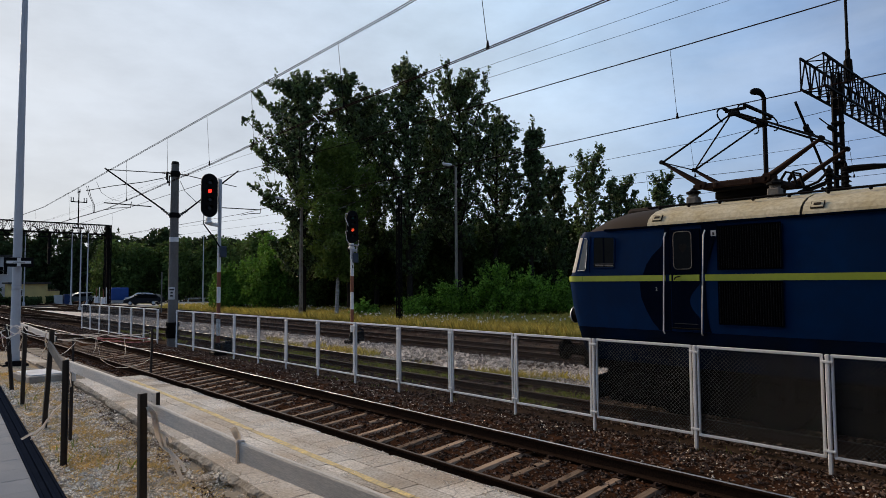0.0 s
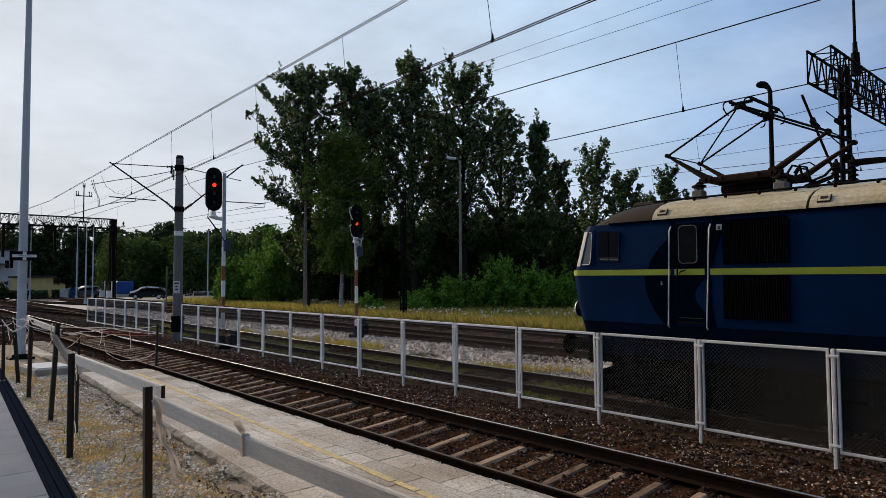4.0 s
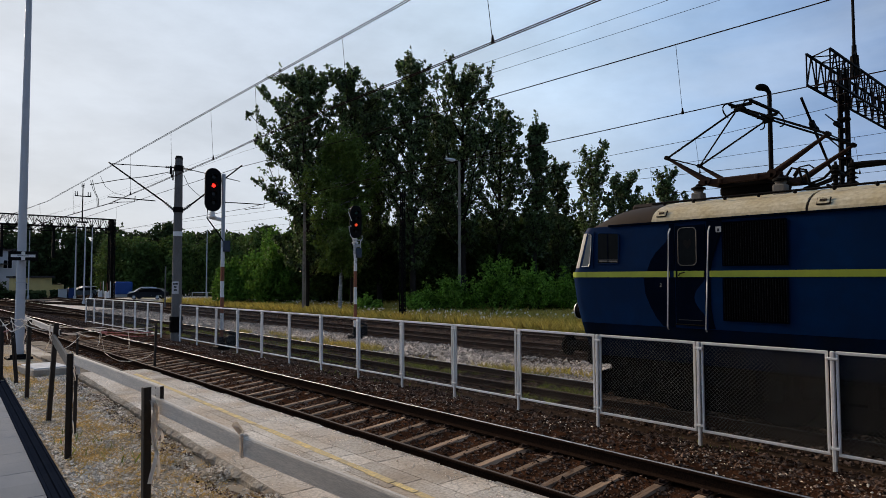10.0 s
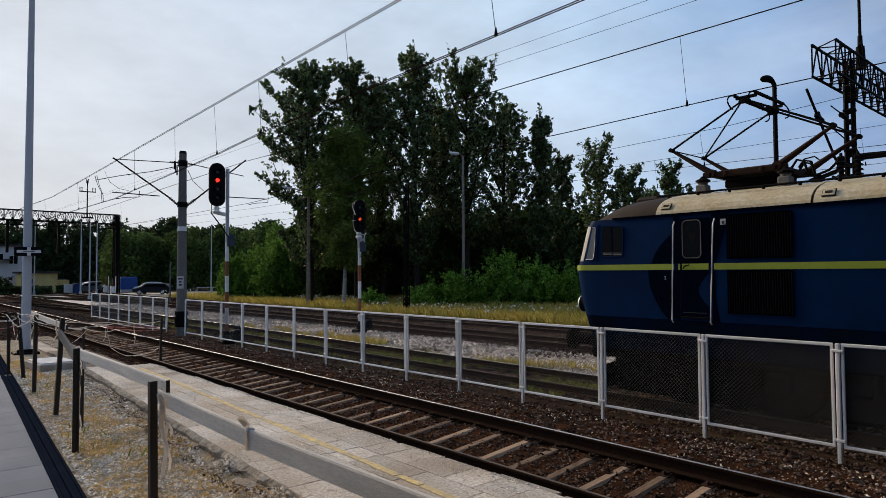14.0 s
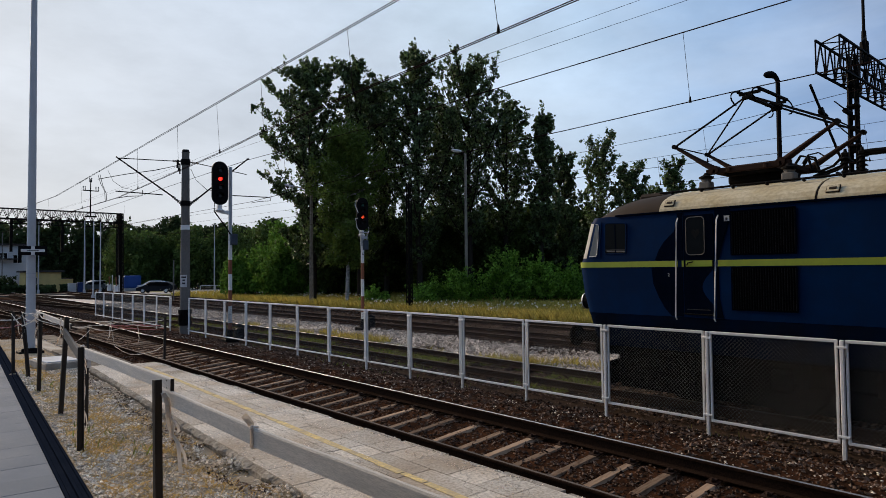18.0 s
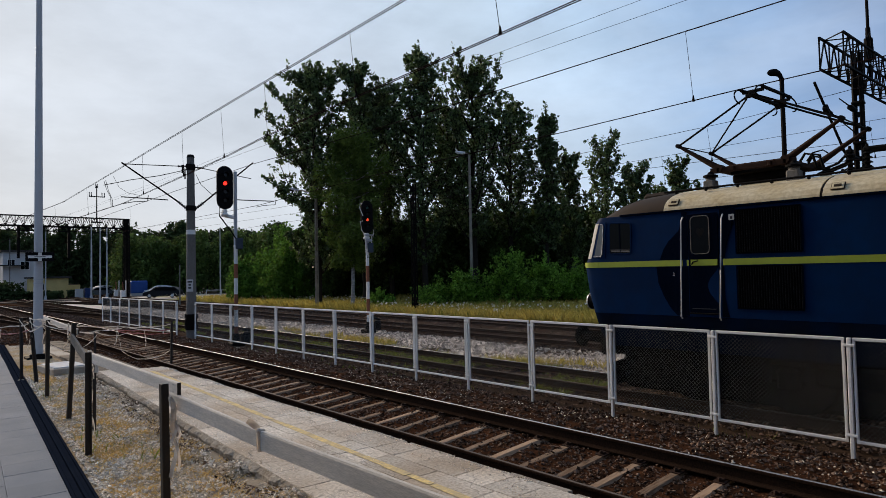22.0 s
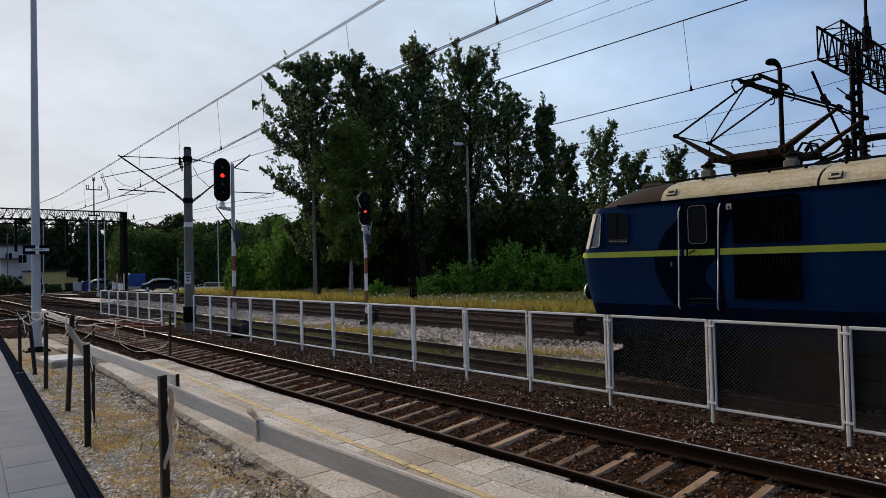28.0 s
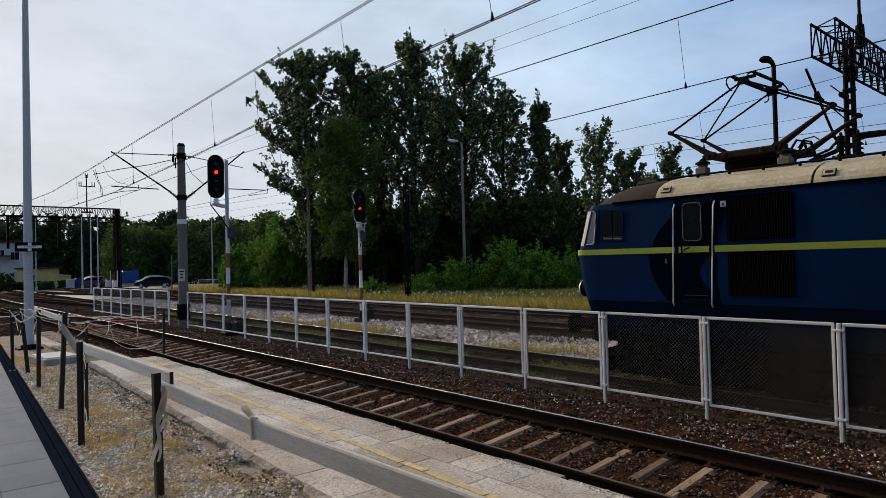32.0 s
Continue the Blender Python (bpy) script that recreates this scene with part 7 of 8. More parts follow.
def tree(name, place, h, spread, label, seed, leaf=LEAF, bark=BARK, size=0.155, per=17, rad=0.145, base=0.2, trunk=0.26, limbs=30, steep=1.5, droop=0.0, reach=(), lean=(0, 0), full=0.45):
    """A tree: trunk, limbs that bend upwards, twigs on them and tufts of leaves on the twigs.
    spread: the crown's half width; full: the share of the height at which it is widest; reach: turn, length and end height of single long limbs."""
    th = thing(name, place, label, "tree")
    r = random.Random(seed)
    rng = np.random.default_rng(seed)
    spine = [Vector((lean[0] * u * u + 0.18 * math.sin(3.1 * u + seed), lean[1] * u * u + 0.18 * math.cos(2.3 * u + seed), h * u * 0.98)) for u in [k / 10 for k in range(11)]]
    part("trunk", Shape().line(spine, [trunk * (1 - 0.94 * k / 10) + 0.012 for k in range(11)], 9), bark, th, smooth=True)

    def spine_at(u):
        k = min(9, int(u * 10))
        return spine[k].lerp(spine[k + 1], u * 10 - k)

    runs = []
    for k in range(limbs):
        u = base + (0.93 - base) * (k + r.random()) / limbs
        wide = max(0.08, (1 - abs((u - full) / (0.58 if u > full else full - base + 0.25)) ** 1.7)) ** 0.8
        out = spread * wide * r.uniform(0.55, 1.12)
        a = 2.4 * k + r.uniform(-0.5, 0.5)
        d = Vector((math.cos(a), math.sin(a), 0))
        p0 = spine_at(u)
        up = out * steep * r.uniform(0.7, 1.35) - droop * out
        up = min(up, h * r.uniform(0.93, 1.0) - p0.z)
        runs.append((p0, p0 + d * out * 0.62 + Vector((0, 0, up * 0.28)), p0 + d * out + Vector((0, 0, up)), out))
    for turn, out, z1 in reach:
        d = Vector((math.cos(radians(turn)), math.sin(radians(turn)), 0))
        p0 = spine_at(max(base * 0.6, min(0.9, (z1 - out * 0.55) / h)))
        runs.append((p0, p0 + d * out * 0.6 + Vector((0, 0, (z1 - p0.z) * 0.35)), Vector((p0.x, p0.y, z1)) + d * out, out))
    twigs = [(spine_at(0.9 + 0.02 * k), spine_at(0.9 + 0.02 * k) + Vector((r.gauss(0, 0.18), r.gauss(0, 0.18), 0.7))) for k in range(5)]
    for p0, p1, p2, out in runs:
        pts = [p0.lerp(p1, u).lerp(p1.lerp(p2, u), u) for u in [k / 7 for k in range(8)]]
        wood = Shape().line(pts, [trunk * 0.30 * (1 - 0.9 * k / 7) * (0.6 + 0.4 * min(1, out / spread)) + 0.008 for k in range(8)], 6)
        for k in range(1, 8):
            for _ in range(4 if k < 7 else 5):
                ang, el = r.uniform(0, 6.28), radians(r.uniform(5, 80) - 55 * droop)
                ln = r.choice((0.4, 0.6, 0.8, 1.1, 1.6)) * r.uniform(0.8, 1.2) * (0.36 + 0.22 * spread) * (1.1 - 0.06 * k) * (0.6 + 0.4 * min(1, out / spread))
                q = pts[k] + Vector((math.cos(ang) * math.cos(el), math.sin(ang) * math.cos(el), math.sin(el))) * ln
                if r.random() < 0.45:
                    wood.line([pts[k], pts[k].lerp(q, 0.5) + Vector((0, 0, -0.05)), q], [0.022, 0.014, 0.005], 3)
                twigs.append((pts[k], q))
        part("limb", wood, bark, th)
    c, z = sprays(twigs, per, rad, size, rng, droop * 1.2)
    crown = part("crown", leaf_mesh("crown", c, z, leaf, seed), None, th)
    if name in ("poplar", "birch"):
        SWAYING.append(crown)
    return th


POPLAR = "tall dark-green poplar with upright ragged branches"
tree("poplar", (25.6, 44.9, 0), 20.0, 3.2, POPLAR, 1, per=24, base=0.13, full=0.42, limbs=38, lean=(-0.2, 0.2), reach=((138, 4.3, 15.6), (142, 3.4, 17.4), (132, 3.9, 10.2), (140, 3.0, 9.4), (150, 3.2, 12.8), (128, 4.1, 13.6), (-42, 2.6, 19.0), (135, 2.0, 18.6)))
tree("poplar", (28.8, 43.2, 0), 20.2, 2.8, POPLAR, 2, per=22, base=0.14, full=0.42, limbs=38, reach=((-40, 2.4, 17.4), (-35, 3.0, 15.5), (135, 1.6, 19.2)))
tree("poplar", (31.2, 38.4, 0), 21.0, 2.7, POPLAR, 3, base=0.15, full=0.40, limbs=38, reach=((140, 2.2, 17.2), (-40, 1.4, 18.0), (140, 3.0, 15.0)))
tree("poplar", (35.4, 36.9, 0), 20.2, 3.2, POPLAR, 4, base=0.22, full=0.46, limbs=38, reach=((140, 1.2, 18.6), (-45, 1.2, 19.4), (-38, 2.4, 14.0), (138, 2.4, 15.5)))
tree("poplar", (36.0, 40.6, 0), 17.6, 2.4, POPLAR, 22, base=0.2, full=0.42, limbs=36)
tree("poplar", (38.7, 36.0, 0), 17.0, 2.8, POPLAR, 5, base=0.26, full=0.46, limbs=30)
tree("poplar", (32.2, 44.2, 0), 19.6, 2.7, POPLAR, 21, base=0.2, full=0.42, limbs=36)
tree("poplar", (38.6, 32.2, 0), 15.7, 1.35, "slender poplar with an upright ragged top", 6, base=0.26, full=0.42, limbs=28, trunk=0.18)
tree("birch", (25.9, 40.4, 0), 14.2, 2.8, "drooping green birch with a pale trunk", 7, LEAF_BIRCH, BIRCH_BARK, 0.12, 40, 0.24, 0.24, 0.15, 36, 0.9, 0.45, full=0.5)
YOUNG = "young poplar behind the locomotive"
for k, (x, y, h, w) in enumerate(((42.3, 33.0, 12.6, 1.4), (46.2, 32.1, 14.0, 2.3), (48.6, 30.4, 11.6, 1.9), (51.0, 30.2, 9.8, 1.7), (53.6, 29.4, 12.6, 1.6), (55.7, 27.8, 10.4, 1.5))):
    tree("young_poplar", (x, y, 0), h, w, YOUNG, 8 + k, base=0.18, full=0.5, limbs=24, trunk=0.15, per=14, rad=0.14)
for k, (x, y, h) in enumerate(((33, 46, 7), (37, 43, 6.5), (41, 40, 7.5), (45, 39, 8), (30, 50, 7), (49, 37, 8), (35.5, 40.5, 6.5), (39, 37.5, 6))):
    tree("understory_tree", (x, y, 0), h, 2.9, "dark shaded tree behind the poplars", 30 + k, LEAF_SHADE, size=0.2, per=34, rad=0.32, base=0.08, trunk=0.14, limbs=26, steep=0.9, full=0.4)


def bush(place, w, h, label, seed, leaf=LEAF_BUSH, size=0.15, n=70, per=42):
    """A shrub: stems from the ground, each with leafy shoots, over an uneven dome."""
    th = thing("bush", place, label, "bush")
    r = random.Random(seed)
    rng = np.random.default_rng(seed)
    stems, twigs = Shape(), []
    lump = [r.uniform(0.6, 1.15) for _ in range(9)]
    for k in range(n):
        a, u = r.uniform(0, 6.28), r.random() ** 0.6
        rr = w / 2 * u * lump[int(a / 6.29 * 9)]
        z = h * (0.15 + 0.85 * (r.random() ** 0.5) * math.sqrt(max(0.03, 1 - 0.9 * u * u))) * lump[int((a * 3) % 9)]
        tip = Vector((rr * math.cos(a), rr * math.sin(a), z))
        root = Vector((tip.x * 0.55, tip.y * 0.55, max(0.05, z - r.uniform(0.5, 1.0) * (0.6 + h / 6))))
        if k % 3 == 0:
            stems.line([(tip.x * 0.15, tip.y * 0.15, 0), tuple(root), tuple(tip)], [0.03, 0.02, 0.006], 4)
        for _ in range(2):
            j = Vector((r.gauss(0, 0.22), r.gauss(0, 0.22), r.gauss(0.1, 0.22))) * (0.5 + w / 7)
            twigs.append((root + j * 0.4, tip + j))
    part("stems", stems, BARK, th)
    c, z = sprays(twigs, per / 2, 0.13 + 0.022 * w, size, rng)
    c[:, 2] = np.maximum(c[:, 2], 0.03)
    part("foliage", leaf_mesh("foliage", c, z, leaf, seed, flat=0.4), None, th)
    return th


SHRUB = "bright green leafy shrub at the meadow's edge"
for k, (x, y, w, h) in enumerate(((28.9, 34.4, 3.4, 2.0), (30.2, 32.6, 3.6, 2.6), (32.6, 30.6, 4.2, 3.7), (35.2, 29.6, 4.0, 3.3), (37.2, 28.4, 3.6, 2.9), (31.0, 33.6, 3, 1.9), (39.5, 27, 3.5, 3.0), (26.9, 38.2, 2.0, 1.2))):
    bush((x, y, 0), w, h, SHRUB, 50 + k, size=0.13, n=100, per=62)
DENSE = "dense green thicket along the wood"
for k, (x, y, w, h) in enumerate(((27.5, 54.5, 8, 7.0), (26.5, 58.5, 7.5, 7.0), (29.5, 52.0, 7, 6.4), (31.5, 57, 8, 7.4), (24.0, 60.5, 6, 4.6), (31, 65, 7, 5.0), (25.4, 54.0, 6.5, 6.0))):
    bush((x + 3.0, y, 0), w, h, DENSE, 70 + k, LEAF_THICKET if k in (0, 1, 2, 4, 6) else LEAF_WOODS, 0.17, 190, 84)


def woods(name, rows, mat, label, seed, size, per):
    """Far woodland as one mass: many crowns over a belt. rows: x, y, width, height of each crown."""
    rng = np.random.default_rng(seed)
    cs, ss = [], []
    trunks = Shape()
    for x, y, w, h, conical in rows:
        for _ in range(per):
            u = rng.random()
            z = h * (0.06 + 0.94 * u)
            wide = w / 2 * ((1 - u) ** 0.75 * 0.95 + 0.05 if conical else math.sqrt(max(0.03, 1 - (1.7 * u - 0.75) ** 2 / 1.05)))
            a, q = rng.random() * 6.28, rng.random() ** 0.5
            m = 7
            cs.append(np.array([x + wide * q * math.cos(a), y + wide * q * math.sin(a), z]) + rng.normal(size=(m, 3)) * np.array([0.42, 0.42, 0.32]))
            ss.append(size * (0.6 + 0.9 * rng.random(m)))
        trunks.tube((x, y, 0), (x, y, h * 0.8), 0.2, 0.05, 5, False)
    th = thing(name, (0, 0, 0), label, "woodland", kind="stuff")
    part("trunks", trunks, BARK, th)
    part("foliage", leaf_mesh("foliage", np.concatenate(cs), np.concatenate(ss), mat, seed), None, th)


r = random.Random(8)
# unseen belt of trees, added to hold back sky light from behind
side_rows = [(24 + 6 * k + r.uniform(-2, 2), -24 - 0.5 * k + r.uniform(-3, 3), 8, r.uniform(11, 14), False) for k in range(12)]
woods("unseen_wood_blocker", side_rows, NEEDLE, "dark wood added out of view to block sky light", 95, 0.9, 90)
near_rows = []
for k in range(46):
    u = k / 45
    near_rows.append((38 + 44 * u + r.uniform(-3, 3), 52 - 40 * u + r.uniform(-3, 5), r.uniform(5, 8), r.uniform(5.0, 7.4) + 1.0 * u, False))
woods("wood_behind_poplars", near_rows, LEAF_SHADE, "dark mixed wood behind the poplars", 91, 0.42, 170)
mid_rows = []
for k in range(60):
    u = k / 53 - 0.12
    mid_rows.append((33 + 16 * math.sin(u * 2.2) + 8 * u + r.uniform(-3, 3), 78 + 34 * (1 - u) - 18 * u + r.uniform(-3, 3), r.uniform(4, 6.5), r.uniform(7.8, 10.4), k % 3 == 0))
woods("mixed_wood", mid_rows, LEAF_WOODS, "dark mixed wood beyond the parking ground", 92, 0.30, 300)
far_rows = []
for k in range(130):
    u = k / 129
    far_rows.append((-25 + 95 * u + r.uniform(-3, 3), 150 + 18 * math.sin(u * 5) + r.uniform(-8, 8), r.uniform(5, 8), r.uniform(10.8, 14.0), k % 3 != 0))
woods("pine_wood", far_rows, NEEDLE, "dark pine wood closing the far view", 93, 0.45, 150)
back_rows = []
for k in range(60):
    u = k / 59
    back_rows.append((60 + 60 * u + r.uniform(-4, 4), 110 - 120 * u + r.uniform(-5, 5), r.uniform(7, 11), r.uniform(10, 13.0), k % 2 == 0))
woods("back_wood", back_rows, NEEDLE, "dark wood far behind the yard", 94, 0.8, 110)


def blades(name, n, area, h, mat, label, seed, ground, lean=0.35, w=0.02, keep=None, near=1.0):
    """Grass: single bent blades, one mesh."""
    rng = np.random.default_rng(seed)
    x = area[0] + (area[1] - area[0]) * rng.random(n) ** near
    y = area[2] + (area[3] - area[2]) * rng.random(n) ** 1.2
    if keep is not None:
        ok = np.array([keep(a, b) for a, b in zip(x, y)])
        x, y = x[ok], y[ok]
        n = len(x)
    z = np.array([ground(a, b) for a, b in zip(x, y)])
    a = rng.random(n) * 6.28
    hh = h * (0.4 + 0.8 * rng.random(n))
    ww = w * (0.5 + rng.random(n))
    side = np.stack([np.cos(a), np.sin(a), 0 * a], -1) * ww[:, None]
    b = rng.random(n) * 6.28
    tip = np.stack([np.cos(b) * hh * lean * rng.random(n), np.sin(b) * hh * lean * rng.random(n), hh], -1)
    p = np.stack([x, y, z - 0.02], -1)
    v = np.stack([p - side, p + side, p + tip * [0.4, 0.4, 0.55] + side * 0.7, p + tip], 1).reshape(-1, 3)
    k = 4 * np.arange(n)[:, None]
    f = np.concatenate([k + [0, 1, 2], k + [0, 2, 3]], 1).reshape(-1, 3)
    me = bpy.data.meshes.new(name)
    me.from_pydata(v.tolist(), [], f.tolist())
    me.materials.append(mat)
    return tagged(new(name, me), label, "grass", kind="stuff")


meadow_z = lambda x, y: 0.0 + 0.05 * max(0, min(1, (x - 24) / 3)) + rough(x, y, 0.3, 0.08)
blades("meadow_grass", 85000, (24.1, 38, 5, 73), 0.66, MEADOW_GRASS, "tall dry yellow meadow grass", 101, lambda x, y: meadow_z(x, y) + 0.12 * noise.noise(Vector((x * 0.5, y * 0.5, 1))), 0.9, 0.024, near=1.4)
blades("meadow_green_grass", 16000, (24.0, 38, 5, 73), 0.6, GRASS, "green tufts in the dry meadow", 102, meadow_z, 0.5, 0.03, keep=lambda x, y: noise.noise(Vector((x * 0.3, y * 0.2, 9))) > 0.0)
rng = np.random.default_rng(103)
fl = [(x, y, rng.uniform(0.45, 0.85)) for x, y in zip(rng.uniform(24.4, 30, 2200), rng.uniform(8, 80, 2200)) if noise.noise(Vector((x * 0.15, y * 0.09, 2))) > 0.02]
me = leaf_mesh("meadow_flowers", np.array(fl), rng.uniform(0.08, 0.16, len(fl)), FLOWER, 104, long=1.0)
tagged(new("meadow_flowers", me), "scattered small white meadow flowers", "flowers", kind="stuff")
straw_patch = lambda x, y: noise.noise(Vector((x * 1.6, y * 1.1, 5))) + 0.5 * noise.noise(Vector((x * 5, y * 4, 2))) > 0.16 and 1.05 + 0.07 * y + 0.4 < x < 3.25
gravel_z = lambda x, y: gravel_height(x, y) + 0.008
blades("straw", 46000, (1.3, 3.6, 3.5, 23), 0.07, STRAW, "flattened dry straw on the gravel", 105, gravel_z, 2.2, 0.006, keep=straw_patch)
blades("thin_straw", 22000, (1.3, 3.6, 3.5, 23), 0.07, STRAW, "thin scatter of dry straw over the gravel", 115, gravel_z, 2.4, 0.005, keep=lambda x, y: noise.noise(Vector((x * 3.1, y * 2.2, 5))) > -0.1 and x > 1.05 + 0.07 * y + 0.35)
blades("gravel_weeds", 450, (1.9, 3.3, 9, 20), 0.15, GRASS, "green weeds growing through the gravel", 106, gravel_z, 0.8, 0.008, keep=lambda x, y: noise.noise(Vector((x * 1.3, y * 0.4, 1))) > 0.12 and x > 1.05 + 0.07 * y + 0.3 and x < 2.7 + 0.02 * y)
yard_z = lambda x, y: 0.05
blades("yard_weeds", 22000, (10.8, 13.9, 8.6, 40), 0.12, GRASS, "low weeds along the yard track", 107, yard_z, 0.9, 0.012, keep=lambda x, y: noise.noise(Vector((x * 0.9, y * 0.3, 4))) > -0.08)
blades("bank_weeds", 11000, (13.2, 14.4, 6, 30), 0.28, MEADOW_GRASS, "dry weeds on the pale stone bank", 108, yard_z, 0.8, 0.014, keep=lambda x, y: noise.noise(Vector((x * 0.9, y * 0.35, 6))) > 0.1)
blades("fence_weeds", 500, (9.5, 10.3, 3, 30), 0.12, GRASS, "low weeds at the fence's foot", 109, lambda x, y: bed_height(x, y), 0.9, 0.01, keep=lambda x, y: noise.noise(Vector((x * 0.9, y * 0.5, 7))) > 0.15)
# ==== far buildings, vehicles and clutter ====
def house(name, place, size, wall, label, windows, roof_over=0.35, roof_h=0.25, turn=0.0):
    th = thing(name, pose(*place, 0, 0, turn), label, "building")
    w, d, h = size
    wl_ = part("wall", Shape().box((0, 0, h / 2), (w, d, h)), wall, th)
    part("roof", Shape().box((0, 0, h + roof_h / 2), (w + 2 * roof_over, d + 2 * roof_over, roof_h), bevel=0.03), ROOF_DARK, th)
    for x, z, a, b in windows:
        wn_ = part("window", Shape().box((x, -d / 2 - 0.01, z), (a, 0.04, b)), DARK_GLASS, th)
        f = Shape()
        f.bar((x - a / 2, -d / 2 - 0.03, z - b / 2), (x + a / 2, -d / 2 - 0.03, z - b / 2), 0.06).bar((x - a / 2, -d / 2 - 0.03, z + b / 2), (x + a / 2, -d / 2 - 0.03, z + b / 2), 0.06)
        f.bar((x, -d / 2 - 0.03, z - b / 2), (x, -d / 2 - 0.03, z + b / 2), 0.05).bar((x - a / 2, -d / 2 - 0.03, z - b / 2), (x - a / 2, -d / 2 - 0.03, z + b / 2), 0.06).bar((x + a / 2, -d / 2 - 0.03, z - b / 2), (x + a / 2, -d / 2 - 0.03, z + b / 2), 0.06)
        part("window_frame", f, WHITE, wn_)
    return th


house("signal_box", (14.6, 115.5, 0), (4.6, 6, 6.9), WHITE_WALL, "off-white two-storey railway building with flat roof", [(-1.3, 5.3, 0.9, 1.0), (0.4, 4.9, 1.1, 1.2), (1.6, 2.2, 0.8, 1.0)])
part("balcony_slab", Shape().box((13.2, 112.0, 4.9), (3.6, 1.2, 0.16)), ROOF_DARK)["label"] = "projecting concrete canopy"
house("yellow_building", (17.2, 108, 0), (4.4, 5, 2.9), YELLOW_WALL, "low yellow rendered building with dark roof", [(-1.2, 1.7, 0.8, 0.9)])
house("yellow_shed", (20.2, 109, 0), (2.2, 3, 1.9), YELLOW_WALL, "small pale yellow shed beside the building", [], 0.05, 0.1)
for x, y, w in ((13.5, 101.5, 9.0), (20.5, 103.5, 3.0)):
    hd = thing("low_hedge", (x, y, 0), "dark clipped hedge along the crossing", "hedge")
    rng = np.random.default_rng(int(x))
    c = np.stack([rng.uniform(-w / 2, w / 2, 1600), rng.normal(0, 0.35, 1600), rng.uniform(0.05, 1.1, 1600)], -1)
    part("foliage", leaf_mesh("foliage", c, rng.uniform(0.2, 0.4, 1600), NEEDLE, 7), None, hd)
    part("stems", Shape().box((0, 0, 0.3), (w * 0.96, 0.3, 0.6)), BARK, hd)
bush((11.2, 103, 0), 5.0, 2.6, "dark bush beside the white building", 120, NEEDLE, 0.35, 60, 26)
for x, y, m, h in ((20.0, 101.6, WHITE_WALL, 1.25), (21.2, 101.9, BIN_BLUE, 1.35)):
    b = thing("container", (x, y, 0), "pale utility cabinet by the crossing" if m is WHITE_WALL else "blue waste container by the crossing", "container")
    part("box", Shape().box((0, 0, h / 2), (0.95, 0.8, h), bevel=0.06), m, b)
    part("lid", Shape().box((0, -0.05, h + 0.04), (1.0, 0.88, 0.1), bevel=0.03), m, b)
kiosk = thing("blue_tarpaulin_stall", (28.3, 104, 0), "blue sheet-covered stall by the parking ground", "stall")
part("cover", Shape().box((0, 0, 1.35), (2.4, 2.2, 1.9), bevel=0.12), TARP, kiosk)
part("plinth", Shape().box((0, 0, 0.2), (2.2, 2.0, 0.45)), WHITE_WALL, kiosk)


def car(place, turn, paint, label, length=4.5, height=1.45):
    th = thing("car", pose(*place, 0, 0, turn), label, "car", "parked cars")
    k, hz = length / 4.5, height / 1.45
    prof = [(-2.25, 0.35), (-2.22, 0.72), (-1.45, 0.92), (-0.7, 1.36), (0.2, 1.45), (1.6, 1.39), (2.1, 1.0), (2.2, 0.85), (2.25, 0.4), (1.9, 0.26), (-1.95, 0.26)]
    s = Shape()
    sec = ((-0.86, 0.90, 0.97), (-0.80, 1.0, 1.0), (0.80, 1.0, 1.0), (0.86, 0.90, 0.97))
    n = len(prof)
    for y, a, b in sec:
        s.v += [(x * k * b, y * (1.0 if z < 1.0 else 0.82), z * hz * (1 if z < 1 else b)) for x, z in prof]
    for i in range(len(sec) - 1):
        s.f += [(i * n + j, i * n + (j + 1) % n, (i + 1) * n + (j + 1) % n, (i + 1) * n + j) for j in range(n)]
    s.f += [tuple(range(n)), tuple(range(4 * n - 1, 3 * n - 1, -1))]
    part("body", s, paint, th, smooth=True)
    for y in (-0.80, 0.80):
        side = [(-1.25, 0.98), (-0.64, 1.30), (0.2, 1.37), (1.5, 1.31), (1.85, 1.02)]
        part("side_window", Shape().slab([(x * k, y * 0.93, z * hz) for x, z in side], (0, 0.10 * (1 if y > 0 else -1), 0)), DARK_GLASS, th)
        part("roof_rail", Shape().tube((-0.5 * k, y * 0.8, 1.46 * hz), (1.2 * k, y * 0.8, 1.44 * hz), 0.02), ZINC, th)
        for x in (-1.4, 1.4):
            w = part("wheel", Shape().tube((x * k, y - 0.02, 0.32), (x * k, y + 0.08 * (1 if y > 0 else -1), 0.32), 0.32, 0.31, 18), RUBBER, th)
            part("rim", Shape().tube((x * k, y + 0.08 * (1 if y > 0 else -1), 0.32), (x * k, y + 0.10 * (1 if y > 0 else -1), 0.32), 0.2, 0.18, 12), ZINC, w)
        part("headlight", Shape().box((-2.15 * k, y * 0.8, 0.7), (0.16, 0.3, 0.14), bevel=0.03), WHITE, th)
        part("door_mirror", Shape().box((-0.85 * k, y * 1.15, 0.98), (0.16, 0.16, 0.12), bevel=0.03), paint, th)
    return th


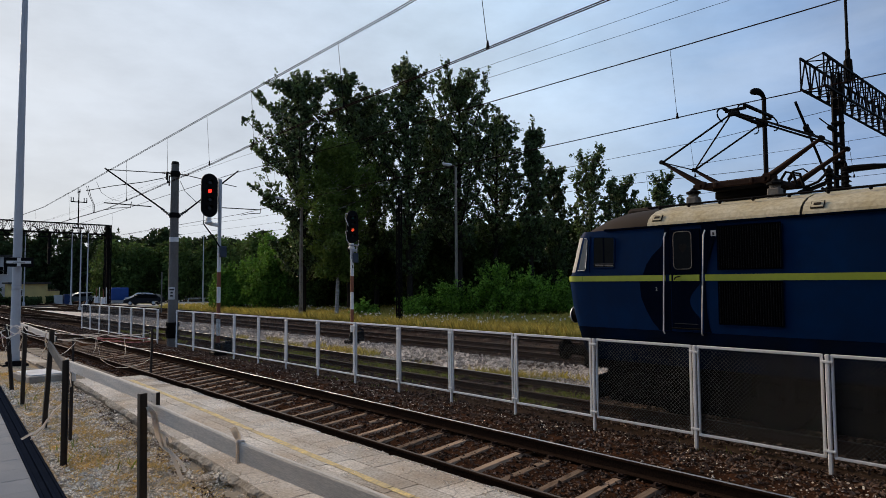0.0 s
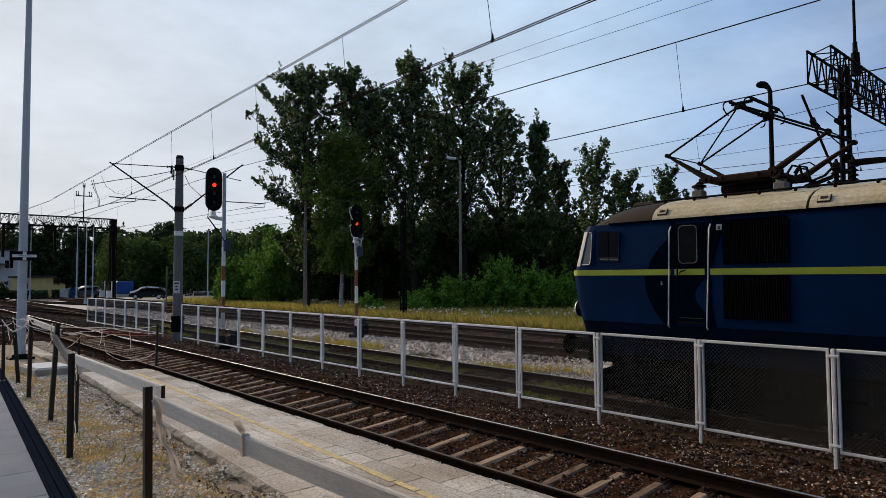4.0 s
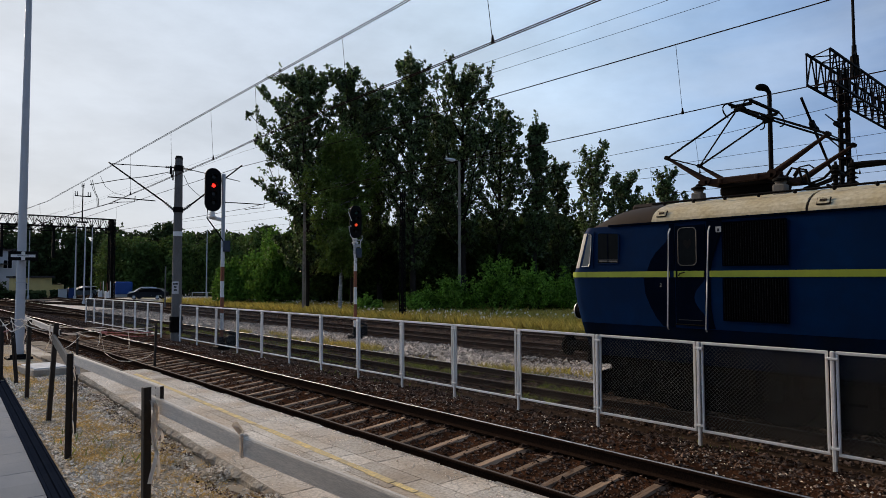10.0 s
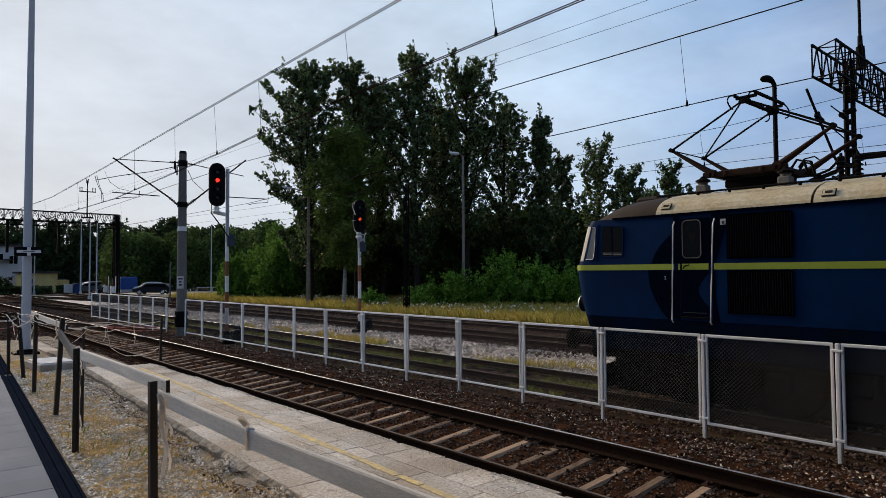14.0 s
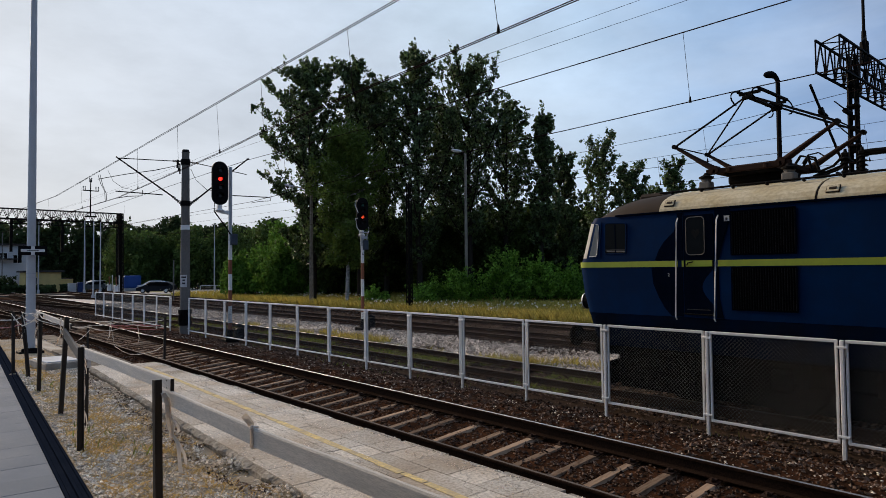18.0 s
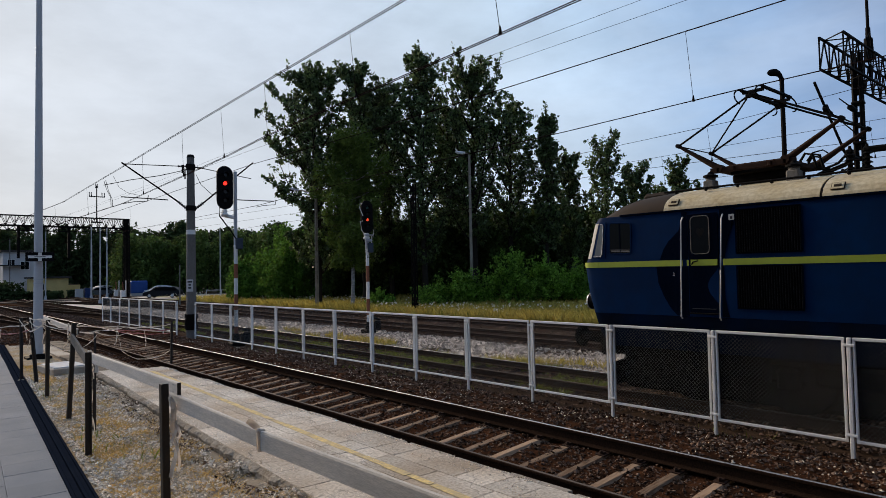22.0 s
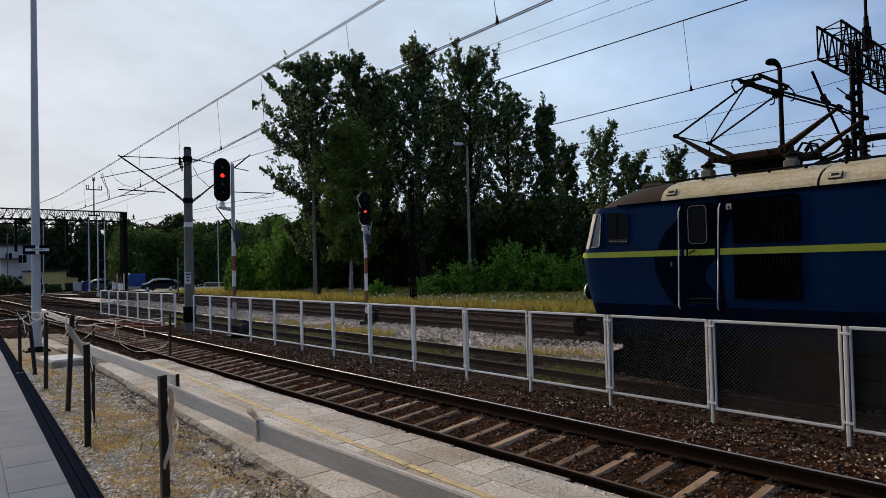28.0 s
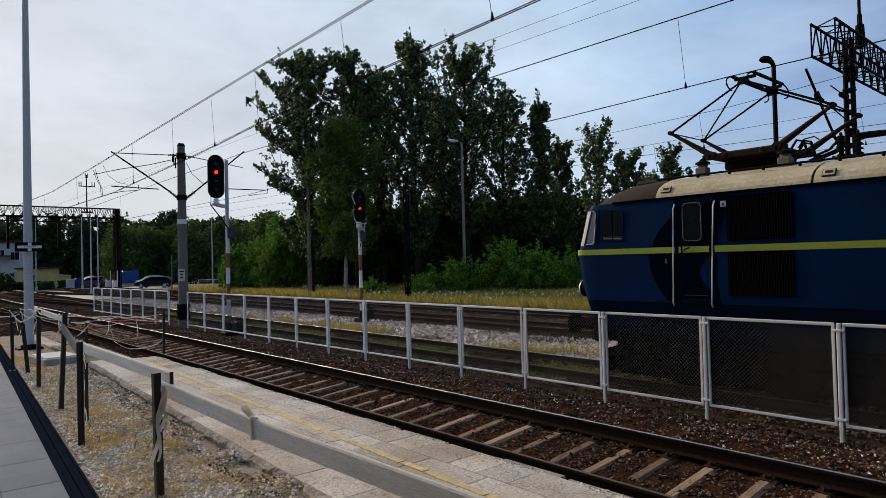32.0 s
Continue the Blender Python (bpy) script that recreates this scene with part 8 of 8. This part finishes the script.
car((27.0, 87.5, 0.06), -38, CAR_BLACK, "black estate car parked beyond the fence", 4.7, 1.45)
car((30.5, 100.5, 0.06), -10, CAR_WHITE, "white car parked by the blue stall", 4.2, 1.45)
car((24.6, 112.5, -0.06), 20, CAR_GREY, "grey car near the level crossing", 4.3, 1.45)
car((26.5, 118, -0.06), 10, CAR_WHITE, "white car near the level crossing", 4.3, 1.6)
car((11.0, 110, 0.0), 75, CAR_WHITE, "white van near the white building", 4.8, 2.2)
car((39.5, 77, 0.06), -30, CAR_GREY, "pale car half hidden by the grass", 4.2, 1.4)
for x, y in ((24.6, 101), (23.6, 93.5)):
    b = thing("barrier_drive", (x, y, 0), "crossing barrier machine with white and red posts", "barrier")
    part("housing", Shape().box((0, 0, 0.6), (0.5, 0.5, 1.0), bevel=0.05), WHITE, b)
    part("lamp_post", Shape().tube((0.4, 0, 0), (0.4, 0, 2.4), 0.06), WHITE, b)
    part("arm_stub", Shape().tube((0.0, -0.3, 1.0), (-0.1, -0.3, 2.2), 0.06), BAND_RED, b)
for k in range(5):
    b = thing("guard_rail", (31.0 + k * 1.5, 83.0 - k * 1.2, 0), "low pale rail along the parking ground", "railing", "low rails")
    part("post", Shape().tube((0, 0, 0), (0, 0, 1.0), 0.05), POLE, b)
    part("rail_bar", Shape().tube((0, 0, 0.95), (1.5, -1.2, 0.95), 0.04), POLE, b)
for x, y in ((19.4, 82.5), (16.2, 70.5)):
    b = thing("point_lever", (x, y, -0.06), "dark point lever beside the track", "lever")
    part("weight", Shape().tube((0, 0, 0.2), (0, 0, 0.9), 0.16, 0.1), IRON, b)
    part("lever", Shape().tube((0, 0, 0.4), (0.5, 0, 1.3), 0.05), IRON, b)


# ==== what moves: the loose tape in the wind ====
def motions():
    base = Matrix.Translation(TAPE_AT)
    rows, low = [], []
    sway = [(0, 22, 14), (1, 16, 8), (2, 14, 10), (3, 16, 18), (4.5, 10, 8), (6, 6, -4), (7, 8, -40), (8, 8, -45), (9, 6, 6), (10, 5, -4), (11, 4, -12), (13, 6, -8), (14.5, 10, 0), (16, 18, 10), (17, 22, 14), (18, 14, 6), (19, 8, 0),
            (20, 6, -42), (21, 8, -10), (23, 4, -6), (25, 4, -4), (27, 3, -4), (28, 2, -6), (29, 4, -10), (30, 2, -42), (30.5, 2, -8), (31, 2, 4), (31.3, -14, -4), (31.6, -19, 0), (32, -7, 2)]
    for t, a, b in sway:
        turn = Euler((radians(3 * math.sin(t * 1.7)), radians(-a), radians(-40))).to_matrix().to_4x4()
        rows.append((t, base @ turn))
        low.append((t, Matrix.Translation((0, 0, -0.43)) @ Euler((0, radians(-b), 0)).to_matrix().to_4x4()))
    walk(long_tape, rows)
    walk(long_low, low)
    base2 = Matrix.Translation((2.355, 7.35, 1.36))
    rows2, low2 = [], []
    for t, a, b in sway:
        rows2.append((t, base2 @ Euler((radians(4 * math.cos(t * 1.3)), radians(-0.8 * a - 4), radians(-40))).to_matrix().to_4x4()))
        low2.append((t, Matrix.Translation((0, 0, -0.23)) @ Euler((0, radians(-0.7 * b - 3 * math.sin(t)), 0)).to_matrix().to_4x4()))
    walk(short_tape, rows2)
    walk(short_low, low2)
    tilt = [(0, -4), (1, 0), (2, -8), (3, -10), (6, -25), (7, -22), (8, -25), (9, -20), (11, -35), (13, -32), (17, -28), (19, -38), (20, -40), (23, -60), (25, -25), (28, -35), (30, -48), (31, -30), (32, -30)]
    rows3 = [(t, Matrix.Translation((2.50, 5.45, 1.335)) @ Matrix.Rotation(radians(0.45 * a), 4, Vector((0.42, 0.907, 0)))) for t, a in tilt]
    walk(flag_tape, rows3)
    base4 = Matrix.Translation((2.195, 10.41, 1.17))
    blow = [(0, 34, 10), (1, 25, 4), (2, 26, 8), (2.5, 12, 6), (3, -4, 2), (4.5, 3, -2), (6, 0, 1), (9, 1, -1), (14, 0, 1), (19, -1, 0), (25, 1, -1), (32, 0, 0)]
    away = Vector((0.204, 0.979, 0))
    walk(side_tape, [(t, base4 @ Matrix.Rotation(radians(a), 4, away)) for t, a, b in blow])
    walk(side_low, [(t, Matrix.Translation((0, 0, -0.39)) @ Matrix.Rotation(radians(b), 4, away)) for t, a, b in blow])

    # the crowns lean gently in the wind
    for k, crown in enumerate(SWAYING):
        walk(crown, [(t, Euler((radians(0.11 * math.sin(1.9 * t + k)), radians(0.13 * math.sin(1.4 * t + 2.1 * k)), 0)).to_matrix().to_4x4()) for t in range(33)])


motions()
